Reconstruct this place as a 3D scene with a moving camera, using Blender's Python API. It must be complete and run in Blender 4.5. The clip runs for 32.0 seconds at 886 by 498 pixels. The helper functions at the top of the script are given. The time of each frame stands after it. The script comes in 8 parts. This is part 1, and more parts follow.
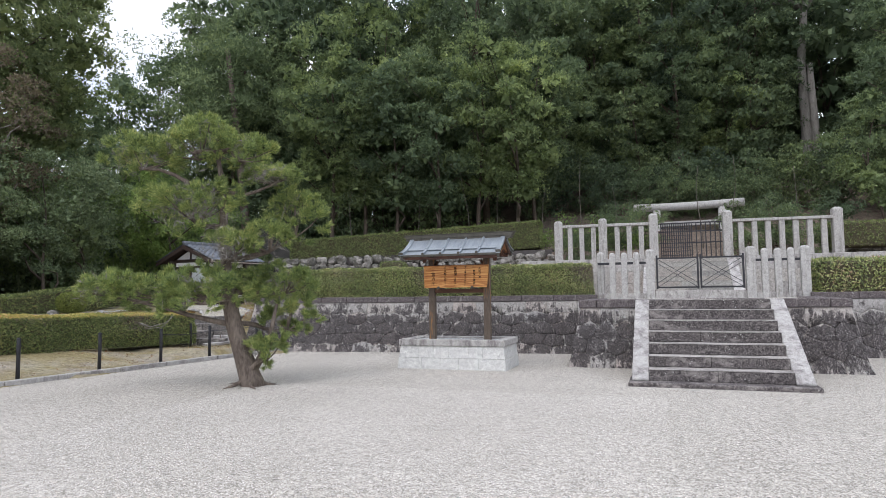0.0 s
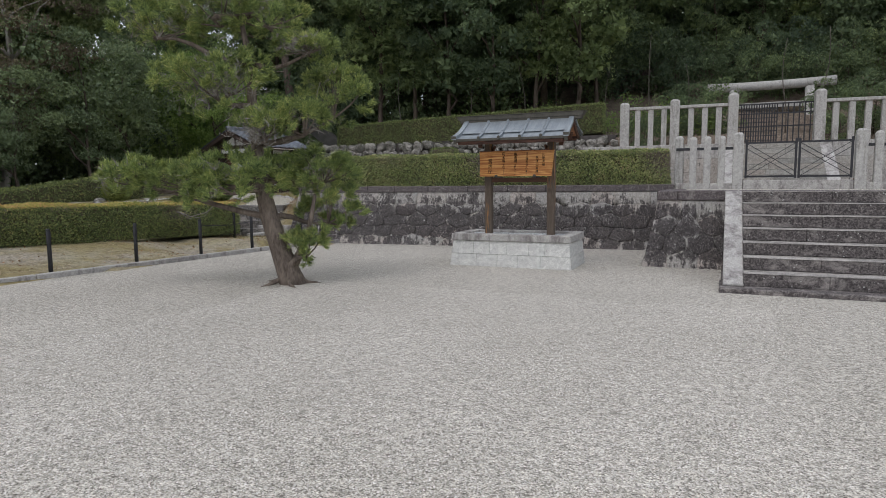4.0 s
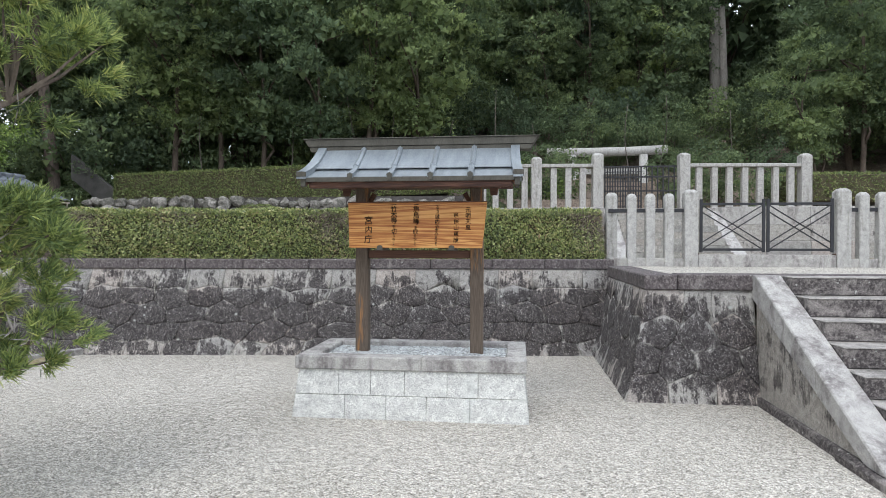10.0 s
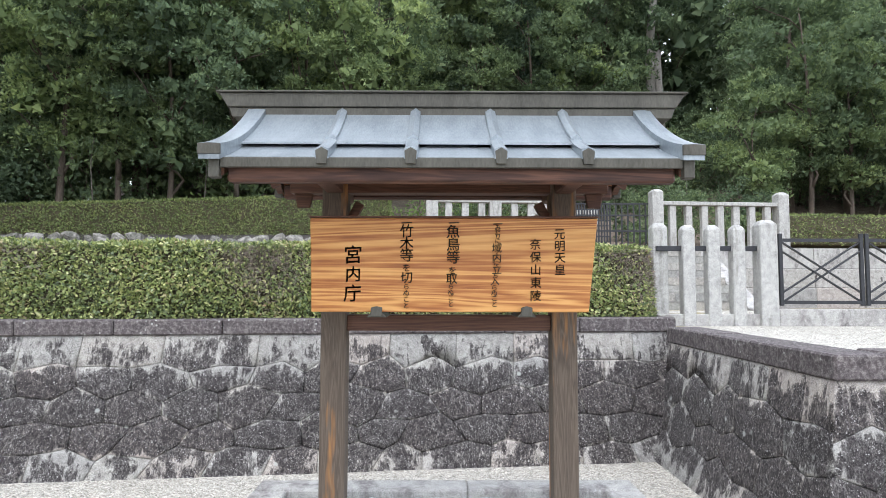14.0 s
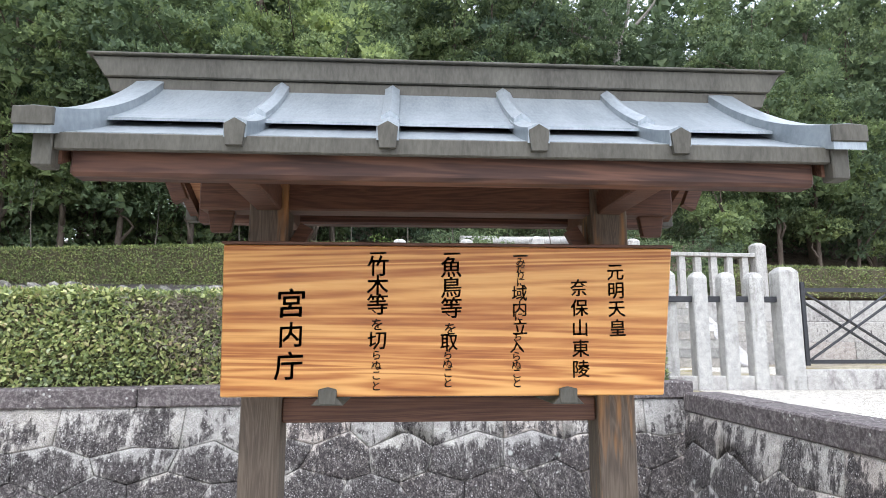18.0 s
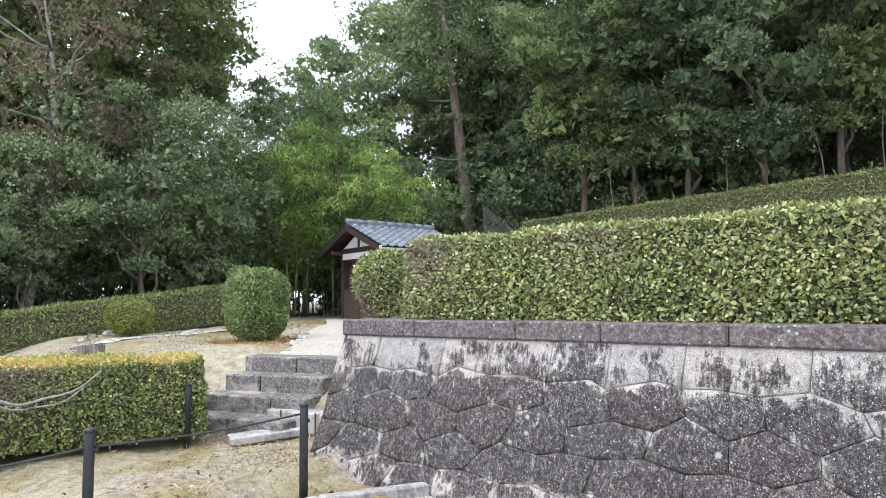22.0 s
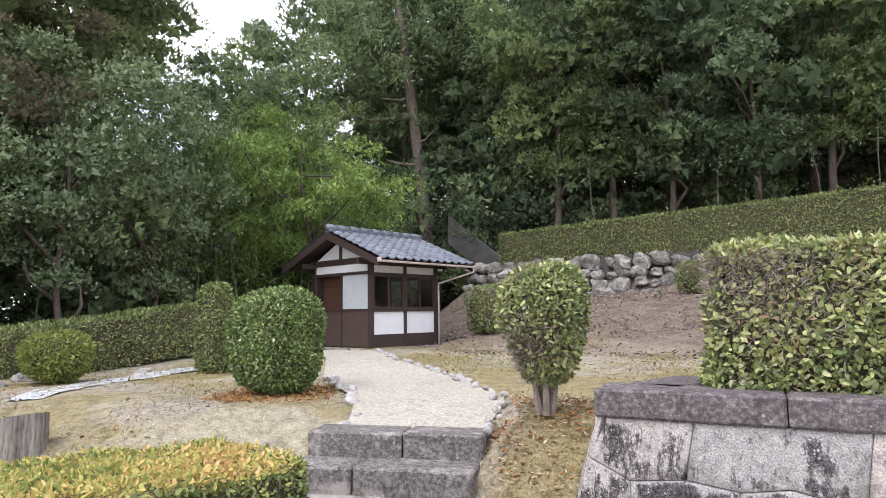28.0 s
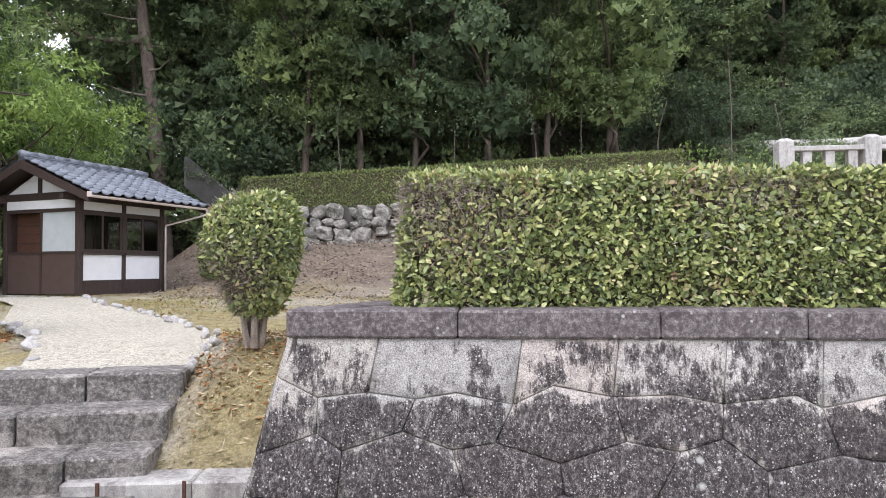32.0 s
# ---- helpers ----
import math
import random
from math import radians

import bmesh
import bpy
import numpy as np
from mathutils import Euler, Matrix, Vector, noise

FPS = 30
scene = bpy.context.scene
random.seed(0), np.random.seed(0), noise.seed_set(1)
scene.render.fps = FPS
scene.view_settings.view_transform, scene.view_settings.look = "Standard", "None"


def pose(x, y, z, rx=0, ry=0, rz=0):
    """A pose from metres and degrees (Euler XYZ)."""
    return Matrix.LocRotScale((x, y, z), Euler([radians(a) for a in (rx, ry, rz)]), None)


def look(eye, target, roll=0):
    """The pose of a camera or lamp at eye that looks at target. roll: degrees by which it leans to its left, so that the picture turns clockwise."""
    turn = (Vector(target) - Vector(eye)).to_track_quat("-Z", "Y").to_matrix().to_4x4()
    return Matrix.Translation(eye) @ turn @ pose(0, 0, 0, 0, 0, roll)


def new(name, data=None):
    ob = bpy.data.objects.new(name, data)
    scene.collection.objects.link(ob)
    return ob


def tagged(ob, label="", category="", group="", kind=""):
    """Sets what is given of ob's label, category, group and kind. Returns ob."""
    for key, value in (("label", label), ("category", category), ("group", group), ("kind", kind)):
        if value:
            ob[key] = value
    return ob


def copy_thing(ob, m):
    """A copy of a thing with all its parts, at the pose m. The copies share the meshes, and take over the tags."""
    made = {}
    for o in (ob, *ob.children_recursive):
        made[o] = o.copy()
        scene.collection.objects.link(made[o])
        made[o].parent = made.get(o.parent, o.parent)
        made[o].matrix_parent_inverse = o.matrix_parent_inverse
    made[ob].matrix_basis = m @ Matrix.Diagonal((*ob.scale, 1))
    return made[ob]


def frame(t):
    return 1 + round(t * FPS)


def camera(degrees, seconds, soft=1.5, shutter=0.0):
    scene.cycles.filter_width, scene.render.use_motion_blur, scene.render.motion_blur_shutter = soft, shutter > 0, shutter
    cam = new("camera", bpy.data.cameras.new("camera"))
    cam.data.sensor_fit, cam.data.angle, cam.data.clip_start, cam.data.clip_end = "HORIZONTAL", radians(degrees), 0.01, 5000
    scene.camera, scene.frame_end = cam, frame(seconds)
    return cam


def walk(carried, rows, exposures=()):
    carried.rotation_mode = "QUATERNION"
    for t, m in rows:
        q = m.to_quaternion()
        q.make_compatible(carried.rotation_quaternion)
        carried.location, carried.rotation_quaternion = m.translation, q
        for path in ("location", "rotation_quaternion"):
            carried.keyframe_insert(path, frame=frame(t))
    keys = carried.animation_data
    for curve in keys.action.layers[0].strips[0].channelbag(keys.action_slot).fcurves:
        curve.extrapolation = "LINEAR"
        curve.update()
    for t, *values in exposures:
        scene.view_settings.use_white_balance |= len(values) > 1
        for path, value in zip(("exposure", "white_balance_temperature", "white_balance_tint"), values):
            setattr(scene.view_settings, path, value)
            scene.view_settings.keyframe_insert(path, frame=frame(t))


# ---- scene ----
cam = camera(70.5, 32.0, soft=0.75)
PATH = [
    (0, (4.201, -12.301, 1.494), (3.543, -10.418, 1.637), -0.7),
    (0.5, (4.228, -12.248, 1.409), (3.047, -10.638, 1.525), -1.2),
    (1, (4.127, -12.252, 1.37), (2.646, -10.91, 1.434), -1.1),
    (1.5, (4.152, -12.251, 1.347), (2.621, -10.963, 1.359), -1.2),
    (2, (4.204, -12.183, 1.343), (2.697, -10.869, 1.299), -1.5),
    (2.5, (4.134, -11.977, 1.313), (2.749, -10.539, 1.199), -1.2),
    (3, (3.984, -11.667, 1.445), (2.802, -10.063, 1.275), -1.0),
    (3.5, (3.836, -11.437, 1.471), (2.892, -9.684, 1.273), -0.7),
    (4, (3.61, -11.023, 1.526), (2.802, -9.206, 1.314), -0.5),
    (4.5, (3.34, -10.723, 1.658), (2.746, -8.827, 1.43), -0.5),
    (6.5, (2.359, -9.057, 1.618), (2.079, -7.081, 1.49), 0.6),
    (7, (2.137, -8.566, 1.602), (1.903, -6.583, 1.488), 0.3),
    (7.5, (1.951, -8.153, 1.593), (1.705, -6.169, 1.517), 0.2),
    (8, (1.75, -7.744, 1.615), (1.547, -5.756, 1.554), 0.2),
    (8.5, (1.619, -7.292, 1.653), (1.412, -5.303, 1.614), 0.3),
    (9, (1.383, -6.865, 1.671), (1.155, -4.878, 1.632), 0.3),
    (9.5, (1.284, -6.423, 1.668), (1.038, -4.438, 1.632), 0.0),
    (10, (1.102, -6.048, 1.658), (0.865, -4.062, 1.645), 0.1),
    (10.5, (0.93, -5.622, 1.671), (0.789, -3.627, 1.662), 0.3),
    (11, (0.786, -5.169, 1.686), (0.662, -3.173, 1.704), 0.3),
    (11.5, (0.544, -4.793, 1.689), (0.473, -2.795, 1.742), 0.5),
    (12, (0.375, -4.323, 1.705), (0.283, -2.327, 1.779), 0.4),
    (12.5, (0.19, -3.917, 1.696), (0.129, -1.919, 1.778), 0.3),
    (13, (0.181, -3.527, 1.712), (0.14, -1.53, 1.803), 0.1),
    (13.5, (0.107, -3.186, 1.71), (0.063, -1.19, 1.823), 0.1),
    (14, (-0.011, -2.816, 1.739), (0.005, -0.82, 1.867), 0.1),
    (14.5, (0.027, -2.454, 1.759), (0.055, -0.46, 1.912), -0.0),
    (16.5, (-0.075, -1.684, 1.78), (0.038, 0.291, 2.075), 0.0),
    (17, (-0.09, -1.658, 1.804), (0.041, 0.319, 2.079), 0.1),
    (17.5, (-0.083, -1.672, 1.799), (0.053, 0.302, 2.088), 0.0),
    (18, (-0.089, -1.671, 1.792), (0.038, 0.303, 2.085), -0.0),
    (18.5, (-0.09, -1.676, 1.788), (0.01, 0.298, 2.092), 0.1),
    (19, (-0.102, -1.666, 1.796), (-0.05, 0.313, 2.079), 0.1),
    (19.5, (-0.119, -1.636, 1.762), (-0.316, 0.331, 2.067), 0.1),
    (20, (-0.389, -1.612, 1.7), (-0.881, 0.299, 2.027), 1.1),
    (20.5, (-0.712, -1.512, 1.678), (-1.514, 0.301, 1.942), 0.2),
    (21, (-0.975, -1.282, 1.674), (-2.089, 0.363, 1.903), -0.5),
    (21.5, (-1.357, -1.15, 1.637), (-2.647, 0.364, 1.847), -0.6),
    (22, (-1.709, -1.023, 1.61), (-3.067, 0.436, 1.775), -0.7),
    (22.5, (-2.087, -0.923, 1.586), (-3.509, 0.475, 1.737), -0.2),
    (23, (-2.502, -0.866, 1.588), (-3.888, 0.57, 1.721), -0.2),
    (23.5, (-2.91, -0.758, 1.588), (-4.255, 0.717, 1.713), -0.1),
    (24, (-3.328, -0.745, 1.576), (-4.631, 0.767, 1.702), 0.1),
    (24.5, (-3.712, -0.623, 1.555), (-4.97, 0.927, 1.676), 0.4),
    (26.5, (-4.997, -0.423, 1.685), (-6.1, 1.243, 1.775), -0.7),
    (27, (-5.26, -0.332, 1.75), (-6.416, 1.297, 1.851), -0.9),
    (27.5, (-5.441, -0.371, 1.804), (-6.587, 1.26, 1.967), -0.7),
    (28, (-5.632, -0.435, 1.861), (-6.73, 1.223, 2.068), -0.8),
    (28.5, (-5.688, -0.468, 1.861), (-6.787, 1.187, 2.093), -1.2),
    (29, (-5.673, -0.477, 1.86), (-6.784, 1.169, 2.097), -1.2),
    (29.5, (-5.651, -0.474, 1.863), (-6.754, 1.176, 2.114), -1.2),
    (30, (-5.653, -0.442, 1.853), (-6.751, 1.212, 2.096), -1.2),
    (30.5, (-5.646, -0.41, 1.815), (-6.73, 1.254, 2.054), -1.0),
    (31, (-5.614, -0.337, 1.749), (-6.619, 1.378, 1.966), -1.0),
    (31.5, (-5.531, -0.231, 1.687), (-6.299, 1.611, 1.808), -0.8),
    (32, (-5.374, -0.237, 1.67), (-5.765, 1.724, 1.725), -0.3),
]
walk(cam, [(t, look(eye, target, roll)) for t, eye, target, roll in PATH], exposures=[(0.0, 0.68, 6200, 16), (0.5, 0.48, 6200, 16), (1.0, 0.13, 6450, 12), (2.0, 0.05, 6650, 12), (2.6, 0.05, 6650, 13), (3.2, 0.15, 6450, 14), (4.0, 0.13, 6350, 14), (4.5, 0.23, 6300, 14), (6.5, 0.36, 6250, 12), (7.0, 0.38, 6250, 12), (9.0, 0.68, 6200, 11), (11.0, 0.96, 6150, 11), (13.0, 1.27, 6100, 11), (14.5, 1.4, 6080, 12), (16.5, 1.55, 6100, 13), (19.0, 1.57, 6080, 13), (20.0, 1.78, 5950, 14), (20.5, 1.78, 5980, 14), (23.0, 1.56, 6120, 16), (24.0, 1.62, 6120, 17), (24.5, 1.60, 6150, 17), (26.5, 1.45, 6300, 18), (29.0, 1.45, 6300, 21), (32.0, 1.45, 6250, 18)])


# world, sun and sky: a bright overcast day
world = bpy.data.worlds.new("sky")
scene.world = world
world.use_nodes = True
_wn, _wl = world.node_tree.nodes, world.node_tree.links
_sky = _wn.new("ShaderNodeTexSky")
_sky.sky_type, _sky.sun_disc = "NISHITA", False
_sky.sun_elevation, _sky.sun_rotation = radians(52), radians(200)
_sky.air_density, _sky.dust_density, _sky.ozone_density = 1.0, 4.0, 1.0
# cloud cover: whitens the blue and mottles it
_tc = _wn.new("ShaderNodeTexCoord")
_mp = _wn.new("ShaderNodeMapping")
_mp.inputs["Scale"].default_value = (1.0, 1.0, 3.2)
_cn = _wn.new("ShaderNodeTexNoise")
_cn.inputs["Scale"].default_value, _cn.inputs["Detail"].default_value = 2.2, 6.0
_cr = _wn.new("ShaderNodeValToRGB")
_cr.color_ramp.elements[0].position, _cr.color_ramp.elements[0].color = 0.36, (4.6, 5.1, 5.9, 1)
_cr.color_ramp.elements[1].position, _cr.color_ramp.elements[1].color = 0.62, (8.6, 8.8, 9.0, 1)
_mx = _wn.new("ShaderNodeMix")
_mx.data_type = "RGBA"
_mx.inputs["Factor"].default_value = 0.88
_wl.new(_tc.outputs["Generated"], _mp.inputs["Vector"])
_wl.new(_mp.outputs["Vector"], _cn.inputs["Vector"])
_wl.new(_cn.outputs["Fac"], _cr.inputs["Fac"])
_wl.new(_sky.outputs["Color"], _mx.inputs["A"])
_wl.new(_cr.outputs["Color"], _mx.inputs["B"])
_wl.new(_mx.outputs["Result"], _wn["Background"].inputs["Color"])
_wn["Background"].inputs["Strength"].default_value = 0.125
sun = new("sun", bpy.data.lights.new("sun", "SUN"))
sun.data.energy, sun.data.angle, sun.data.color = 0.7, radians(30), (1.0, 0.975, 0.94)
sun.matrix_world = look((-4, -14, 30), (0, 2, 0))

# ------------------------------------------------------------------ materials


def nodes_of(name, rough=0.8, metal=0.0, spec=0.4):
    m = bpy.data.materials.new(name)
    m.use_nodes = True
    n, l = m.node_tree.nodes, m.node_tree.links
    b = n["Principled BSDF"]
    b.inputs["Roughness"].default_value = rough
    b.inputs["Metallic"].default_value = metal
    b.inputs["Specular IOR Level"].default_value = spec
    pos = n.new("ShaderNodeNewGeometry")
    return m, n, l, b, pos


def stretched(n, l, src, scale):
    mp = n.new("ShaderNodeMapping")
    mp.inputs["Scale"].default_value = scale
    l.new(src, mp.inputs["Vector"])
    return mp.outputs["Vector"]


def noise_tex(n, l, vec, scale, detail=5.0, rough=0.6, dist=0.0):
    t = n.new("ShaderNodeTexNoise")
    t.inputs["Scale"].default_value, t.inputs["Detail"].default_value = scale, detail
    t.inputs["Roughness"].default_value, t.inputs["Distortion"].default_value = rough, dist
    l.new(vec, t.inputs["Vector"])
    return t.outputs["Fac"]


def ramp(n, l, fac, stops):
    r = n.new("ShaderNodeValToRGB")
    e = r.color_ramp.elements
    while len(e) < len(stops):
        e.new(0.5)
    for k, (p, c) in enumerate(stops):
        e[k].position, e[k].color = p, (*c, 1) if len(c) == 3 else c
    l.new(fac, r.inputs["Fac"])
    return r.outputs["Color"]


def mixed(n, l, fac, a, b, mode="MIX"):
    x = n.new("ShaderNodeMix")
    x.data_type, x.blend_type = "RGBA", mode
    for key, v in (("Factor", fac), ("A", a), ("B", b)):
        sock = next(s for s in x.inputs if s.name == key and (s.type == "VALUE" if key == "Factor" else s.type == "RGBA"))
        if isinstance(v, (int, float)):
            sock.default_value = v
        elif isinstance(v, tuple):
            sock.default_value = (*v, 1)
        else:
            l.new(v, sock)
    return next(s for s in x.outputs if s.type == "RGBA")


def bumped(n, l, b, height, strength=0.4, dist=0.01):
    k = n.new("ShaderNodeBump")
    k.inputs["Strength"].default_value, k.inputs["Distance"].default_value = strength, dist
    l.new(height, k.inputs["Height"])
    l.new(k.outputs["Normal"], b.inputs["Normal"])


def plain(name, c0, c1, rough=0.8, metal=0.0, scale=6.0, fine=60.0, bump=0.2, spec=0.4, stretch=(1, 1, 1), vary=0.0):
    """A surface of two colours that run into one another at a coarse and a fine scale."""
    m, n, l, b, pos = nodes_of(name, rough, metal, spec)
    v = stretched(n, l, pos.outputs["Position"], stretch)
    big = noise_tex(n, l, v, scale)
    small = noise_tex(n, l, v, fine, 3.0)
    mix = mixed(n, l, 0.45, big, small)
    col = ramp(n, l, mix, [(0.34, c0), (0.64, c1)])
    if vary:
        oi = n.new("ShaderNodeObjectInfo")
        tint = ramp(n, l, oi.outputs["Random"], [(0.0, (1 - vary,) * 3), (1.0, (1.0, 1.0, 1.0))])
        col = mixed(n, l, 1.0, col, tint, "MULTIPLY")
    l.new(col, b.inputs["Base Color"])
    bumped(n, l, b, small, bump, 0.01)
    return m


def leaf_mat(name, stops, rough=0.55, trans=0.25, patch=0.35, patch_scale=0.5, spec=0.25, vary=0.0):
    """Leaves: each its own tone, light passing through, patches of lighter and darker growth."""
    m, n, l, b, pos = nodes_of(name, rough, 0.0, spec)
    big = noise_tex(n, l, pos.outputs["Position"], patch_scale, 3.0)
    mathn = n.new("ShaderNodeMath")
    mathn.operation = "MULTIPLY_ADD"
    l.new(pos.outputs["Random Per Island"], mathn.inputs[0])
    mathn.inputs[1].default_value = 1.0 - patch
    off = n.new("ShaderNodeMath")
    off.operation = "MULTIPLY_ADD"
    l.new(big, off.inputs[0])
    off.inputs[1].default_value, off.inputs[2].default_value = patch * 2.2, -patch * 0.6
    l.new(off.outputs[0], mathn.inputs[2])
    col = ramp(n, l, mathn.outputs[0], stops)
    if vary:
        oi = n.new("ShaderNodeObjectInfo")
        col = mixed(n, l, 1.0, col, ramp(n, l, oi.outputs["Random"], [(0.0, (1 - vary, 1 - 0.9 * vary, 1 - 0.6 * vary)), (1.0, (1 + vary, 1 + 0.8 * vary, 1 + 0.3 * vary))]), "MULTIPLY")
    l.new(col, b.inputs["Base Color"])
    tr = n.new("ShaderNodeBsdfTranslucent")
    l.new(col, tr.inputs["Color"])
    ms = n.new("ShaderNodeMixShader")
    ms.inputs["Fac"].default_value = trans
    l.new(b.outputs[0], ms.inputs[1])
    l.new(tr.outputs[0], ms.inputs[2])
    l.new(ms.outputs[0], n["Material Output"].inputs["Surface"])
    return m


def gravel_mat(name, stops, size, bump, patches):
    """Crushed gravel: angular chips of mixed tone, finer chips between them, loose clusters and worn patches."""
    m, n, l, b, pos = nodes_of(name, 0.85, 0.0, 0.3)
    p = stretched(n, l, pos.outputs["Position"], (1, 1, 0.2))
    warp = n.new("ShaderNodeTexNoise")
    warp.inputs["Scale"].default_value, warp.inputs["Detail"].default_value = 0.7 / size, 2.0
    l.new(p, warp.inputs["Vector"])
    shift = n.new("ShaderNodeVectorMath")
    shift.operation = "MULTIPLY_ADD"
    l.new(warp.outputs["Color"], shift.inputs[0])
    shift.inputs[1].default_value = (size * 1.1,) * 3
    l.new(p, shift.inputs[2])
    cells = []
    for k in (1.0, 0.55):
        v = n.new("ShaderNodeTexVoronoi")
        v.inputs["Scale"].default_value = 1.0 / (size * k)
        l.new(shift.outputs[0], v.inputs["Vector"])
        sep = n.new("ShaderNodeSeparateColor")
        l.new(v.outputs["Color"], sep.inputs["Color"])
        cells.append((v, sep))
    col = mixed(n, l, ramp(n, l, cells[1][1].outputs["Green"], [(0.50, (0, 0, 0)), (0.54, (1, 1, 1))]), ramp(n, l, cells[0][1].outputs["Red"], stops), ramp(n, l, cells[1][1].outputs["Red"], stops))
    gap = ramp(n, l, cells[0][0].outputs["Distance"], [(0.48, (1, 1, 1)), (0.86, (0.40, 0.385, 0.365))])
    col = mixed(n, l, 1.0, col, gap, "MULTIPLY")
    clus = noise_tex(n, l, p, 0.22 / size, 4.0, 0.75)
    col = mixed(n, l, 1.0, col, ramp(n, l, clus, [(0.36, (0.66, 0.655, 0.645)), (0.52, (1.0, 1.0, 1.0)), (0.70, (1.13, 1.13, 1.12))]), "MULTIPLY")
    big = noise_tex(n, l, pos.outputs["Position"], 0.35, 6.0)
    col = mixed(n, l, 1.0, col, ramp(n, l, big, [(0.35, patches[0]), (0.65, patches[1])]), "MULTIPLY")
    l.new(col, b.inputs["Base Color"])
    inv = n.new("ShaderNodeMath")
    inv.operation = "MULTIPLY_ADD"
    l.new(cells[0][0].outputs["Distance"], inv.inputs[0])
    inv.inputs[1].default_value = -1.0
    l.new(cells[0][1].outputs["Green"], inv.inputs[2])
    bumped(n, l, b, inv.outputs[0], bump, size * 0.5)
    return m


def stone_mat(name, pale, dark, stain, spots=0.5, streak=(2.2, 2.2, 0.55), speck=220.0, rough=0.85):
    """Granite: speckle, dark algae running down in streaks, pale lichen spots."""
    m, n, l, b, pos = nodes_of(name, rough, 0.0, 0.3)
    p = pos.outputs["Position"]
    grain = noise_tex(n, l, p, speck, 2.0, 0.7)
    mid = noise_tex(n, l, p, 14.0, 4.0)
    base = ramp(n, l, grain, [(0.36, tuple(c * 0.55 for c in pale)), (0.5, pale), (0.68, tuple(min(1, c * 1.35) for c in pale))])
    base = mixed(n, l, 1.0, base, ramp(n, l, mid, [(0.3, (0.72, 0.7, 0.7)), (0.7, (1.08, 1.06, 1.03))]), "MULTIPLY")
    s1 = noise_tex(n, l, stretched(n, l, p, streak), 1.6, 7.0, 0.68, 0.6)
    oi = n.new("ShaderNodeObjectInfo")
    sh = n.new("ShaderNodeMath")
    sh.operation = "MULTIPLY_ADD"
    l.new(oi.outputs["Random"], sh.inputs[0])
    sh.inputs[1].default_value = 0.05
    l.new(s1, sh.inputs[2])
    mask = ramp(n, l, sh.outputs[0], [(stain - 0.06, (0, 0, 0)), (stain + 0.07, (1, 1, 1))])
    rag = ramp(n, l, noise_tex(n, l, p, 34.0, 5.0, 0.75), [(0.36, (0.25, 0.25, 0.25)), (0.56, (1, 1, 1))])
    mask = mixed(n, l, 1.0, mask, rag, "MULTIPLY")
    dk = ramp(n, l, mid, [(0.3, dark), (0.7, tuple(c * 1.9 for c in dark))])
    col = mixed(n, l, mask, base, dk)
    vo = n.new("ShaderNodeTexVoronoi")
    vo.inputs["Scale"].default_value = 17.0
    l.new(p, vo.inputs["Vector"])
    lich = ramp(n, l, vo.outputs["Distance"], [(0.13, (1, 1, 1)), (0.2, (0, 0, 0))])
    pick = ramp(n, l, noise_tex(n, l, p, 3.1, 3.0), [(0.52, (0, 0, 0)), (0.6, (spots,) * 3)])
    col = mixed(n, l, mixed(n, l, 1.0, lich, pick, "MULTIPLY"), col, (0.42, 0.42, 0.39))
    l.new(col, b.inputs["Base Color"])
    bumped(n, l, b, mixed(n, l, 0.6, grain, mid), 0.5, 0.006)
    return m


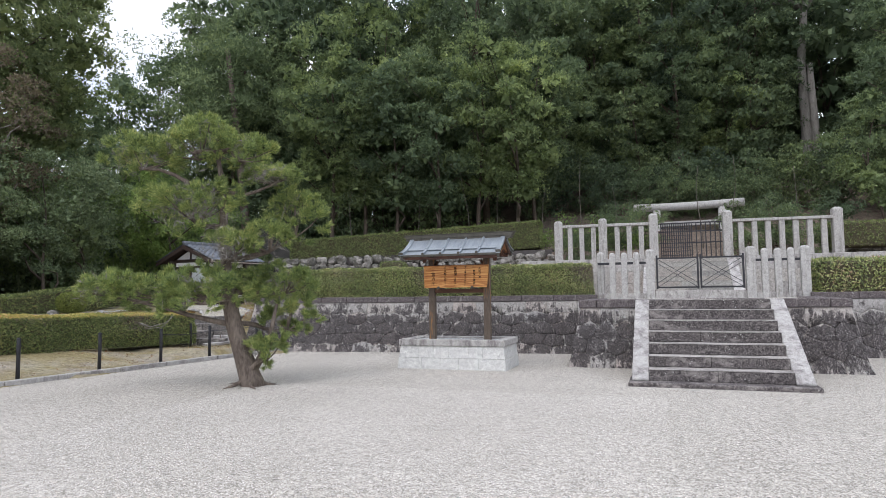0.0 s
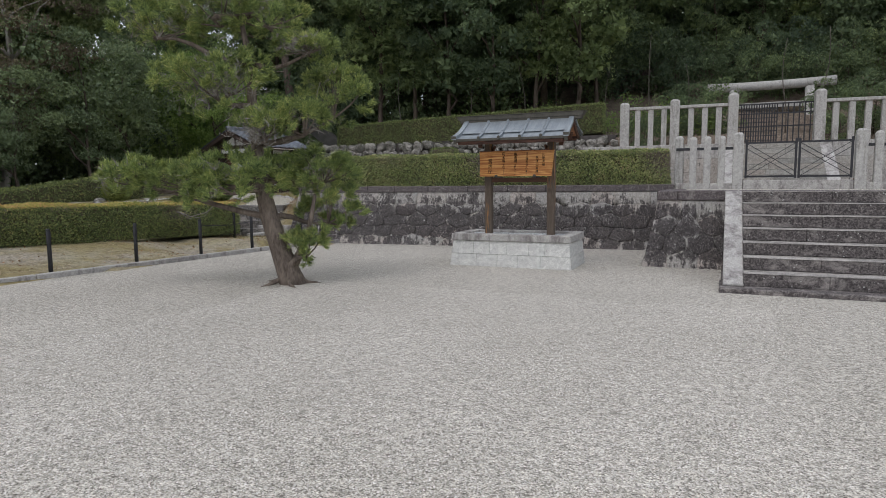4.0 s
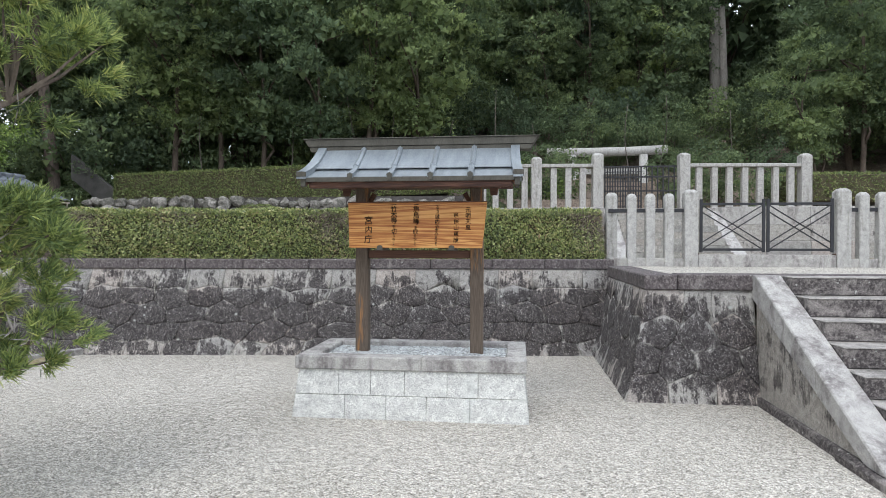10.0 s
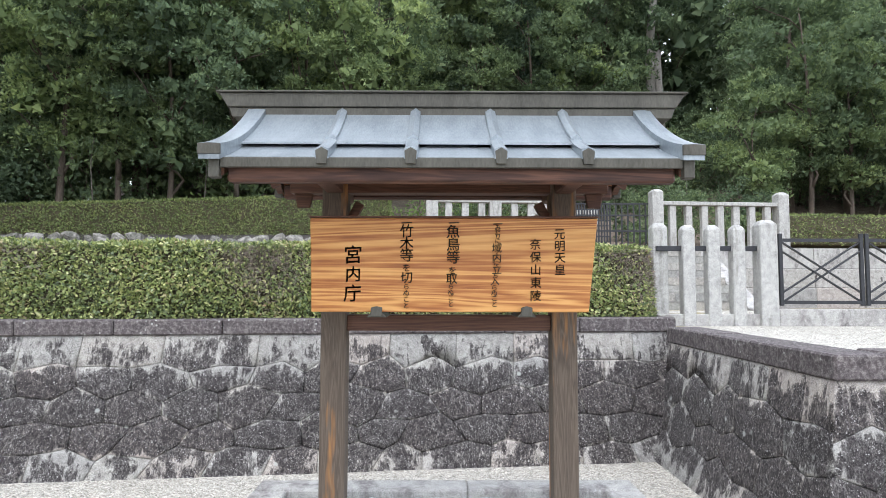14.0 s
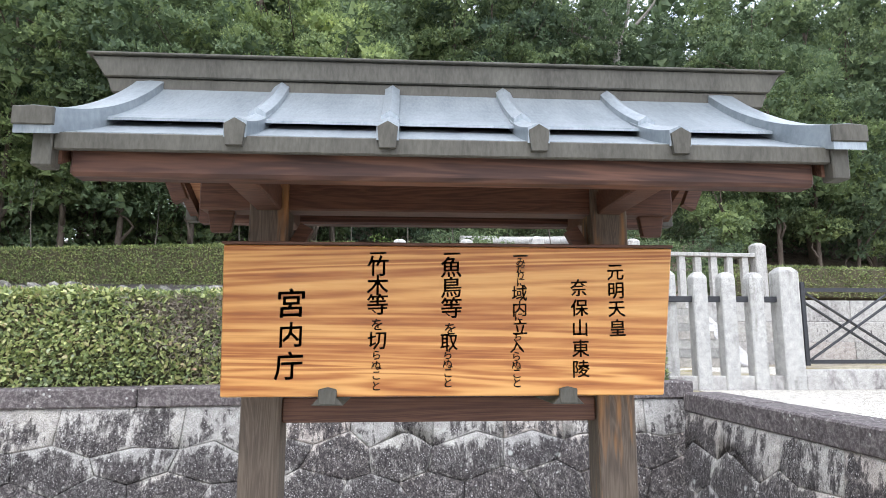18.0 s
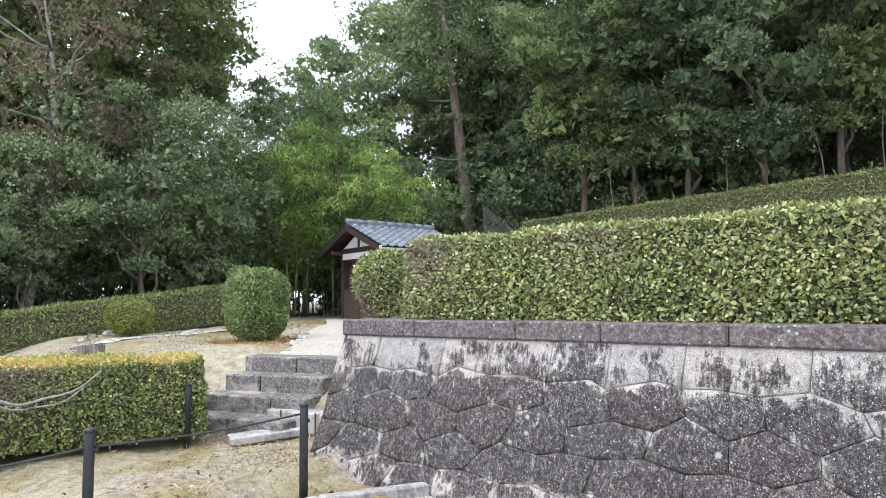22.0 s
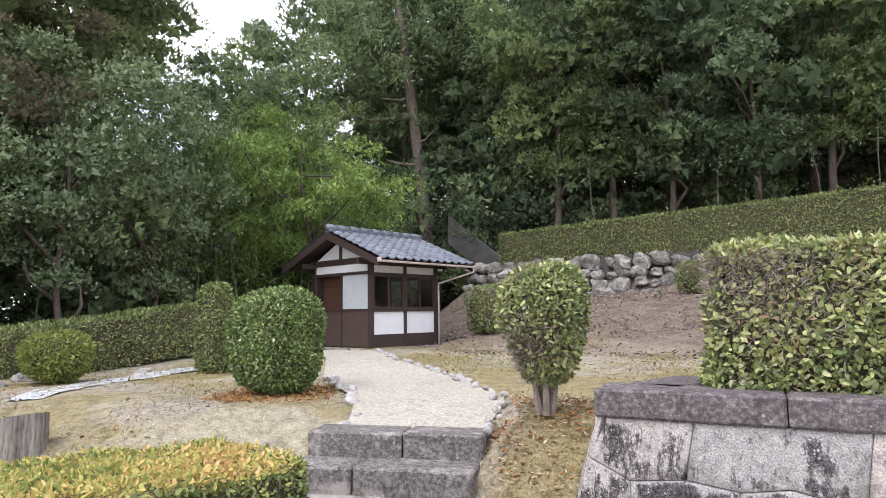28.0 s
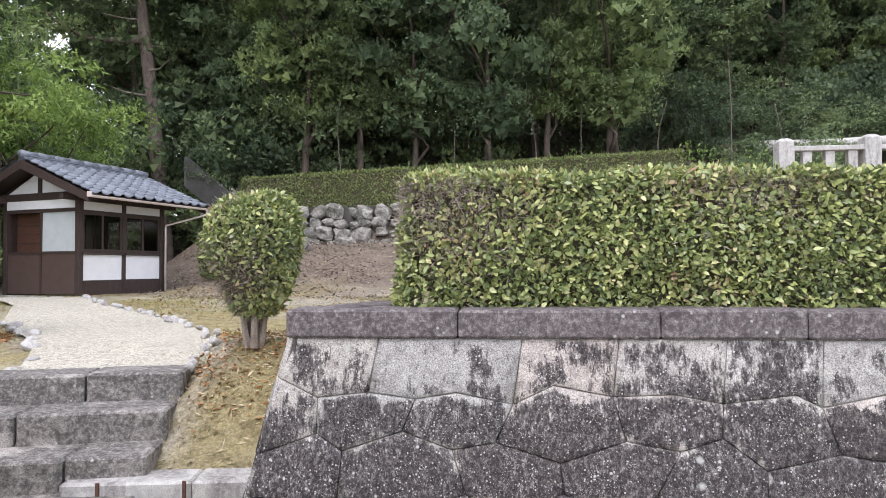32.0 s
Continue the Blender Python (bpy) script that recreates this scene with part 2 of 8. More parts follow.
def wall_mat(name, pale, dark, cover=0.0):
    """Old granite walling: mauve-black algae over the heart of each stone in ragged runs, worn paler towards the joints, pale under the coping and at the foot, white lichen flecks."""
    m, n, l, b, pos = nodes_of(name, 0.88, 0.0, 0.25)
    p = pos.outputs["Position"]

    def add(a, k, c):
        t = n.new("ShaderNodeMath")
        t.operation = "MULTIPLY_ADD"
        l.new(a, t.inputs[0])
        t.inputs[1].default_value = k
        if isinstance(c, float):
            t.inputs[2].default_value = c
        else:
            l.new(c, t.inputs[2])
        return t.outputs[0]

    grain = noise_tex(n, l, p, 120.0, 3.0, 0.8)
    mid = noise_tex(n, l, p, 13.0, 6.0, 0.7)
    oi = n.new("ShaderNodeObjectInfo")
    base = ramp(n, l, grain, [(0.34, tuple(c * 0.42 for c in pale)), (0.5, pale), (0.64, tuple(min(1, c * 1.45) for c in pale))])
    base = mixed(n, l, 1.0, base, ramp(n, l, mid, [(0.3, (0.55, 0.53, 0.53)), (0.55, (1.0, 0.99, 0.97)), (0.72, (1.2, 1.19, 1.16))]), "MULTIPLY")
    base = mixed(n, l, 1.0, base, ramp(n, l, oi.outputs["Random"], [(0.0, (0.80, 0.80, 0.80)), (0.35, (1.0, 0.99, 0.95)), (0.6, (1.06, 0.98, 0.93)), (1.0, (1.08, 1.08, 1.06))]), "MULTIPLY")
    heart = n.new("ShaderNodeAttribute")
    heart.attribute_name = "heart"
    sep = n.new("ShaderNodeSeparateXYZ")
    l.new(p, sep.inputs[0])
    up = n.new("ShaderNodeMapRange")
    up.inputs["From Min"].default_value, up.inputs["From Max"].default_value = -0.1, 1.5
    l.new(add(noise_tex(n, l, p, 1.7, 4.0, 0.6), 0.35, add(sep.outputs["Z"], 1.0, -0.175)), up.inputs["Value"])
    band = ramp(n, l, up.outputs["Result"], [(0.0, (0.16,) * 3), (0.11, (0.20,) * 3), (0.19, (0.56,) * 3), (0.48, (0.52,) * 3), (0.60, (0.38,) * 3), (0.72, (0.10,) * 3), (0.95, (0.0,) * 3)])
    runs = noise_tex(n, l, stretched(n, l, p, (6.0, 6.0, 0.9)), 1.5, 8.0, 0.75, 0.3)
    thin = noise_tex(n, l, stretched(n, l, p, (21.0, 21.0, 2.6)), 1.2, 6.0, 0.75)
    blot = noise_tex(n, l, stretched(n, l, p, (1, 1, 0.7)), 5.5, 8.0, 0.72)
    tot = add(heart.outputs["Fac"], 0.30, add(band, 0.85, -0.60 + cover))
    tot = add(runs, 1.15, tot)
    tot = add(thin, 0.75, tot)
    tot = add(blot, 1.70, tot)
    tot = add(oi.outputs["Random"], 0.20, tot)
    mask = ramp(n, l, add(tot, 0.5, 0.0), [(0.80, (0, 0, 0)), (0.835, (0.76, 0.76, 0.76)), (0.885, (1, 1, 1))])
    rag = ramp(n, l, noise_tex(n, l, stretched(n, l, p, (1, 1, 0.55)), 42.0, 7.0, 0.88), [(0.36, (0.40, 0.40, 0.40)), (0.50, (1, 1, 1))])
    mask = mixed(n, l, 1.0, mask, rag, "MULTIPLY")
    dk = ramp(n, l, mid, [(0.35, dark), (0.72, tuple(c * 1.7 for c in dark))])
    dk = mixed(n, l, 1.0, dk, ramp(n, l, noise_tex(n, l, p, 62.0, 5.0, 0.8), [(0.38, (0.45, 0.43, 0.43)), (0.52, (1.0, 0.97, 0.97)), (0.66, (2.6, 2.5, 2.5))]), "MULTIPLY")
    col = mixed(n, l, mask, base, dk)
    spat = ramp(n, l, noise_tex(n, l, p, 95.0, 4.0, 0.75), [(0.58, (0, 0, 0)), (0.63, (0.85, 0.85, 0.85))])
    where = ramp(n, l, noise_tex(n, l, p, 5.0, 4.0, 0.7), [(0.42, (0.12, 0.12, 0.12)), (0.58, (1, 1, 1))])
    col = mixed(n, l, mixed(n, l, 1.0, spat, where, "MULTIPLY"), col, (0.50, 0.49, 0.475))
    for scale, lo, hi, cutoff, tone in ((60.0, 0.20, 0.34, 0.80, (0.50, 0.485, 0.47)), (24.0, 0.14, 0.24, 0.90, (0.48, 0.47, 0.45)), (7.0, 0.10, 0.19, 0.88, (0.42, 0.43, 0.40))):
        vo = n.new("ShaderNodeTexVoronoi")
        vo.inputs["Scale"].default_value = scale
        l.new(p, vo.inputs["Vector"])
        sc3 = n.new("ShaderNodeSeparateColor")
        l.new(vo.outputs["Color"], sc3.inputs["Color"])
        spot = ramp(n, l, add(noise_tex(n, l, p, scale * 3.0, 3.0, 0.7), 0.16, add(vo.outputs["Distance"], 1.0, -0.08)), [(lo, (1, 1, 1)), (hi, (0, 0, 0))])
        keep = ramp(n, l, sc3.outputs["Red"], [(cutoff, (0, 0, 0)), (cutoff + 0.05, (0.85, 0.85, 0.85))])
        col = mixed(n, l, mixed(n, l, 1.0, spot, keep, "MULTIPLY"), col, tone)
    l.new(col, b.inputs["Base Color"])
    bumped(n, l, b, mixed(n, l, 0.55, grain, noise_tex(n, l, p, 30.0, 6.0, 0.7)), 0.8, 0.012)
    return m


def wood_mat(name, stops, along, rough=0.6, scale=9.0, bump=0.25, worn=None, rings=70.0, wave=1.6):
    """Timber: long grain along one axis, growth rings, a little weathering."""
    m, n, l, b, pos = nodes_of(name, rough, 0.0, 0.35)
    s = [1.0, 1.0, 1.0]
    s["xyz".index(along)] = 0.07
    v = stretched(n, l, pos.outputs["Position"], s)
    ring = noise_tex(n, l, v, scale, 4.0, 0.55, wave)
    w = n.new("ShaderNodeMath")
    w.operation = "SINE"
    mu = n.new("ShaderNodeMath")
    mu.operation = "MULTIPLY"
    mu.inputs[1].default_value = rings
    l.new(ring, mu.inputs[0])
    l.new(mu.outputs[0], w.inputs[0])
    fine = noise_tex(n, l, v, scale * 14, 3.0)
    f2 = n.new("ShaderNodeMath")
    f2.operation = "MULTIPLY_ADD"
    f2.inputs[1].default_value, f2.inputs[2].default_value = 0.135, 0.265
    l.new(w.outputs[0], f2.inputs[0])
    f3 = n.new("ShaderNodeMath")
    f3.operation = "MULTIPLY_ADD"
    f3.inputs[1].default_value = 0.5
    l.new(fine, f3.inputs[0])
    l.new(f2.outputs[0], f3.inputs[2])
    col = ramp(n, l, f3.outputs[0], stops)
    if worn:
        col = mixed(n, l, ramp(n, l, noise_tex(n, l, stretched(n, l, pos.outputs["Position"], (3, 3, 0.35)), 2.4, 4.0), [(0.56, (0, 0, 0)), (0.63, (0.8, 0.8, 0.8))]), col, worn)
    l.new(col, b.inputs["Base Color"])
    bumped(n, l, b, f3.outputs[0], bump, 0.004)
    return m


GRAVEL = gravel_mat("white_gravel", [(0.0, (0.17, 0.162, 0.14)), (0.20, (0.46, 0.437, 0.392)), (0.65, (0.72, 0.69, 0.635)), (1.0, (0.92, 0.905, 0.87))], 0.0125, 1.0, ((0.86, 0.845, 0.80), (1.00, 0.985, 0.945)))
FINE_GRAVEL = gravel_mat("blue_grey_gravel", [(0.0, (0.34, 0.36, 0.37)), (0.5, (0.58, 0.62, 0.62)), (1.0, (0.78, 0.80, 0.78))], 0.02, 0.8, ((0.9, 0.9, 0.9), (1.05, 1.05, 1.05)))
WALL_STONE = wall_mat("weathered_granite", (0.395, 0.387, 0.374), (0.033, 0.0295, 0.0300))
SIDE_STONE = wall_mat("grey_lichened_granite", (0.34, 0.34, 0.32), (0.07, 0.065, 0.06), -0.22)
COPING_STONE = stone_mat("coping_granite", (0.28, 0.262, 0.253), (0.052, 0.043, 0.044), 0.37, 0.9, (5.0, 5.0, 1.2), 120.0)
PALE_STONE = stone_mat("pale_granite", (0.455, 0.452, 0.432), (0.13, 0.12, 0.115), 0.57, 0.3)
POST_STONE = stone_mat("post_granite", (0.475, 0.478, 0.458), (0.17, 0.165, 0.15), 0.60, 0.3, (5, 5, 0.7))
STEP_STONE = stone_mat("step_granite", (0.29, 0.272, 0.258), (0.036, 0.031, 0.031), 0.43, 0.95, (1.6, 2.6, 2.6), 120.0)
TREAD_STONE = stone_mat("worn_tread_granite", (0.43, 0.415, 0.39), (0.12, 0.115, 0.105), 0.53, 0.2, (1.5, 2, 2))
PLINTH_STONE = stone_mat("plinth_ashlar", (0.64, 0.655, 0.63), (0.36, 0.37, 0.35), 0.63, 0.2, (1.5, 1.5, 0.6), 90.0)
MORTAR = plain("dark_joint", (0.045, 0.040, 0.038), (0.11, 0.10, 0.093), 0.95)
GARDEN_STEP = stone_mat("garden_step_granite", (0.37, 0.352, 0.325), (0.060, 0.056, 0.052), 0.455, 0.8, (1.6, 2.2, 2.2), 120.0)
SOIL = plain("dry_soil", (0.10, 0.068, 0.045), (0.24, 0.185, 0.125), 0.95, scale=1.3, fine=42.0, bump=0.8)
SIGN_WOOD = wood_mat("oiled_cypress", [(0.16, (0.10, 0.028, 0.008)), (0.38, (0.36, 0.128, 0.034)), (0.60, (0.59, 0.29, 0.085)), (0.92, (0.78, 0.475, 0.18))], "x", 0.42, 3.6, 0.25, None, 84.0, 1.3)
POST_WOOD = wood_mat("weathered_post_timber", [(0.15, (0.058, 0.044, 0.034)), (0.5, (0.105, 0.080, 0.060)), (0.9, (0.17, 0.135, 0.10))], "z", 0.75, 11.0, 0.4, (0.36, 0.17, 0.055))
BEAM_WOOD = wood_mat("dark_beam_timber", [(0.15, (0.042, 0.020, 0.014)), (0.5, (0.095, 0.044, 0.028)), (0.9, (0.17, 0.085, 0.05))], "x", 0.6, 9.0)
EAVE_WOOD = wood_mat("dark_eave_timber", [(0.15, (0.020, 0.011, 0.009)), (0.5, (0.080, 0.038, 0.027)), (0.9, (0.21, 0.10, 0.062))], "x", 0.6, 4.0, 0.3, None, 60.0, 1.4)
SOFFIT_WOOD = wood_mat("soffit_boards", [(0.15, (0.26, 0.11, 0.055)), (0.5, (0.40, 0.19, 0.095)), (0.9, (0.52, 0.27, 0.14))], "x", 0.6, 6.0)
SHED_WOOD = wood_mat("dark_stained_timber", [(0.15, (0.024, 0.016, 0.014)), (0.5, (0.05, 0.034, 0.028)), (0.9, (0.085, 0.06, 0.05))], "z", 0.6, 9.0)
COPPER = plain("patinated_copper", (0.185, 0.215, 0.235), (0.33, 0.365, 0.385), 0.34, 0.40, 4.0, 55.0, 0.10, 0.5, (2.5, 0.6, 0.6))
COPPER_EDGE = plain("brown_green_copper", (0.050, 0.046, 0.037), (0.105, 0.100, 0.082), 0.6, 0.0, 5.0, 50.0, 0.1, 0.3, (2, 2, 0.6))
INK = plain("black_ink", (0.02, 0.018, 0.016), (0.035, 0.03, 0.026), 0.6)
IRON = plain("black_painted_iron", (0.016, 0.017, 0.02), (0.035, 0.036, 0.04), 0.5, 0.0, 20.0, 90.0, 0.1)
RUST = plain("rusty_iron", (0.06, 0.03, 0.022), (0.12, 0.06, 0.04), 0.8)
PLASTER = plain("white_plaster", (0.74, 0.74, 0.73), (0.82, 0.82, 0.81), 0.85, bump=0.08)
BROWN_BOARD = plain("brown_panel_paint", (0.075, 0.05, 0.042), (0.10, 0.068, 0.056), 0.55, bump=0.06)
TILE = plain("grey_fired_tile", (0.11, 0.125, 0.15), (0.24, 0.265, 0.30), 0.38, 0.0, 8.0, 70.0, 0.15, 0.6, (1, 1, 1), 0.35)
PVC = plain("weathered_gutter_pipe", (0.50, 0.42, 0.38), (0.66, 0.58, 0.53), 0.5, bump=0.05)
ROCK = stone_mat("field_stone", (0.36, 0.35, 0.32), (0.055, 0.055, 0.045), 0.50, 0.4, (2, 2, 2), 60.0)
BARK = plain("grey_brown_bark", (0.05, 0.038, 0.03), (0.15, 0.12, 0.095), 0.95, 0.0, 5.0, 34.0, 0.9, 0.2, (1, 1, 0.22))
PINE_BARK = plain("pine_bark", (0.07, 0.055, 0.045), (0.23, 0.19, 0.155), 0.95, 0.0, 7.0, 30.0, 1.0, 0.2, (1, 1, 0.3))
TWIG = plain("bare_twigs", (0.15, 0.12, 0.095), (0.36, 0.31, 0.26), 0.9)
CONCRETE = plain("stained_concrete", (0.035, 0.035, 0.032), (0.10, 0.097, 0.09), 0.9, scale=2.0)
# twig brown with the shade behind the leaves put into the colour
CORE = plain("shaded_twig_core", (0.05, 0.05, 0.03), (0.13, 0.11, 0.07), 1.0, fine=90.0, bump=0.8)
CULM = plain("bamboo_culm", (0.10, 0.14, 0.05), (0.2, 0.24, 0.1), 0.5, stretch=(1, 1, 0.3))
HEDGE_LEAF = leaf_mat("hedge_leaf", [(0.0, (0.052, 0.072, 0.036)), (0.28, (0.150, 0.196, 0.076)), (0.50, (0.27, 0.325, 0.115)), (0.72, (0.45, 0.48, 0.185)), (0.82, (0.54, 0.50, 0.26)), (0.88, (0.40, 0.27, 0.17)), (1.0, (0.28, 0.17, 0.12))], 0.30, 0.22, 0.35, 2.4, 0.5)
BOX_LEAF = leaf_mat("small_hedge_leaf", [(0.0, (0.070, 0.098, 0.038)), (0.5, (0.165, 0.210, 0.075)), (0.9, (0.31, 0.34, 0.125)), (1.0, (0.42, 0.33, 0.16))], 0.5, 0.15, 0.3, 1.0)
NEW_LEAF = leaf_mat("orange_new_growth", [(0.0, (0.10, 0.15, 0.05)), (0.28, (0.27, 0.32, 0.09)), (0.5, (0.50, 0.47, 0.14)), (0.75, (0.66, 0.47, 0.18)), (1.0, (0.66, 0.34, 0.20))], 0.5, 0.3, 0.4, 1.2)
YELLOW_LEAF = leaf_mat("yellow_green_leaf", [(0.0, (0.12, 0.185, 0.04)), (0.5, (0.33, 0.41, 0.085)), (1.0, (0.60, 0.63, 0.17))], 0.42, 0.35, 0.3, 2.0)
YELLOW_BALL = leaf_mat("yellow_green_ball_leaf", [(0.0, (0.085, 0.115, 0.032)), (0.5, (0.20, 0.245, 0.06)), (1.0, (0.36, 0.38, 0.10))], 0.5, 0.25, 0.3, 1.5)
PINE_LEAF = leaf_mat("pine_needle", [(0.0, (0.062, 0.098, 0.045)), (0.35, (0.18, 0.25, 0.09)), (0.72, (0.40, 0.47, 0.15)), (1.0, (0.70, 0.65, 0.26))], 0.5, 0.3, 0.35, 1.8)
WOOD_LEAF_A = leaf_mat("broadleaf_mid_green", [(0.0, (0.068, 0.100, 0.056)), (0.5, (0.172, 0.236, 0.115)), (0.85, (0.305, 0.385, 0.165)), (1.0, (0.45, 0.52, 0.215))], 0.6, 0.40, 0.55, 0.30, 0.2, 0.34)
WOOD_LEAF_B = leaf_mat("broadleaf_dark_green", [(0.0, (0.050, 0.074, 0.046)), (0.5, (0.120, 0.170, 0.092)), (0.9, (0.240, 0.312, 0.148)), (1.0, (0.330, 0.405, 0.185))], 0.6, 0.34, 0.55, 0.30, 0.2, 0.32)
WOOD_LEAF_C = leaf_mat("fresh_light_green", [(0.0, (0.090, 0.150, 0.045)), (0.5, (0.190, 0.285, 0.085)), (1.0, (0.330, 0.420, 0.140))], 0.55, 0.35, 0.5, 0.4, 0.2, 0.12)
OAK_LEAF = leaf_mat("sunlit_oak_leaf", [(0.0, (0.09, 0.12, 0.06)), (0.5, (0.21, 0.26, 0.115)), (1.0, (0.40, 0.45, 0.19))], 0.6, 0.6, 0.5, 0.4, 0.2)
BUSH_LEAF = leaf_mat("glossy_bush_leaf", [(0.0, (0.052, 0.085, 0.030)), (0.4, (0.13, 0.195, 0.062)), (0.75, (0.24, 0.32, 0.10)), (1.0, (0.42, 0.48, 0.17))], 0.32, 0.2, 0.25, 2.0, 0.5)
GARDEN_LEAF = leaf_mat("garden_hedge_leaf", [(0.0, (0.060, 0.085, 0.035)), (0.4, (0.150, 0.195, 0.070)), (0.75, (0.285, 0.335, 0.120)), (0.92, (0.46, 0.44, 0.16)), (1.0, (0.52, 0.33, 0.17))], 0.45, 0.2, 0.2, 1.2, 0.3)
WEEP_LEAF = leaf_mat("bright_weeping_leaf", [(0.0, (0.10, 0.165, 0.045)), (0.5, (0.21, 0.31, 0.08)), (1.0, (0.38, 0.47, 0.13))], 0.5, 0.4, 0.4, 0.6, 0.2)
OLIVE_LEAF = leaf_mat("grey_green_leaf", [(0.0, (0.075, 0.108, 0.058)), (0.5, (0.165, 0.225, 0.110)), (1.0, (0.30, 0.37, 0.185))], 0.42, 0.2, 0.45, 0.5, 0.4, 0.1)
CEDAR_LEAF = leaf_mat("cedar_foliage", [(0.0, (0.05, 0.075, 0.042)), (0.5, (0.115, 0.155, 0.075)), (1.0, (0.205, 0.245, 0.115))], 0.65, 0.3, 0.5, 0.3, 0.2, 0.15)
BROWN_LEAF = leaf_mat("browned_conifer", [(0.0, (0.10, 0.080, 0.060)), (0.5, (0.20, 0.165, 0.115)), (1.0, (0.27, 0.25, 0.14))], 0.7, 0.4, 0.4, 0.4)

# ------------------------------------------------------------------ building helpers
rng = np.random.default_rng(11)


def thing(name, loc=(0, 0, 0), rz=0.0, label="", category="", group="", kind=""):
    ob = new(name)
    ob.matrix_basis = pose(*loc, 0, 0, rz)
    ob.empty_display_size = 0.2
    return tagged(ob, label, category, group, kind)


def link_mesh(name, me, material, parent=None, label="", smooth=False):
    if material is not None and not me.materials:
        me.materials.append(material)
    if smooth:
        me.polygons.foreach_set("use_smooth", [True] * len(me.polygons))
    ob = new(name, me)
    if parent is not None:
        ob.parent = parent
    return tagged(ob, label)


def part(name, bm, material, parent=None, label="", smooth=False):
    me = bpy.data.meshes.new(name)
    bmesh.ops.recalc_face_normals(bm, faces=bm.faces)
    bm.to_mesh(me)
    bm.free()
    return link_mesh(name, me, material, parent, label, smooth)


def box(x0, x1, y0, y1, z0, z1, bevel=0.0, segs=1, bm=None):
    bm2 = bmesh.new()
    bmesh.ops.create_cube(bm2, size=1.0)
    bmesh.ops.scale(bm2, vec=(x1 - x0, y1 - y0, z1 - z0), verts=bm2.verts)
    bmesh.ops.translate(bm2, vec=((x0 + x1) / 2, (y0 + y1) / 2, (z0 + z1) / 2), verts=bm2.verts)
    if bevel:
        bmesh.ops.bevel(bm2, geom=bm2.edges[:], offset=bevel, segments=segs, affect="EDGES", profile=0.5)
    if bm is None:
        return bm2
    me = bpy.data.meshes.new("tmp")
    bm2.to_mesh(me)
    bm2.free()
    bm.from_mesh(me)
    bpy.data.meshes.remove(me)
    return bm


def bar(a, b, w, h, bevel=0.0, up=(0, 0, 1)):
    """A square bar from a to b."""
    a, b = Vector(a), Vector(b)
    d = (b - a)
    bm = box(-w / 2, w / 2, -h / 2, h / 2, 0, d.length, bevel)
    q = d.to_track_quat("Z", "Y")
    bmesh.ops.transform(bm, matrix=Matrix.Translation(a) @ q.to_matrix().to_4x4(), verts=bm.verts)
    return bm


def lathe(profile, segs=16, cap=True):
    """A turned body from (radius, height) pairs."""
    bm = bmesh.new()
    rings = []
    for r, z in profile:
        rings.append([bm.verts.new((r * math.cos(2 * math.pi * k / segs), r * math.sin(2 * math.pi * k / segs), z)) for k in range(segs)])
    for a, b in zip(rings, rings[1:]):
        for k in range(segs):
            bm.faces.new((a[k], a[(k + 1) % segs], b[(k + 1) % segs], b[k]))
    if cap:
        bm.faces.new(rings[0][::-1])
        bm.faces.new(rings[-1])
    return bm


def tube(pts, radii, segs=8, bm=None):
    """A tapering limb through points."""
    bm = bm or bmesh.new()
    prev = None
    pts = [Vector(p) for p in pts]
    for k, p in enumerate(pts):
        d = (pts[min(k + 1, len(pts) - 1)] - pts[max(k - 1, 0)]).normalized()
        side = d.cross(Vector((0.3, 1, 0.1))).normalized()
        up = side.cross(d)
        ring = [bm.verts.new(p + (side * math.cos(2 * math.pi * j / segs) + up * math.sin(2 * math.pi * j / segs)) * radii[k]) for j in range(segs)]
        if prev:
            for j in range(segs):
                bm.faces.new((prev[j], prev[(j + 1) % segs], ring[(j + 1) % segs], ring[j]))
        else:
            bm.faces.new(ring[::-1])
        prev = ring
    bm.faces.new(prev)
    return bm


def prism(poly, axis, a, b, bevel=0.0):
    """A flat outline (pairs) pushed along an axis from a to b."""
    bm = bmesh.new()
    def at(p, s):
        return {"x": (s, p[0], p[1]), "y": (p[0], s, p[1]), "z": (p[0], p[1], s)}[axis]
    f0 = [bm.verts.new(at(p, a)) for p in poly]
    f1 = [bm.verts.new(at(p, b)) for p in poly]
    bm.faces.new(f0)
    bm.faces.new(f1[::-1])
    for k in range(len(poly)):
        j = (k + 1) % len(poly)
        bm.faces.new((f0[k], f0[j], f1[j], f1[k]))
    bmesh.ops.recalc_face_normals(bm, faces=bm.faces)
    if bevel:
        bmesh.ops.bevel(bm, geom=bm.edges[:], offset=bevel, segments=1, affect="EDGES", profile=0.5)
    return bm


def quad_mesh(name, v):
    """Many loose leaves, v of shape (n, corners, 3)."""
    n, c = v.shape[:2]
    me = bpy.data.meshes.new(name)
    me.vertices.add(c * n)
    me.vertices.foreach_set("co", np.ascontiguousarray(v, dtype=np.float32).ravel())
    me.loops.add(c * n)
    me.loops.foreach_set("vertex_index", np.arange(c * n, dtype=np.int32))
    me.polygons.add(n)
    me.polygons.foreach_set("loop_start", np.arange(0, c * n, c, dtype=np.int32))
    me.update(calc_edges=True)
    return me


def unit(v):
    return v / np.maximum(np.linalg.norm(v, axis=-1, keepdims=True), 1e-9)


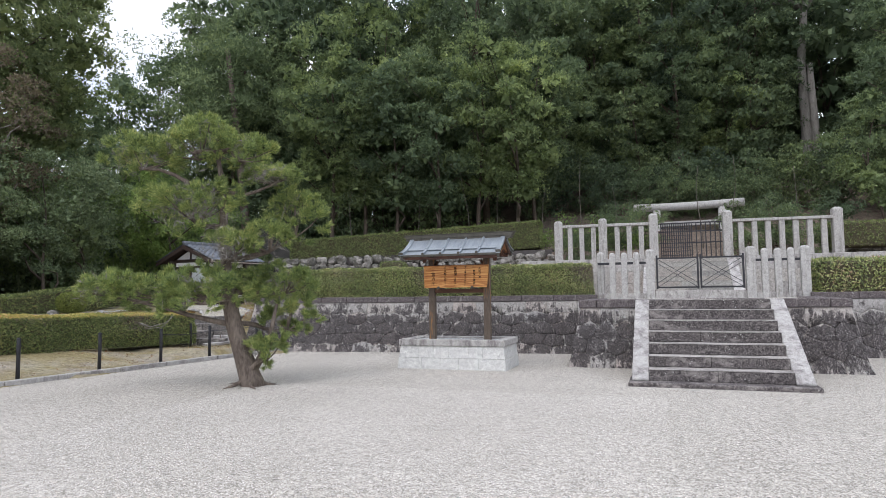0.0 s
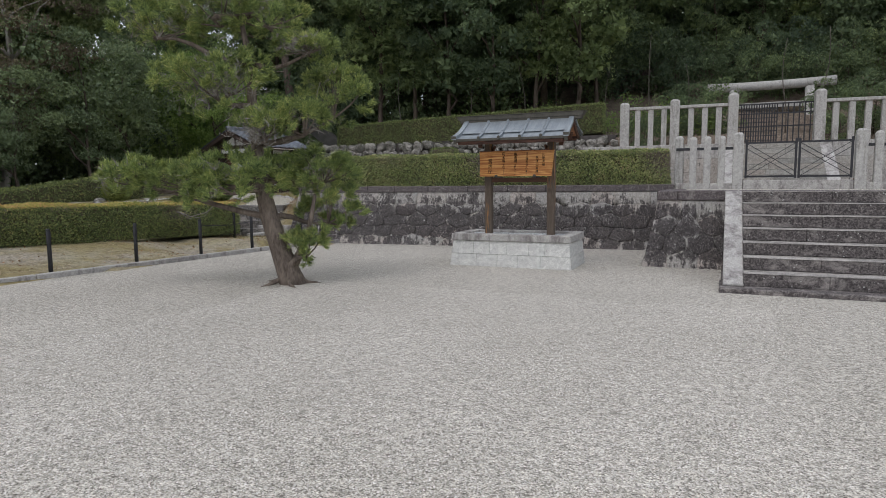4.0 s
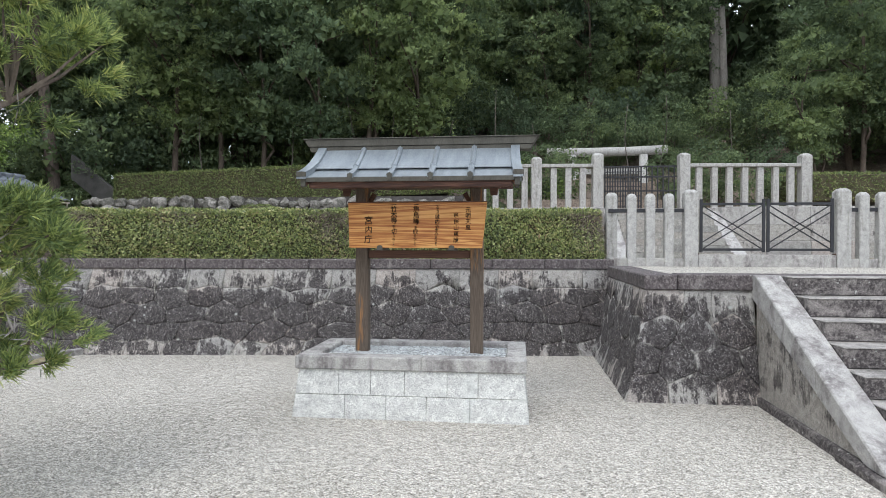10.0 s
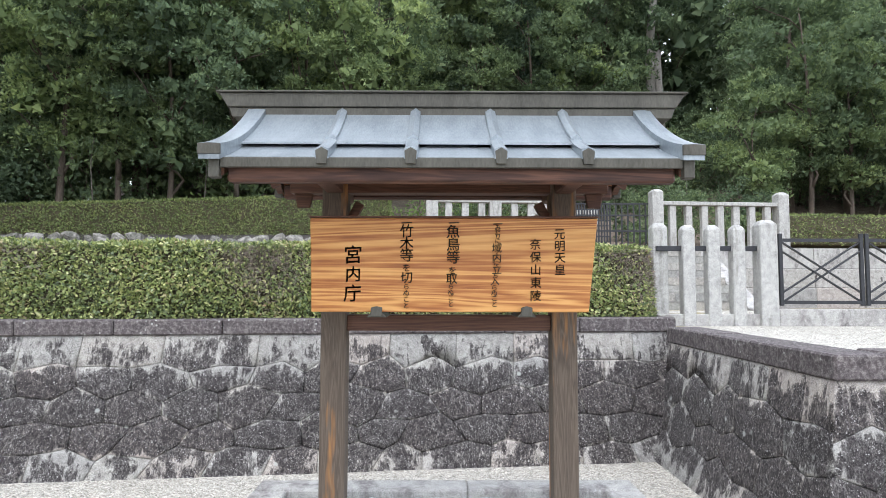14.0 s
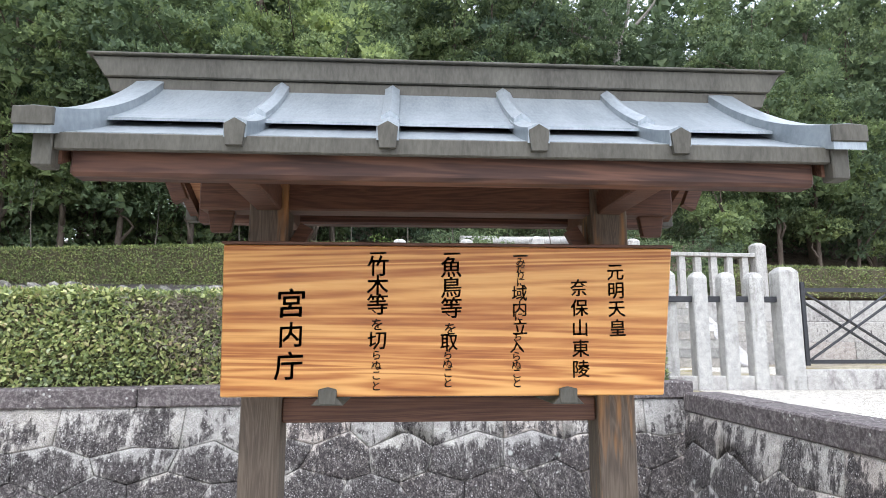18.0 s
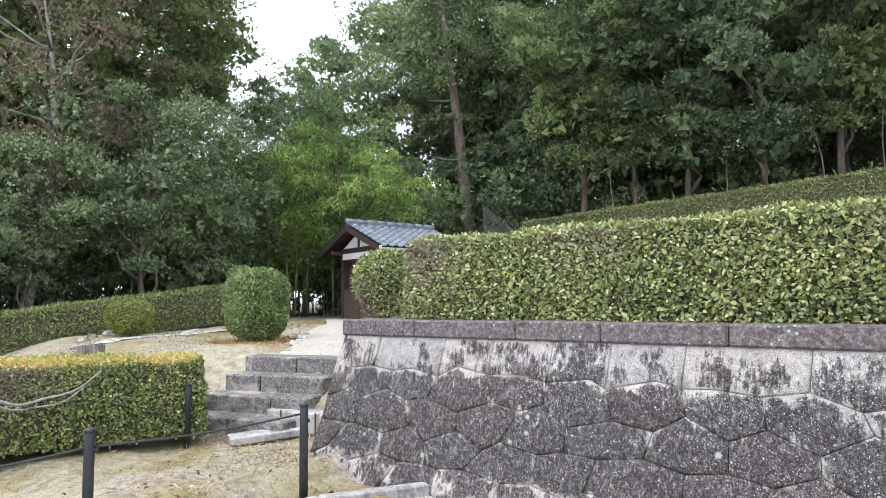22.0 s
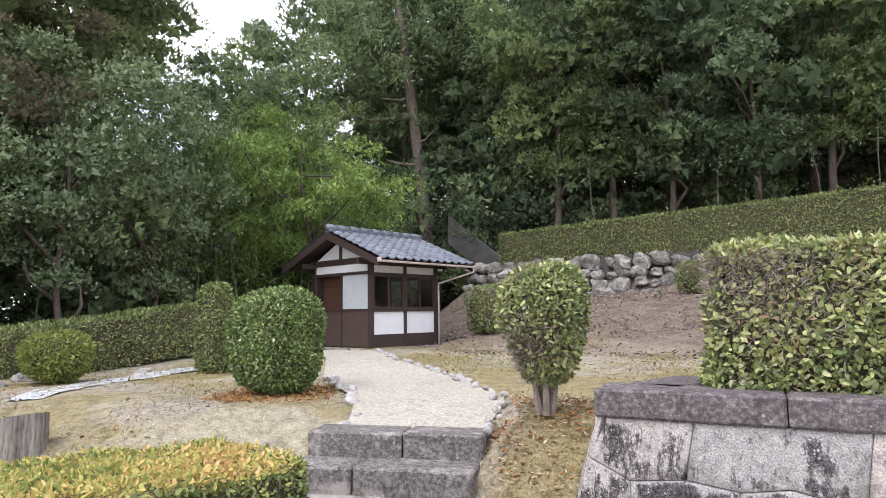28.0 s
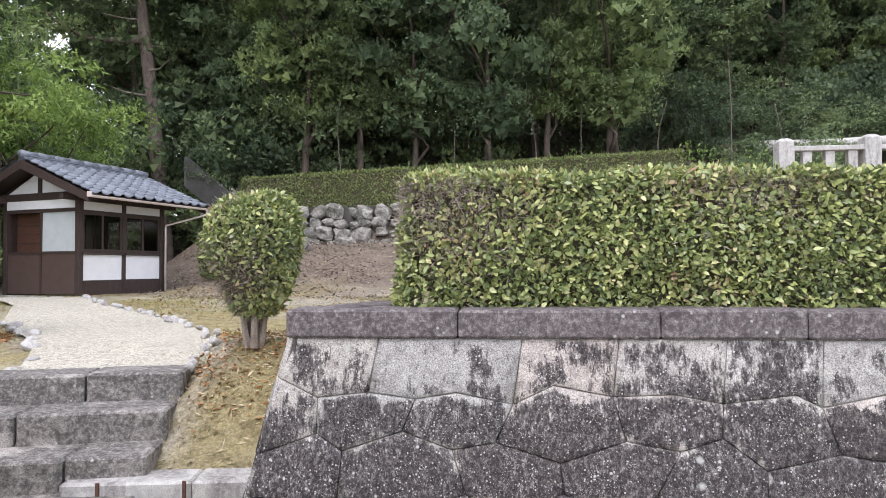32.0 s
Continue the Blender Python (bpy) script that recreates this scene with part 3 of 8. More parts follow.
def leaves_at(p, out, length, width, wild=0.7, droop=0.0, fold=0.25, small=False):
    """A leaf at each point, growing roughly along out, its blade facing about the same way."""
    n = len(p)
    d = unit(out * 0.5 + rng.normal(size=(n, 3)) * wild + np.array([0, 0, 0.25 - droop]))
    face = unit(out + rng.normal(size=(n, 3)) * wild * 0.9 + np.array([0, 0, 0.5]))
    side = unit(np.cross(d, face))
    nor = np.cross(side, d)
    k = length * rng.uniform(0.5, 1.3, (n, 1))
    w = width * rng.uniform(0.7, 1.2, (n, 1))
    if small:
        return np.stack([p - side * w / 2, p + d * k, p + side * w / 2], axis=1)
    mid = p + d * k * 0.45 + nor * w * fold
    return np.stack([p, mid + side * w / 2, p + d * k, mid - side * w / 2], axis=1)


def full_leaves(p, out, length, width, wild=0.7, fold=0.18):
    """Six-cornered pointed leaves for growth that is seen close."""
    n = len(p)
    d = unit(out * 0.45 + rng.normal(size=(n, 3)) * wild + np.array([0, 0, 0.1]))
    face = unit(out * 0.9 + rng.normal(size=(n, 3)) * wild * 0.8 + np.array([0, 0, 0.55]))
    side = unit(np.cross(d, face))
    nor = np.cross(side, d)
    k = length * rng.uniform(0.45, 1.35, (n, 1))
    w = width * rng.uniform(0.7, 1.25, (n, 1)) * (k / length) ** 0.5
    a, b = p + d * k * 0.30 + nor * w * fold, p + d * k * 0.68 + nor * w * fold * 0.6
    return np.stack([p, a + side * w * 0.5, b + side * w * 0.40, p + d * k, b - side * w * 0.40, a - side * w * 0.5], axis=1)


def fbm(p, scale, seed=0.0):
    """Smooth uneven values for many points at once."""
    q = p * scale + seed
    return (np.sin(q[:, 0] * 1.7 + 1.3 * np.sin(q[:, 1] * 1.1)) + np.sin(q[:, 1] * 1.9 + 1.7 * np.sin(q[:, 2] * 1.3 + 0.5)) + np.sin(q[:, 2] * 2.1 + 1.1 * np.sin(q[:, 0] * 0.9 + 2.0))) / 3


def clipped_hedge(name, loc, rz, lx, ly, h, material, leaf, count, label, lift=0.06, round_top=0.08, top_mat=None, rough=0.03, category="hedge", bare=0.0, group="", slope=0.0, near=False):
    """A clipped hedge: a solid core coloured dark as shaded twigs, a skin of leaves, uneven faces. Length along x from
    0, depth along y from 0. slope: rise of its foot and top per metre of length.
    """
    ob = thing(name, loc, rz, label, category, group)
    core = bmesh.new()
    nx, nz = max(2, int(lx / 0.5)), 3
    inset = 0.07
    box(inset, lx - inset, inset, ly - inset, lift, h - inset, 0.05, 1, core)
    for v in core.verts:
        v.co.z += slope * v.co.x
    part("shaded_core", core, CORE, ob)
    areas = np.array([lx * h, lx * h * 0.35, lx * ly, ly * h, ly * h])
    pick = rng.choice(5, size=count, p=areas / areas.sum())
    a, b = rng.random(count), rng.random(count)
    p, o = np.zeros((count, 3)), np.zeros((count, 3))
    for k in range(5):
        s = pick == k
        if k < 2:
            p[s] = np.stack([a[s] * lx, np.full(s.sum(), 0.0 if k == 0 else ly), lift + b[s] * (h - lift)], 1)
            o[s] = (0, -1 if k == 0 else 1, 0)
        elif k == 2:
            p[s] = np.stack([a[s] * lx, b[s] * ly, np.full(s.sum(), h)], 1)
            o[s] = (0, 0, 1)
        else:
            p[s] = np.stack([np.full(s.sum(), 0.0 if k == 3 else lx), a[s] * ly, lift + b[s] * (h - lift)], 1)
            o[s] = (-1 if k == 3 else 1, 0, 0)
    lo, hi = np.array([round_top] * 3), np.array([lx - round_top, ly - round_top, h - round_top])
    lo[2] = 0.0
    inner = np.clip(p, lo, hi)
    diff = p - inner
    far = np.linalg.norm(diff, axis=1, keepdims=True)
    o = np.where(far > 1e-6, unit(diff), o)
    p = np.where(far > round_top, inner + unit(diff) * round_top, p)
    p = p - o * (np.abs(rng.normal(size=(count, 1))) * 0.035) + o * (fbm(p, 2.3)[:, None] * rough + fbm(p, 7.0, 3.0)[:, None] * rough * 0.5)
    p[:, 2] += slope * p[:, 0]
    if top_mat is not None:
        t = o[:, 2] > 0.6
        link_mesh("top_growth", quad_mesh("top_growth", full_leaves(p[t] + (0, 0, 0.005), o[t], leaf * 0.95, leaf * 0.42, 0.85) if near else leaves_at(p[t], o[t], leaf, leaf * 0.45, 0.8, 0.0, 0.25, True)), top_mat, ob, "pale new leaves along the clipped top")
        p, o = p[~t], o[~t]
    if bare:
        keep = (fbm(p, 1.7, 5.0) + rng.normal(size=len(p)) * 0.25 < 1.0 - bare) | (o[:, 2] > 0.45)
        q = p[~keep]
        link_mesh("bare_growth", quad_mesh("bare_growth", leaves_at(np.repeat(q, 2, 0), np.repeat(o[~keep], 2, 0), leaf * 1.7, 0.0065, 0.9)), TWIG, ob, "bare brown twigs")
        p, o = p[keep], o[keep]
    link_mesh("leaves", quad_mesh("leaves", full_leaves(p, o, leaf, leaf * 0.5) if near else leaves_at(p, o, leaf, leaf * 0.46, 0.72, 0.0, 0.25, leaf > 0.07)), material, ob)
    return ob


def clipped_bush(name, loc, rx, ry, h, material, leaf, count, label, boxy=3.0, lift=0.12, stem=0.0, bare=0.0, group="", taper=0.0):
    """A bush clipped into a rounded block or ball, on a few short stems."""
    ob = thing(name, loc, 0, label, "bush", group)
    d = unit(rng.normal(size=(count, 3)))
    m = (np.abs(d) ** boxy).sum(1, keepdims=True) ** (1 / boxy)
    s = d / m
    hz = (h - lift - stem) / 2
    def shaped(q):
        r = q * np.array([rx, ry, hz])
        k = 1.0 - taper * np.clip(-q[:, 2:3], 0, 1)
        r[:, :2] *= k
        r[:, 2] += lift + stem + hz
        return r
    p = shaped(s)
    o = unit(s / np.array([rx, ry, hz]))
    p = p - o * np.abs(rng.normal(size=(count, 1))) * 0.03 + o * fbm(p, 4.0)[:, None] * 0.035
    # solid core whose dark colour stands for shade between the leaves
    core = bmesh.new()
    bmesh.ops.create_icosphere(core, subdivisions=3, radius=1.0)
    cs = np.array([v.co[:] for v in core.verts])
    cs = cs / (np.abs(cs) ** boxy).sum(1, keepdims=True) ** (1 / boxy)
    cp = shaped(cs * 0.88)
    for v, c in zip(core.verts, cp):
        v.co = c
    part("shaded_core", core, CORE, ob)
    st = bmesh.new()
    for k in range(5):
        a = k * 1.3
        tube([(0.05 * math.cos(a), 0.05 * math.sin(a), -0.05), (0.08 * math.cos(a), 0.08 * math.sin(a), (lift + stem) * 0.6), (rx * 0.4 * math.cos(a), ry * 0.4 * math.sin(a), lift + stem + hz * 0.7)], (0.035, 0.028, 0.012), 6, st)
    part("woody_base", st, TWIG, ob)
    if bare:
        keep = fbm(p, 3.1, 8.0) + rng.normal(size=count) * 0.3 < 0.9 - bare
        q = p[~keep]
        link_mesh("bare_growth", quad_mesh("bare_growth", leaves_at(q, o[~keep], leaf * 1.8, 0.007, 0.9)), TWIG, ob, "bare brown twigs")
        p, o = p[keep], o[keep]
    link_mesh("leaves", quad_mesh("leaves", full_leaves(p, o, leaf, leaf * 0.5)), material, ob)
    return ob

# ------------------------------------------------------------------ the plan, in metres
SX = 0.05          # middle of the notice board
G0 = -0.05         # level of the gravel court
WALL_A, WALL_B = (-6.93, 3.06), (2.62, 4.15)     # retaining wall, line of its coping's front edge
WALL_TOP = 1.43
ST_L, ST_R = 3.66, 6.36        # outer faces of the stair's ramps
ST_TOP, ST_Y0, ST_Y1 = 1.33, -1.22, 1.16


def wall_y(x):
    return WALL_A[1] + (x - WALL_A[0]) * (WALL_B[1] - WALL_A[1]) / (WALL_B[0] - WALL_A[0])


def smooth(a, b, v):
    t = np.clip((v - a) / (b - a), 0, 1)
    return t * t * (3 - 2 * t)


KERB = [(-7.75, -40.0), (-7.72, -12.0), (-7.48, -9.0), (-7.03, -5.4), (-6.46, -0.9), (-6.28, 0.6), (-6.02, 2.1), (-5.62, 2.95)]
KERB_X, KERB_Y = [k[0] for k in KERB], [k[1] for k in KERB]


def ground_z(x, y):
    """Height of the natural ground: the level court, the raised terrace behind the wall, the garden bank, the wooded hill."""
    x, y = np.asarray(x, float), np.asarray(y, float)
    edge = np.interp(y, KERB_Y, KERB_X)
    strip = 0.02 + 0.26 * smooth(-7.0, -9.4, x) * smooth(1.5, -1.5, y) + 0.10 * smooth(0.5, 2.2, y)
    bank = 0.12 + 0.85 * smooth(2.5, 4.3, y - 0.10 * np.clip(x + 8.4, -2.5, 2)) + 0.12 * smooth(4.5, 9, y)
    mound = 0.25 + 0.70 * smooth(0.6, 3.6, y) + 0.15 * smooth(4.5, 9, y)
    bank = bank + (mound - bank) * smooth(-9.6, -11.2, x)
    west = np.where(y > 0.5, np.maximum(bank, strip), strip)
    z = np.where(x < np.minimum(edge, -6.5), west, np.where(y > wall_y(x) + 0.12, 1.30, G0 - 0.02))
    z = np.where((x < -6.5) & (x > edge) & (y < 2.9), G0 - 0.02, z)
    z = np.where((x >= edge) & (x < -5.6) & (y > 2.2) & (y < wall_y(x)), 0.03, z)
    z = np.where((x < -6.95) & (y >= 2.9), np.maximum(bank, 0.1), z)
    z = np.where((x >= -6.95) & (y > wall_y(x) + 0.12), 1.30, z)
    # the small bank between steps and wall rises behind its edging slabs
    d = y - (3.30 + 0.276 * (x + 8.43))
    z = np.where((x > -8.75) & (x < -6.9) & (y > 1.6) & (y < 5.0), np.where(d < 0, np.minimum(z, 0.07), np.maximum(0.27 + 0.80 * smooth(-0.1, 1.15, d), 0.07)), z)
    # cut for the garden steps
    sx, sy = x + 8.83, y - 3.42
    u, v = sx * 0.940 + sy * 0.342, -sx * 0.342 + sy * 0.940
    z = np.where((np.abs(u) < 0.86) & (v > -1.1) & (v < 0.75), np.minimum(z, 0.06 + 0.56 * np.maximum(v + 0.75, 0.0)), z)
    # the path's bed climbs gently behind the top step
    z = np.where((np.abs(u + 0.25 * (v - 0.7)) < 1.0) & (v >= 0.55) & (v < 3.2), np.minimum(z, 0.825 + 0.10 * np.maximum(v - 0.7, 0.0)), z)
    # slope up to the upper terrace
    line = 18.6 + 0.105 * (x + 16)
    up = np.where(y > wall_y(x) + 0.3, 1.3 * smooth(line - 8.5 + 3.0 * smooth(-13.5, -14.4, x), line - 0.5, y) * smooth(-20, -15, x), 0)
    z = z + up
    high = smooth(-21, -17, x)
    z = np.where(y > line + 0.25, z + 1.0 * high, z)
    # hill
    hill = np.maximum(0, y - line - 2) * 0.36 * smooth(0, 10, y - line) * smooth(-40, -20, x)
    return np.minimum(z + hill, 22.0)


def ground_sheet():
    xs = np.unique(np.concatenate([np.linspace(-300, -40, 14), np.arange(-40, -22, 1.5), np.arange(-22, 9, 0.25), np.arange(9, 40, 1.5), np.linspace(40, 300, 14)]))
    ys = np.unique(np.concatenate([np.linspace(-300, -30, 12), np.arange(-30, -14, 1.0), np.arange(-14, 12, 0.25), np.arange(12, 24, 0.5), np.arange(24, 60, 2.0), np.linspace(60, 300, 12)]))
    gx, gy = np.meshgrid(xs, ys)
    z = ground_z(gx, gy)
    q = np.stack([gx.ravel(), gy.ravel(), z.ravel()], 1)
    z = z.ravel() + fbm(q, 0.9) * 0.03 * (z.ravel() > 0.0) + fbm(q, 3.0, 4.0) * 0.012 * (z.ravel() > 0.0)
    v = np.stack([gx.ravel(), gy.ravel(), z], 1)
    nx, ny = len(xs), len(ys)
    i = np.arange((nx - 1) * (ny - 1))
    r, c = i // (nx - 1), i % (nx - 1)
    a = r * nx + c
    f = np.stack([a, a + 1, a + nx + 1, a + nx], 1)
    me = bpy.data.meshes.new("ground")
    me.from_pydata(v.tolist(), [], f.tolist())
    return link_mesh("ground", me, GROUND, None, "", True)


def ground_mat():
    """Earth with dry grass, moss and fallen leaves."""
    m, n, l, b, pos = nodes_of("dry_grass_and_earth", 0.95, 0.0, 0.15)
    p = pos.outputs["Position"]
    earth = ramp(n, l, noise_tex(n, l, p, 26.0, 5.0, 0.7), [(0.3, (0.165, 0.138, 0.105)), (0.5, (0.335, 0.30, 0.24)), (0.72, (0.58, 0.535, 0.45))])
    straw = ramp(n, l, noise_tex(n, l, p, 60.0, 5.0, 0.8), [(0.3, (0.16, 0.138, 0.09)), (0.5, (0.36, 0.328, 0.225)), (0.7, (0.61, 0.57, 0.43))])
    moss = ramp(n, l, noise_tex(n, l, p, 48.0, 4.0, 0.7), [(0.3, (0.13, 0.105, 0.045)), (0.55, (0.30, 0.25, 0.11)), (0.75, (0.46, 0.38, 0.19))])
    col = mixed(n, l, ramp(n, l, noise_tex(n, l, p, 0.8, 4.0), [(0.42, (0, 0, 0)), (0.58, (1, 1, 1))]), earth, straw)
    col = mixed(n, l, ramp(n, l, noise_tex(n, l, p, 0.55, 4.0, 0.6, 0.4), [(0.47, (0, 0, 0)), (0.60, (0.8, 0.8, 0.8))]), col, moss)
    clod_fac = noise_tex(n, l, p, 2.3, 8.0, 0.8)
    clod = ramp(n, l, noise_tex(n, l, p, 7.0, 7.0, 0.78), [(0.36, (0.55, 0.53, 0.50)), (0.52, (0.97, 0.97, 0.97)), (0.7, (1.15, 1.14, 1.1))])
    col = mixed(n, l, 1.0, col, clod, "MULTIPLY")
    sep = n.new("ShaderNodeSeparateXYZ")
    l.new(p, sep.inputs[0])
    litter = ramp(n, l, noise_tex(n, l, p, 19.0, 5.0, 0.75), [(0.3, (0.06, 0.045, 0.036)), (0.5, (0.185, 0.153, 0.124)), (0.7, (0.39, 0.335, 0.28))])
    far = n.new("ShaderNodeMapRange")
    far.inputs["From Min"].default_value, far.inputs["From Max"].default_value = 13.5, 17.0
    wob = n.new("ShaderNodeMath")
    wob.operation = "MULTIPLY_ADD"
    wob.inputs[1].default_value = 7.0
    l.new(noise_tex(n, l, p, 0.7, 6.0, 0.7), wob.inputs[0])
    l.new(sep.outputs["Y"], wob.inputs[2])
    l.new(wob.outputs[0], far.inputs["Value"])
    litter = mixed(n, l, 1.0, litter, ramp(n, l, clod_fac, [(0.35, (0.55, 0.52, 0.5)), (0.65, (1.15, 1.12, 1.08))]), "MULTIPLY")
    col = mixed(n, l, far.outputs["Result"], col, litter)
    l.new(col, b.inputs["Base Color"])
    bumped(n, l, b, noise_tex(n, l, p, 55.0, 4.0, 0.7), 0.9, 0.02)
    return m


GROUND = ground_mat()
tagged(ground_sheet(), "dry brown earth with thin grass, moss and leaf litter", "ground", "", "structure")

# gravel court: one sheet a little above the earth, bounded by the kerb and the wall
def sheet(name, poly, z, mat, label, category="gravel", step=0.5, wave=0.012):
    bm = bmesh.new()
    f = bm.faces.new([bm.verts.new((x, y, z)) for x, y in poly])
    bmesh.ops.triangulate(bm, faces=[f])
    me = bpy.data.meshes.new(name)
    bm.to_mesh(me)
    bm.free()
    return tagged(link_mesh(name, me, mat), label, category, "", "structure")


sheet("gravel_court", KERB + [(-5.6, 3.1), (2.2, 4.0), (8.4, 4.7), (45, 9.0), (45, -40)], G0, GRAVEL, "level court of pale beige crushed gravel")

# low stone kerb along the court's edge
kerb = thing("kerb", (0, 0, 0), 0, "low weathered granite kerb edging the gravel", "kerb", "", "structure")
for (x0, y0), (x1, y1) in zip(KERB, KERB[1:]):
    L = math.hypot(x1 - x0, y1 - y0)
    if L > 20:
        continue
    k = max(1, round(L / 1.1))
    for j in range(k):
        a = (x0 + (x1 - x0) * (j + 0.004) / k, y0 + (y1 - y0) * (j + 0.004) / k, G0 + 0.03)
        b = (x0 + (x1 - x0) * (j + 0.992) / k, y0 + (y1 - y0) * (j + 0.992) / k, G0 + 0.03)
        part("kerb_stone", bar(a, b, 0.11, 0.13, 0.012), PALE_STONE, kerb)


# ------------------------------------------------------------------ stone walls
def jig(*k):
    h = math.sin(sum((q + 1.37) * s for q, s in zip(k, (12.9898, 78.233, 37.719)))) * 43758.5453
    return (h - math.floor(h)) * 2 - 1


def stone_piece(poly, place, bulge, parent, mat, gap=0.0018, depth=0.05):
    """One faced stone: an outline in (along, up), its edge set back, its face swelling; "heart" grows from its joints to its middle."""
    c = [sum(p[k] for p in poly) / len(poly) for k in (0, 1)]
    n = len(poly)
    vs, fs, heart = [], [], []
    for s, d, h in ((1.0, -depth, 0.0), (1.0, -0.004, 0.0), (0.965, bulge * 0.45, 0.25), (0.82, bulge * 0.85, 0.72), (0.5, bulge, 1.0)):
        for u, v in poly:
            r = math.hypot(u - c[0], v - c[1])
            k = s * (1 - gap / max(r, 0.02))
            vs.append(place(c[0] + (u - c[0]) * k, c[1] + (v - c[1]) * k, d + (0.004 * jig(u, v, s) if 0.3 < s < 0.95 else 0.0)))
            heart.append(h)
    vs.append(place(c[0], c[1], bulge + 0.004 * jig(c[0], c[1])))
    heart.append(1.0)
    for ring in range(4):
        for k in range(n):
            j = (k + 1) % n
            fs.append((ring * n + k, ring * n + j, (ring + 1) * n + j, (ring + 1) * n + k))
    for k in range(n):
        fs.append((4 * n + k, 4 * n + (k + 1) % n, 5 * n))
    me = bpy.data.meshes.new("stone")
    me.from_pydata(vs, [], fs)
    me.attributes.new("heart", "FLOAT", "POINT").data.foreach_set("value", heart)
    me.polygons.foreach_set("use_smooth", [k >= n for k in range(len(fs))])
    return link_mesh("stone", me, mat, parent)


def faced_wall(name, a, b, z0, z1, batter, label, width=0.46, rows=4, seed=0.0, flare=0.0, top_h=0.30, foot=True, thick=0.5, turn=(0, 0)):
    """A battered wall of six-sided fitted stones under a course of flat-topped blocks. It runs from a to b with its face on the right hand."""
    ob = thing(name, (0, 0, 0), 0, label, "wall", "", "structure")
    a, b = Vector((*a, 0)), Vector((*b, 0))
    d = b - a
    L = d.length
    d.normalize()
    out = Vector((d.y, -d.x, 0))
    H = z1 - z0

    def place(u, v, o):
        lean = batter * (1 - v / H) + flare * max(0.0, 0.35 - v / H) ** 2
        along = u + lean * (turn[1] * u / L - turn[0] * (1 - u / L))
        return a + d * along + out * (lean + o) + Vector((0, 0, z0 + v))

    bm = bmesh.new()
    grid = [[bm.verts.new(place(u, v, -0.045)) for v in np.linspace(0, H, 5)] for u in (0, L)]
    back = [[bm.verts.new(a + d * u - out * thick + Vector((0, 0, z0 + v))) for v in (0, H)] for u in (0, L)]
    for k in range(4):
        bm.faces.new((grid[0][k], grid[1][k], grid[1][k + 1], grid[0][k + 1]))
    bm.faces.new((back[0][0], back[0][1], back[1][1], back[1][0]))
    bm.faces.new((grid[0][4], grid[1][4], back[1][1], back[0][1]))
    for s in (0, 1):
        bm.faces.new((*grid[s], back[s][1], back[s][0]))
    part("backing", bm, MORTAR, ob)
    cols = max(2, round(L / width))
    w = L / cols
    rh = (H - top_h) / rows
    amp = rh * 0.15

    def node(r, j):
        """Point j (half steps) of the joint under row r."""
        u = min(max(j * w / 2 + (jig(r, j, seed) * w * 0.17 if 0 < j < 2 * cols else 0), 0), L)
        if r == 0:
            return (u, 0.0)
        peak = (j + r) % 2 == 0
        return (u, r * rh + (amp if peak else -amp) + jig(r, j, seed + 5) * rh * 0.17)

    for r in range(rows):
        start = (r % 2)
        edges = list(range(start, 2 * cols + 1, 2))
        if start:
            edges = [0] + edges + [2 * cols]
        for j0, j1 in zip(edges, edges[1:]):
            if j1 <= j0:
                continue
            low = [node(r, j) for j in range(j0, j1 + 1)]
            up = [node(r + 1, j) for j in range(j1, j0 - 1, -1)]
            stone_piece(low + up, place, 0.013 + 0.006 * jig(r, j0, seed + 9), ob, WALL_STONE)
    j = 0
    while j < 2 * cols:
        j1 = min(j + (2 if jig(j, seed) > -0.2 else 3), 2 * cols)
        if 2 * cols - j1 == 1:
            j1 = 2 * cols
        low = [node(rows, k) for k in range(j, j1 + 1)]
        stone_piece(low + [(low[-1][0], H), (low[0][0], H)], place, 0.008, ob, WALL_STONE)
        j = j1
    return ob


def coping(name, a, b, z0, z1, depth, label, over=0.05, block=0.95, seed=0.0):
    ob = thing(name, (0, 0, 0), 0, label, "coping", "", "structure")
    a, b = Vector((*a, 0)), Vector((*b, 0))
    d = b - a
    L = d.length
    d.normalize()
    n = max(1, round(L / block))
    rot = Matrix(((d.x, -d.y, 0, a.x), (d.y, d.x, 0, a.y), (0, 0, 1, 0), (0, 0, 0, 1)))
    cuts = [0.0] + [(k + 0.16 * jig(k, seed)) * L / n for k in range(1, n)] + [L]
    for u0, u1 in zip(cuts, cuts[1:]):
        bm = box(u0 + 0.003, u1 - 0.003, -over, depth - over, z0, z1 + 0.006 * jig(u0, seed), 0.014)
        bmesh.ops.transform(bm, matrix=rot, verts=bm.verts)
        part("coping_stone", bm, COPING_STONE, ob)
    return ob


# main wall, its short return at the west end, the wall past the stair
CZ = WALL_TOP - 0.155
faced_wall("wall_south", WALL_A, WALL_B, G0 - 0.05, CZ, 0.26, "retaining wall of six-sided granite blocks streaked black with algae", 0.52, 4, 1.0, 0.4, turn=(1, 0))
coping("wall_south_coping", WALL_A, WALL_B, CZ, WALL_TOP, 0.36, "dark weathered granite coping on the retaining wall", 0.03)
WEST_END = (WALL_A[0] + 0.28, WALL_A[1] + 0.95)
faced_wall("wall_west", WEST_END, WALL_A, G0 - 0.05, CZ, 0.26, "short return of the granite retaining wall", 0.5, 4, 4.0, 0.4, turn=(0, 1), thick=0.06)
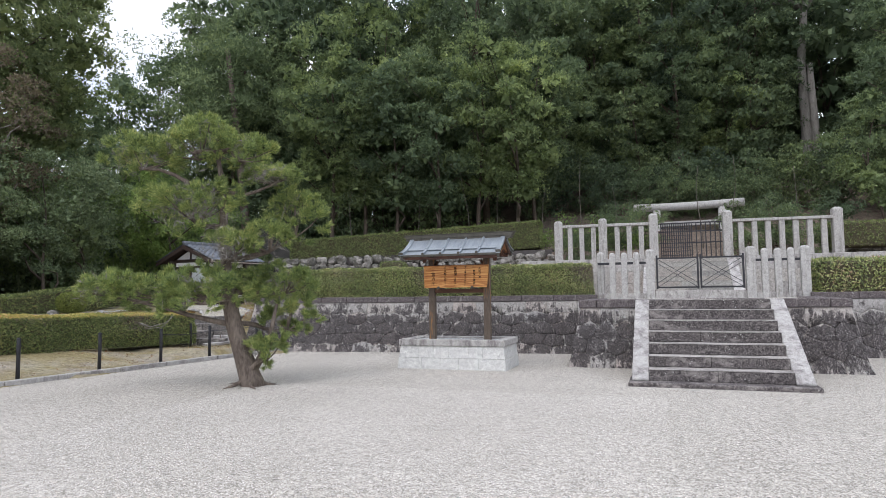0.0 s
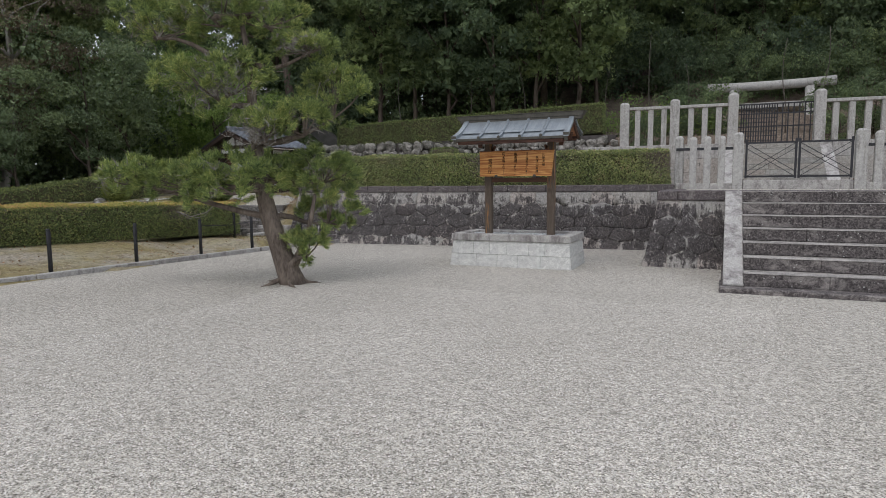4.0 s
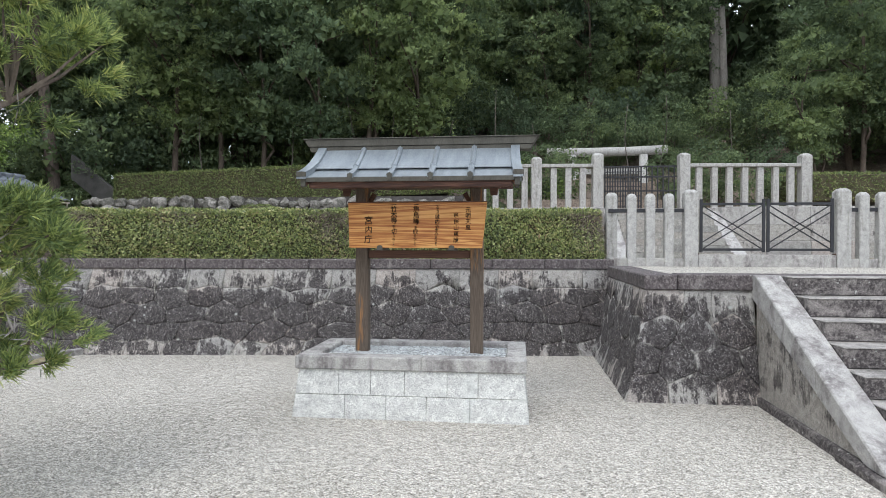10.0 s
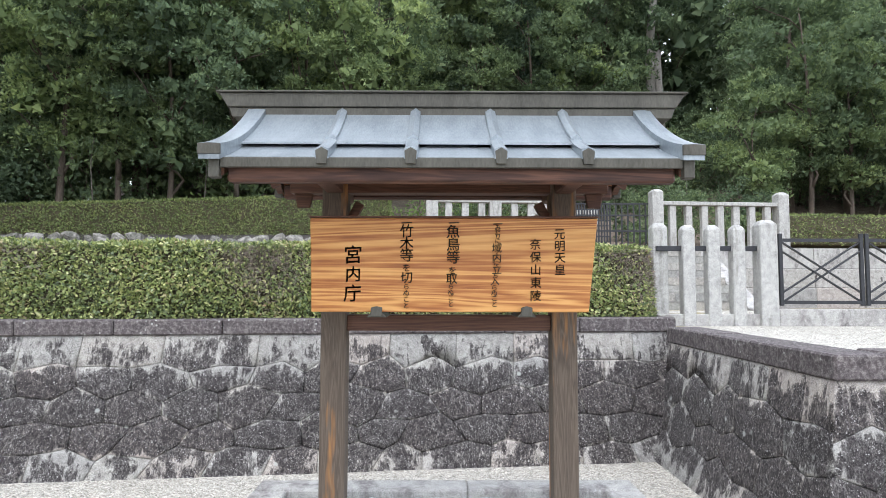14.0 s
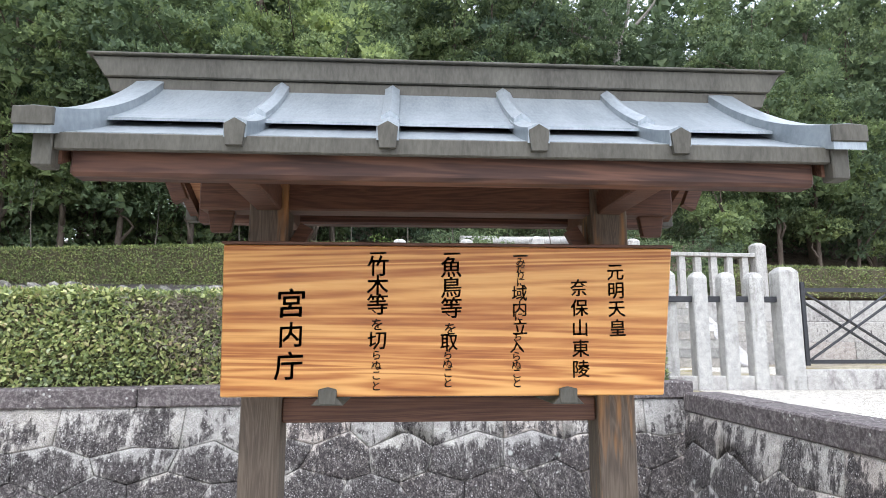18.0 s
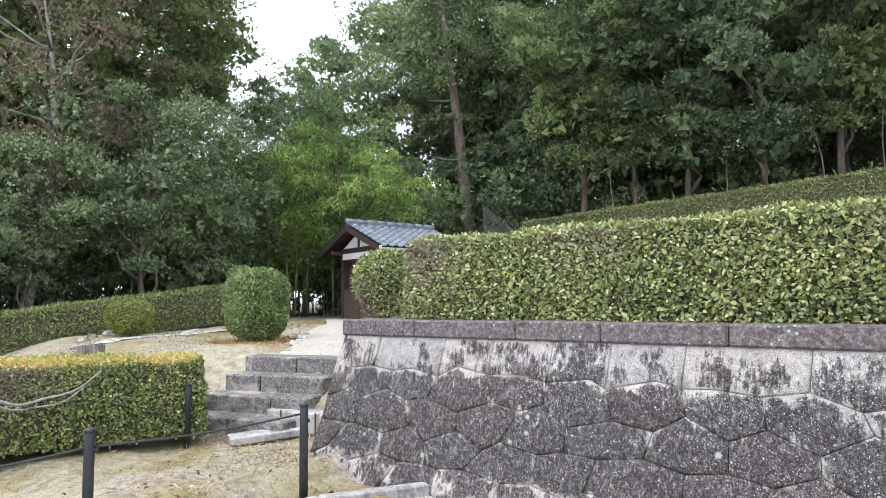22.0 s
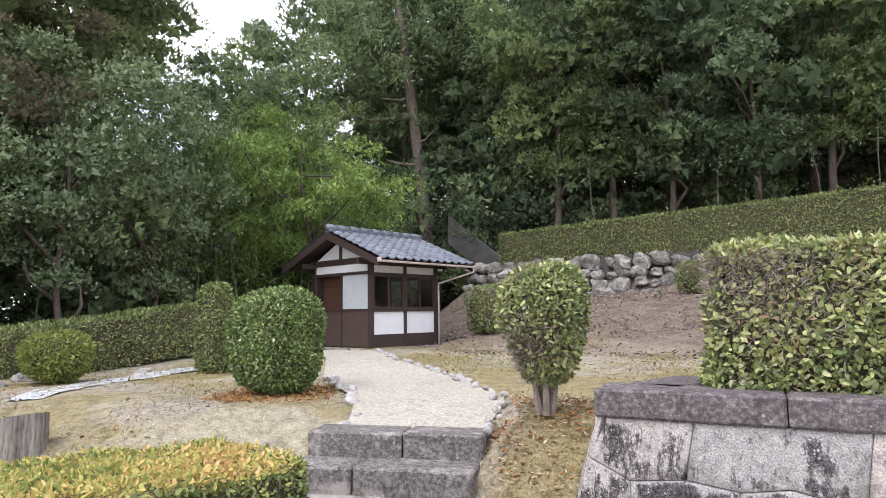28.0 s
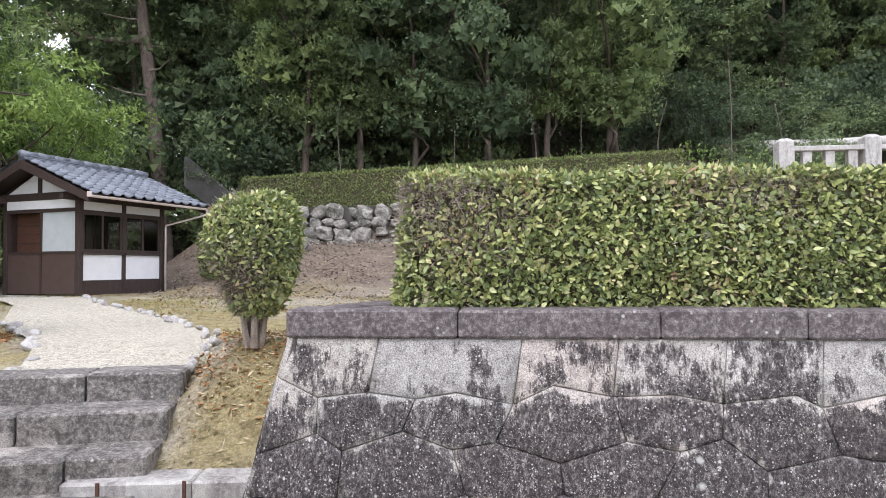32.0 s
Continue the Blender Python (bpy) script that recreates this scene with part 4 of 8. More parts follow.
coping("wall_west_coping", WEST_END, (WALL_A[0] + 0.10, WALL_A[1] + 0.335), CZ, WALL_TOP, 0.34, "granite coping turning the wall's corner", 0.03)
WALL_C, WALL_D = (7.5, 4.35), (30.0, 7.0)
faced_wall("wall_south_east", WALL_C, WALL_D, G0 - 0.05, CZ, 0.26, "retaining wall of granite blocks beyond the stair", 0.6, 4, 2.0, 0.5)
coping("wall_south_east_coping", WALL_C, WALL_D, CZ, WALL_TOP, 0.36, "dark granite coping on the retaining wall", 0.03)

# platform that carries the stair's head
PX0, PX1, PY = 2.53, 7.49, 1.22
faced_wall("platform_wall_front_west", (PX0, PY), (ST_L + 0.03, PY), G0 - 0.05, ST_TOP - 0.17, 0.22, "platform wall of dark streaked granite blocks", 0.42, 3, 3.0, 0.4, turn=(1, 0))
faced_wall("platform_wall_front_east", (ST_R - 0.03, PY), (PX1, PY), G0 - 0.05, ST_TOP - 0.17, 0.22, "platform wall of dark streaked granite blocks", 0.42, 3, 6.0, 0.4, turn=(0, 1))
faced_wall("platform_wall_west", (PX0, wall_y(PX0)), (PX0, PY), G0 - 0.05, ST_TOP - 0.17, 0.22, "side of the platform in dark streaked granite", 0.55, 3, 5.0, 0.4, turn=(0, 1))
faced_wall("platform_wall_east", (PX1, PY), (PX1, 4.4), G0 - 0.05, ST_TOP - 0.17, 0.22, "side of the platform in dark streaked granite", 0.55, 3, 7.0, 0.4, turn=(1, 0))
coping("platform_coping_west", (PX0 - 0.02, wall_y(PX0) - 0.02), (PX0 - 0.02, PY - 0.04), ST_TOP - 0.17, ST_TOP, 0.36, "granite coping along the platform's side", 0.0, 1.0, 2.0)
coping("platform_coping_front", (PX0 + 0.345, PY), (PX1 - 0.345, PY), ST_TOP - 0.17, ST_TOP + 0.004, 0.36, "granite coping along the platform's front", 0.04, 1.0, 3.0)
coping("platform_coping_east", (PX1 + 0.02, PY - 0.04), (PX1 + 0.02, 4.4), ST_TOP - 0.17, ST_TOP, 0.36, "granite coping along the platform's side", 0.0, 1.0, 4.0)
sheet("platform_gravel", [(PX0 + 0.33, PY + 0.3), (PX1 - 0.33, PY + 0.3), (PX1 - 0.33, 10.4), (PX0 + 0.33, 10.4)], ST_TOP - 0.02, GRAVEL, "pale gravel on the raised platform")


# ------------------------------------------------------------------ the stair
def stair(name, x0, x1, y0, y1, z0, z1, n, ramp_w, label, slab=True, stone=None):
    ob = thing(name, (0, 0, 0), 0, label, "stairs", "", "structure")
    foot = 0.07 if slab else 0.0
    if slab:
        part("base_slab", box(x0 - 0.05, x1 + 0.05, y0 - 0.30, y0 + 0.5, z0 - 0.05, z0 + foot, 0.015), STEP_STONE, ob, "worn granite base slab")
    rise, run = (z1 - z0 - foot) / n, (y1 - y0) / n
    for k in range(n):
        za, zb = z0 + foot + k * rise, z0 + foot + (k + 1) * rise
        ya = y0 + k * run
        cut = x0 + ramp_w + (x1 - x0 - 2 * ramp_w) * (0.36 + 0.26 * abs(jig(k, 3)))
        for u0, u1 in ((x0 + ramp_w, cut - 0.002), (cut + 0.002, x1 - ramp_w)):
            part("step", box(u0, u1, ya, ya + run + 0.12, za + (0.0 if k == 0 else 0.003), zb - 0.012, 0.008), stone or STEP_STONE, ob)
            part("tread", box(u0, u1, ya - 0.006, ya + run + 0.05, zb - 0.012, zb, 0.004), TREAD_STONE, ob, "pale worn tread edge")
    drop = 0.02
    for a, b in ((x0, x0 + ramp_w), (x1 - ramp_w, x1)):
        t = 0.17
        slope = [(y0 - 0.10, z0 + foot), (y0 - 0.10, z0 + foot + 0.04), (y1 - 0.06, z1 + 0.002), (y1 + 0.16, z1 + 0.002), (y1 + 0.16, z1 - t - 0.03), (y0 + 0.16, z0 + foot)]
        part("ramp_slab", prism(slope, "x", a, b, 0.012), PALE_STONE, ob, "pale speckled granite ramp slab")
        part("side_plinth", box(a - 0.02, b + 0.02, y0 + 0.12, y1 - 0.03, z0 - 0.03, z0 + 0.085, 0.012), STEP_STONE, ob, "low granite plinth under the ramp")
        part("side_panel", prism([(y0 + 0.10, z0), (y1 - 0.02, z1 - t - 0.02), (y1 - 0.02, z0)], "x", a + 0.03, b - 0.03), SIDE_STONE, ob, "lichened granite side panel")
    return ob


stair("main_stair", ST_L, ST_R, ST_Y0, ST_Y1, G0, ST_TOP, 7, 0.27, "seven broad granite steps between sloping side slabs")
stair("upper_stair", 3.55, 6.75, 10.2, 12.7, ST_TOP - 0.02, 2.72, 8, 0.34, "granite steps between pale side slabs behind the gate", False, SIDE_STONE)

# ------------------------------------------------------------------ the notice board on its plinth
def plinth():
    ob = thing("stone_plinth", (SX, 0, G0), 0, "pale ashlar plinth with a granite rim, filled with bluish gravel", "plinth")
    x0, x1, y0, y1, h = -1.12, 1.11, 0.0, 1.14, 0.605
    part("backing", box(x0 + 0.05, x1 - 0.05, y0 + 0.05, y1 - 0.05, -0.05, h - 0.12), MORTAR, ob)
    rows = ((-0.05, 0.225, (x0, -0.64, -0.226, 0.173, 0.597, x1)), (0.229, h - 0.132, (x0, -0.707, -0.384, -0.045, 0.374, 0.675, x1)))

    def block(a, b, c, d, za, zb):
        """A facing block whose outer faces lean in towards the top."""
        bm = box(a, b, c, d, za, zb, 0.004)
        for v in bm.verts:
            k = 0.055 * (1 - v.co.z / (h - 0.13))
            if v.co.y < y0 + 0.03:
                v.co.y -= k
            if v.co.x < x0 + 0.03:
                v.co.x -= k
            if v.co.x > x1 - 0.03:
                v.co.x += k
        part("ashlar_block", bm, PLINTH_STONE, ob)

    for za, zb, cuts in rows:
        for a, b in zip(cuts, cuts[1:]):
            block(a + 0.0015, b - 0.0015, y0, y0 + 0.10, za, zb)
        for a, b in ((y0 + 0.102, 0.55), (0.553, y1 - 0.002)):
            block(x0, x0 + 0.1, a, b, za, zb)
            block(x1 - 0.1, x1, a, b, za, zb)
        part("ashlar_block", box(x0 + 0.102, x1 - 0.102, y1 - 0.1, y1, za, zb, 0.004), PLINTH_STONE, ob)
    t0, t1, o, w = h - 0.13, h, 0.03, 0.17
    for a, b in ((x0 - o, 0.118), (0.12, x1 + o)):
        part("rim_stone", box(a, b, y0 - o, y0 + w, t0, t1, 0.01), PALE_STONE, ob)
        part("rim_stone", box(a, b, y1 - w, y1 + o, t0, t1, 0.01), PALE_STONE, ob)
    for s in (0, 1):
        part("rim_stone", box(x0 - o if s == 0 else x1 - w, x0 + w if s == 0 else x1 + o, y0 + w + 0.003, y1 - w - 0.003, t0, t1, 0.01), PALE_STONE, ob)
    bm = bmesh.new()
    n = 24
    vs = [[bm.verts.new((x0 + w - 0.02 + (x1 - x0 - 2 * w + 0.04) * i / n, y0 + w - 0.02 + (y1 - y0 - 2 * w + 0.04) * j / n, h - 0.045 + 0.010 * jig(i, j))) for j in range(n + 1)] for i in range(n + 1)]
    for i in range(n):
        for j in range(n):
            bm.faces.new((vs[i][j], vs[i + 1][j], vs[i + 1][j + 1], vs[i][j + 1]))
    part("gravel_fill", bm, FINE_GRAVEL, ob, "coarse bluish-white gravel", True)
    return ob


plinth()
PLT = G0 + 0.605
RZ, RY = 2.745, 0.55            # ridge height and depth


def roof_y(s, side=-1):
    """Across the roof from ridge (0) to eave (1): distance out and height, a hollow curve."""
    k = 1.0 if side < 0 else 0.82
    return 0.61 * k * s, -(0.372 if side < 0 else 0.30) * (1.40 * s - 0.40 * s * s)


def roof_strip(s0, s1, n, half, lift, thick, side, x0=None):
    """A curved sheet between two cuts of the roof's section; half(s) gives its half length."""
    bm = bmesh.new()
    rows = []
    for s in np.linspace(s0, s1, n):
        oy, oz = roof_y(s, side)
        y, z = RY + side * oy, RZ - 0.05 + oz + lift
        rows.append([bm.verts.new((x, y, z - dz)) for dz in (0, thick) for x in (-half(s), half(s))])
    for a, b in zip(rows, rows[1:]):
        for i, j in ((0, 1), (3, 2), (1, 3), (2, 0)):
            bm.faces.new((a[i], a[j], b[j], b[i]))
    bm.faces.new((rows[0][0], rows[0][2], rows[0][3], rows[0][1]))
    bm.faces.new((rows[-1][0], rows[-1][1], rows[-1][3], rows[-1][2]))
    return bm


def batten(x, w, s0, s1, up, side, sweep=0.0, flat=0.0, n=11, widen=0.0, edge=0.72):
    """A folded metal batten down the slope with a low peak along its middle."""
    bm = bmesh.new()
    prev = None
    for s in np.linspace(s0, s1, n):
        oy, oz = roof_y(s, side)
        lift = flat * max(0.0, (s - 0.55) / 0.5) ** 2
        cx = x + sweep * max(0.0, (s - 0.15)) ** 2
        y, z = RY + side * oy, RZ - 0.05 + oz + 0.010
        u = w + widen * max(0.0, s - 0.3) ** 2
        ring = [bm.verts.new((cx + dx, y, z + dz)) for dx, dz in ((-u, -0.01), (-u, up * edge + lift), (0, up + lift), (u, up * edge + lift), (u, -0.01))]
        if prev:
            for i in range(5):
                bm.faces.new((prev[i], prev[(i + 1) % 5], ring[(i + 1) % 5], ring[i]))
        else:
            bm.faces.new(ring)
        prev = ring
    bm.faces.new(prev[::-1])
    return bm


def notice_board():
    ob = thing("notice_board", (SX, 0, 0), 0, "roofed wooden notice board with black brushed writing on an oiled plank", "notice board")
    for s in (-1, 1):
        part("post", box(s * 0.62 - 0.068, s * 0.62 + 0.068, 0.56, 0.69, PLT - 0.12, 2.36, 0.006), POST_WOOD, ob, "weathered square timber post")
        x = s * 0.62
        part("cross_beam", prism([(0.10, 2.305), (0.16, 2.258), (0.98, 2.258), (1.04, 2.305), (1.04, 2.345), (0.10, 2.345)], "x", x - 0.045, x + 0.045, 0.006), BEAM_WOOD, ob)
        part("strut", bar((x - s * 0.068, 0.625, 2.10), (x - s * 0.13, 0.625, 2.21), 0.04, 0.05), BEAM_WOOD, ob)
        part("hanging_ornament", prism([(-0.035, 2.10), (0.035, 2.10), (0.05, 2.18), (-0.05, 2.18)], "y", 0.61, 0.64, 0.004), BEAM_WOOD, ob).location = (s * 0.80, 0, 0.085)
        part("gable_strut", bar((s * 0.95, 0.625, 2.30), (s * 1.0, 0.625, 2.42), 0.035, 0.05), BEAM_WOOD, ob)
        for f in (-1, 1):
            q0, q1, q2 = roof_y(0.0, f), roof_y(0.55, f), roof_y(1.0, f)
            z = RZ - 0.062
            poly = [(RY, z), (RY + f * q1[0], z + q1[1]), (RY + f * q2[0], z + q2[1]), (RY + f * q2[0], z + q2[1] - 0.07), (RY + f * q1[0], z + q1[1] - 0.075), (RY, z - 0.09)]
            part("gable_board", prism(poly, "x", s * 1.03 - 0.018, s * 1.03 + 0.018), BEAM_WOOD, ob)
    part("lower_rail", box(-0.552, 0.552, 0.585, 0.665, 1.515, 1.60, 0.005), BEAM_WOOD, ob)
    part("mid_purlin", box(-0.87, 0.87, 0.575, 0.675, 2.262, 2.37, 0.006), BEAM_WOOD, ob, "dark reddish cross beam with rounded ends")
    part("ridge_beam", box(-1.0, 1.0, RY - 0.05, RY + 0.05, 2.49, 2.59, 0.006), BEAM_WOOD, ob)
    # the plank: wider at the top
    outline = [(-0.690, 1.625), (0.692, 1.625), (0.742, 2.095), (-0.702, 2.095)]
    plank = part("plank", prism(outline, "y", 0.315, 0.36, 0.004), SIGN_WOOD, ob, "oiled cypress plank with flowing grain")
    part("plank_cap", prism([(-0.705, 2.0965), (0.745, 2.0965), (0.745, 2.106), (-0.705, 2.106)], "y", 0.310, 0.365, 0.002), BEAM_WOOD, ob, "dark capping strip")
    for s in (-0.365, 0.38):
        part("bracket", prism([(s - 0.05, 1.600), (s + 0.05, 1.600), (s + 0.028, 1.623), (s - 0.028, 1.623)], "y", 0.300, 0.58, 0.002), COPPER_EDGE, ob)
        part("clip", prism([(s - 0.027, 1.603), (s + 0.027, 1.603), (s + 0.028, 1.648), (s + 0.0, 1.655), (s - 0.028, 1.648)], "y", 0.294, 0.312, 0.003), COPPER_EDGE, ob, "green copper clip")
        part("back_batten", box(s - 0.03, s + 0.03, 0.362, 0.584, 1.70, 1.76, 0.003), BEAM_WOOD, ob)
    for f in (-1, 1):
        q = roof_y(1.0, f)
        y = RY + f * (q[0] - 0.045)
        part("eave_beam", box(-1.0, 1.0, y - 0.035, y + 0.035, RZ - 0.05 + q[1] - 0.108, RZ - 0.05 + q[1] - 0.022, 0.010), EAVE_WOOD, ob, "reddish grained eave beam")
        part("upper_sheet", roof_strip(0.10, 0.72, 7, lambda s: 1.0, 0.034, 0.009, f), COPPER, ob, "blue-grey weathered copper sheet")
        part("eave_sheet", roof_strip(0.60, 1.03, 6, lambda s: 0.98 + 0.08 * max(0.0, s - 0.15) ** 2, 0.006, 0.012, f), COPPER, ob, "blue-grey weathered copper sheet")
        # black backing paints the shadow line in the gap below the upper sheet
        part("under_sheet", roof_strip(0.04, 0.66, 6, lambda s: 0.98, 0.002, 0.02, f), IRON, ob, "black sheet standing in for shade under the raised copper")
        part("soffit", roof_strip(0.06, 0.99, 7, lambda s: 1.008, -0.022, 0.016, f), SOFFIT_WOOD, ob, "warm brown soffit boards")
        y = RY + f * roof_y(1.03, f)[0]
        z = RZ - 0.05 + roof_y(1.03, f)[1]
        part("eave_edge", box(-1.02, 1.02, y - 0.012, y + 0.006, z - 0.044, z + 0.001, 0.003), COPPER_EDGE, ob, "greenish copper eave edge")
        for x in (-0.572, -0.182, 0.216, 0.600):
            up1 = part("seam_batten", batten(x, 0.026, 0.05, 0.70, 0.062, f), COPPER, ob, "folded copper batten over a roof seam")
            part("seam_batten", batten(x, 0.029, 0.60, 1.06, 0.042, f, 0.0, 0.004), COPPER, ob, "folded copper batten over a roof seam")
            oy, oz = roof_y(1.06, f)
            z = RZ - 0.05 + oz
            part("batten_end", prism([(x - 0.021, z - 0.022), (x + 0.021, z - 0.022), (x + 0.027, z + 0.034), (x, z + 0.050), (x - 0.027, z + 0.034)], "y", RY + f * oy - 0.008, RY + f * oy + 0.008), COPPER_EDGE, ob)
        for s in (-1, 1):
            part("gable_verge", batten(s * 1.055, 0.014, 0.05, 1.06, 0.02, f, s * 0.05, 0.0, 14), COPPER_EDGE, ob, "dull green copper verge strip")
            part("gable_batten", batten(s * 1.025, 0.046, 0.02, 1.10, 0.056, f, s * 0.035, 0.006, 18, 0.0, 0.94), COPPER, ob, "broad curling copper batten at the gable")
            oy, oz = roof_y(1.10, f)
            z = RZ - 0.05 + oz
            cx = s * (1.025 + 0.035 * 0.9)
            part("gable_end_cap", prism([(cx - 0.050, z + 0.022), (cx + 0.050, z + 0.022), (cx + 0.050, z + 0.068), (cx, z + 0.071), (cx - 0.050, z + 0.068)], "y", RY + f * oy - 0.006, RY + f * oy + 0.006, 0.002), COPPER_EDGE, ob)
            part("corner_drop", box(s * 1.045 - 0.024, s * 1.045 + 0.024, RY + f * (oy - 0.05) - 0.026, RY + f * (oy - 0.05) + 0.026, z - 0.075, z + 0.02, 0.004), COPPER_EDGE, ob)
    # ridge box in two tiers with ends that flare towards the top
    part("ridge_box", prism([(-1.155, RZ - 0.095), (1.185, RZ - 0.095), (1.205, RZ - 0.042), (-1.175, RZ - 0.042)], "y", RY - 0.080, RY + 0.080, 0.004), COPPER_EDGE, ob, "dull green copper ridge box")
    part("ridge_box", prism([(-1.180, RZ - 0.040), (1.210, RZ - 0.040), (1.258, RZ + 0.035), (-1.226, RZ + 0.035)], "y", RY - 0.088, RY + 0.088, 0.004), COPPER_EDGE, ob, "dull green copper ridge box")
    part("ridge_cap", box(-1.24, 1.272, RY - 0.10, RY + 0.10, RZ + 0.036, RZ + 0.046, 0.003), COPPER_EDGE, ob)
    return ob, plank


BOARD, PLANK = notice_board()


def lettering(text, x, z_top, sizes, parent):
    """A column of brush-written characters, top to bottom, as thin raised ink."""
    z = z_top
    for ch, (size, gap) in zip(text, sizes):
        cu = bpy.data.curves.new("character", "FONT")
        cu.body, cu.size, cu.align_x, cu.align_y = ch, size, "CENTER", "CENTER"
        cu.extrude, cu.resolution_u = 0.0006, 2
        cu.offset = size * 0.011
        tmp = bpy.data.objects.new("tmp", cu)
        scene.collection.objects.link(tmp)
        bpy.context.view_layer.update()
        me = bpy.data.meshes.new_from_object(tmp.evaluated_get(bpy.context.evaluated_depsgraph_get()))
        bpy.data.objects.remove(tmp)
        if len(me.vertices):
            xs = [v.co.x for v in me.vertices]
            ys = [v.co.y for v in me.vertices]
            cx, cy = (min(xs) + max(xs)) / 2, (min(ys) + max(ys)) / 2
            slant = 0.05
            for v in me.vertices:
                a, b, c = v.co
                v.co = (x + (a - cx) + slant * (b - cy) * 0.2, 0.3138 - abs(c), z - gap / 2 + (b - cy) + 0.04 * (a - cx))
            me.materials.clear()
            link_mesh("character", me, INK, parent, "black brush-written character")
        z -= gap


def column(px, pz0, pz1, text, size, lead=0.0):
    """Spread a column's characters evenly between two heights."""
    n = len(text)
    gap = (pz0 - pz1) / n
    lettering(text, px, pz0, [(size, gap)] * n, PLANK)


def board_x(px):
    return -0.695 + (px - 394.0) / (1186.0 - 394.0) * 1.42


def board_z(py):
    return 2.095 - (py - 420.0) / (698.0 - 420.0) * 0.47


for cpx, p0, p1, txt, sz in (
    (1088, 450, 590, "元明天皇", 0.058), (1020, 478, 668, "奈保山東陵", 0.058),
    (915, 432, 442, "一", 0.05), (915, 442, 494, "みだりに", 0.032), (912, 494, 552, "域内", 0.052), (910, 545, 560, "に", 0.03), (912, 558, 585, "立", 0.05),
    (908, 583, 596, "ち", 0.03), (906, 595, 618, "入", 0.048), (905, 618, 682, "らぬこと", 0.0335),
    (792, 428, 440, "一", 0.056), (790, 440, 555, "魚鳥等", 0.070), (788, 560, 590, "を", 0.042), (786, 588, 612, "取", 0.058), (784, 614, 682, "らぬこと", 0.0335),
    (660, 428, 440, "一", 0.056), (660, 440, 548, "竹木等", 0.070), (660, 553, 582, "を", 0.042), (660, 582, 612, "切", 0.062), (660, 614, 688, "らぬこと", 0.0335),
    (511, 498, 558, "宮", 0.096), (512, 562, 610, "内", 0.082), (510, 612, 672, "庁", 0.09)):
    column(board_x(cpx), board_z(p0), board_z(p1), txt, sz)


# ------------------------------------------------------------------ gate, stone palings, inner fence
def stone_post(name, x, y, z0, w, h, parent, peak=0.05):
    bm = bmesh.new()
    a = w / 2
    lo = [bm.verts.new((sx * a, sy * a, -0.05)) for sx, sy in ((-1, -1), (1, -1), (1, 1), (-1, 1))]
    hi = [bm.verts.new((sx * a, sy * a, h - peak)) for sx, sy in ((-1, -1), (1, -1), (1, 1), (-1, 1))]
    tip = [bm.verts.new((sx * a * 0.55, sy * a * 0.55, h)) for sx, sy in ((-1, -1), (1, -1), (1, 1), (-1, 1))]
    for p, q in ((lo, hi), (hi, tip)):
        for k in range(4):
            bm.faces.new((p[k], p[(k + 1) % 4], q[(k + 1) % 4], q[k]))
    bm.faces.new(lo[::-1])
    bm.faces.new(tip)
    bmesh.ops.bevel(bm, geom=bm.edges[:], offset=0.012, segments=1, affect="EDGES")
    ob = part(name, bm, POST_STONE, parent)
    ob.location = (x, y, z0)
    return ob


def paling(label, posts, y, z0, rail_x):
    ob = thing("stone_paling", (0, 0, 0), 0, label, "fence", "stone palings beside the gate")
    for x, w, h, dy in posts:
        stone_post("post", x, y + dy, z0, w, h, ob)
    for z in (0.10, 0.92):
        part("rail", box(rail_x[0], rail_x[1], y - 0.025, y + 0.025, z0 + z - 0.03, z0 + z + 0.03, 0.004), IRON if z > 0.5 else POST_STONE, ob)
    part("sill_stone", box(rail_x[0], rail_x[1], y - 0.05, y + 0.05, z0 - 0.1, z0 + 0.14, 0.012), PALE_STONE, ob)
    return ob


GY, GZ = 4.66, ST_TOP - 0.02
paling("pale granite paling of squared posts beside the gate", ((2.66, 0.18, 1.23, 0.10), (2.97, 0.15, 1.20, 0), (3.27, 0.15, 1.20, 0), (3.57, 0.15, 1.20, 0), (3.91, 0.21, 1.26, 0)), GY, GZ, (2.60, 3.85))
paling("pale granite paling of squared posts beside the gate", ((6.24, 0.21, 1.26, 0), (6.55, 0.15, 1.20, 0), (6.84, 0.15, 1.20, 0), (7.12, 0.15, 1.20, 0), (7.42, 0.2, 1.24, 0)), GY, GZ, (6.30, 7.48))


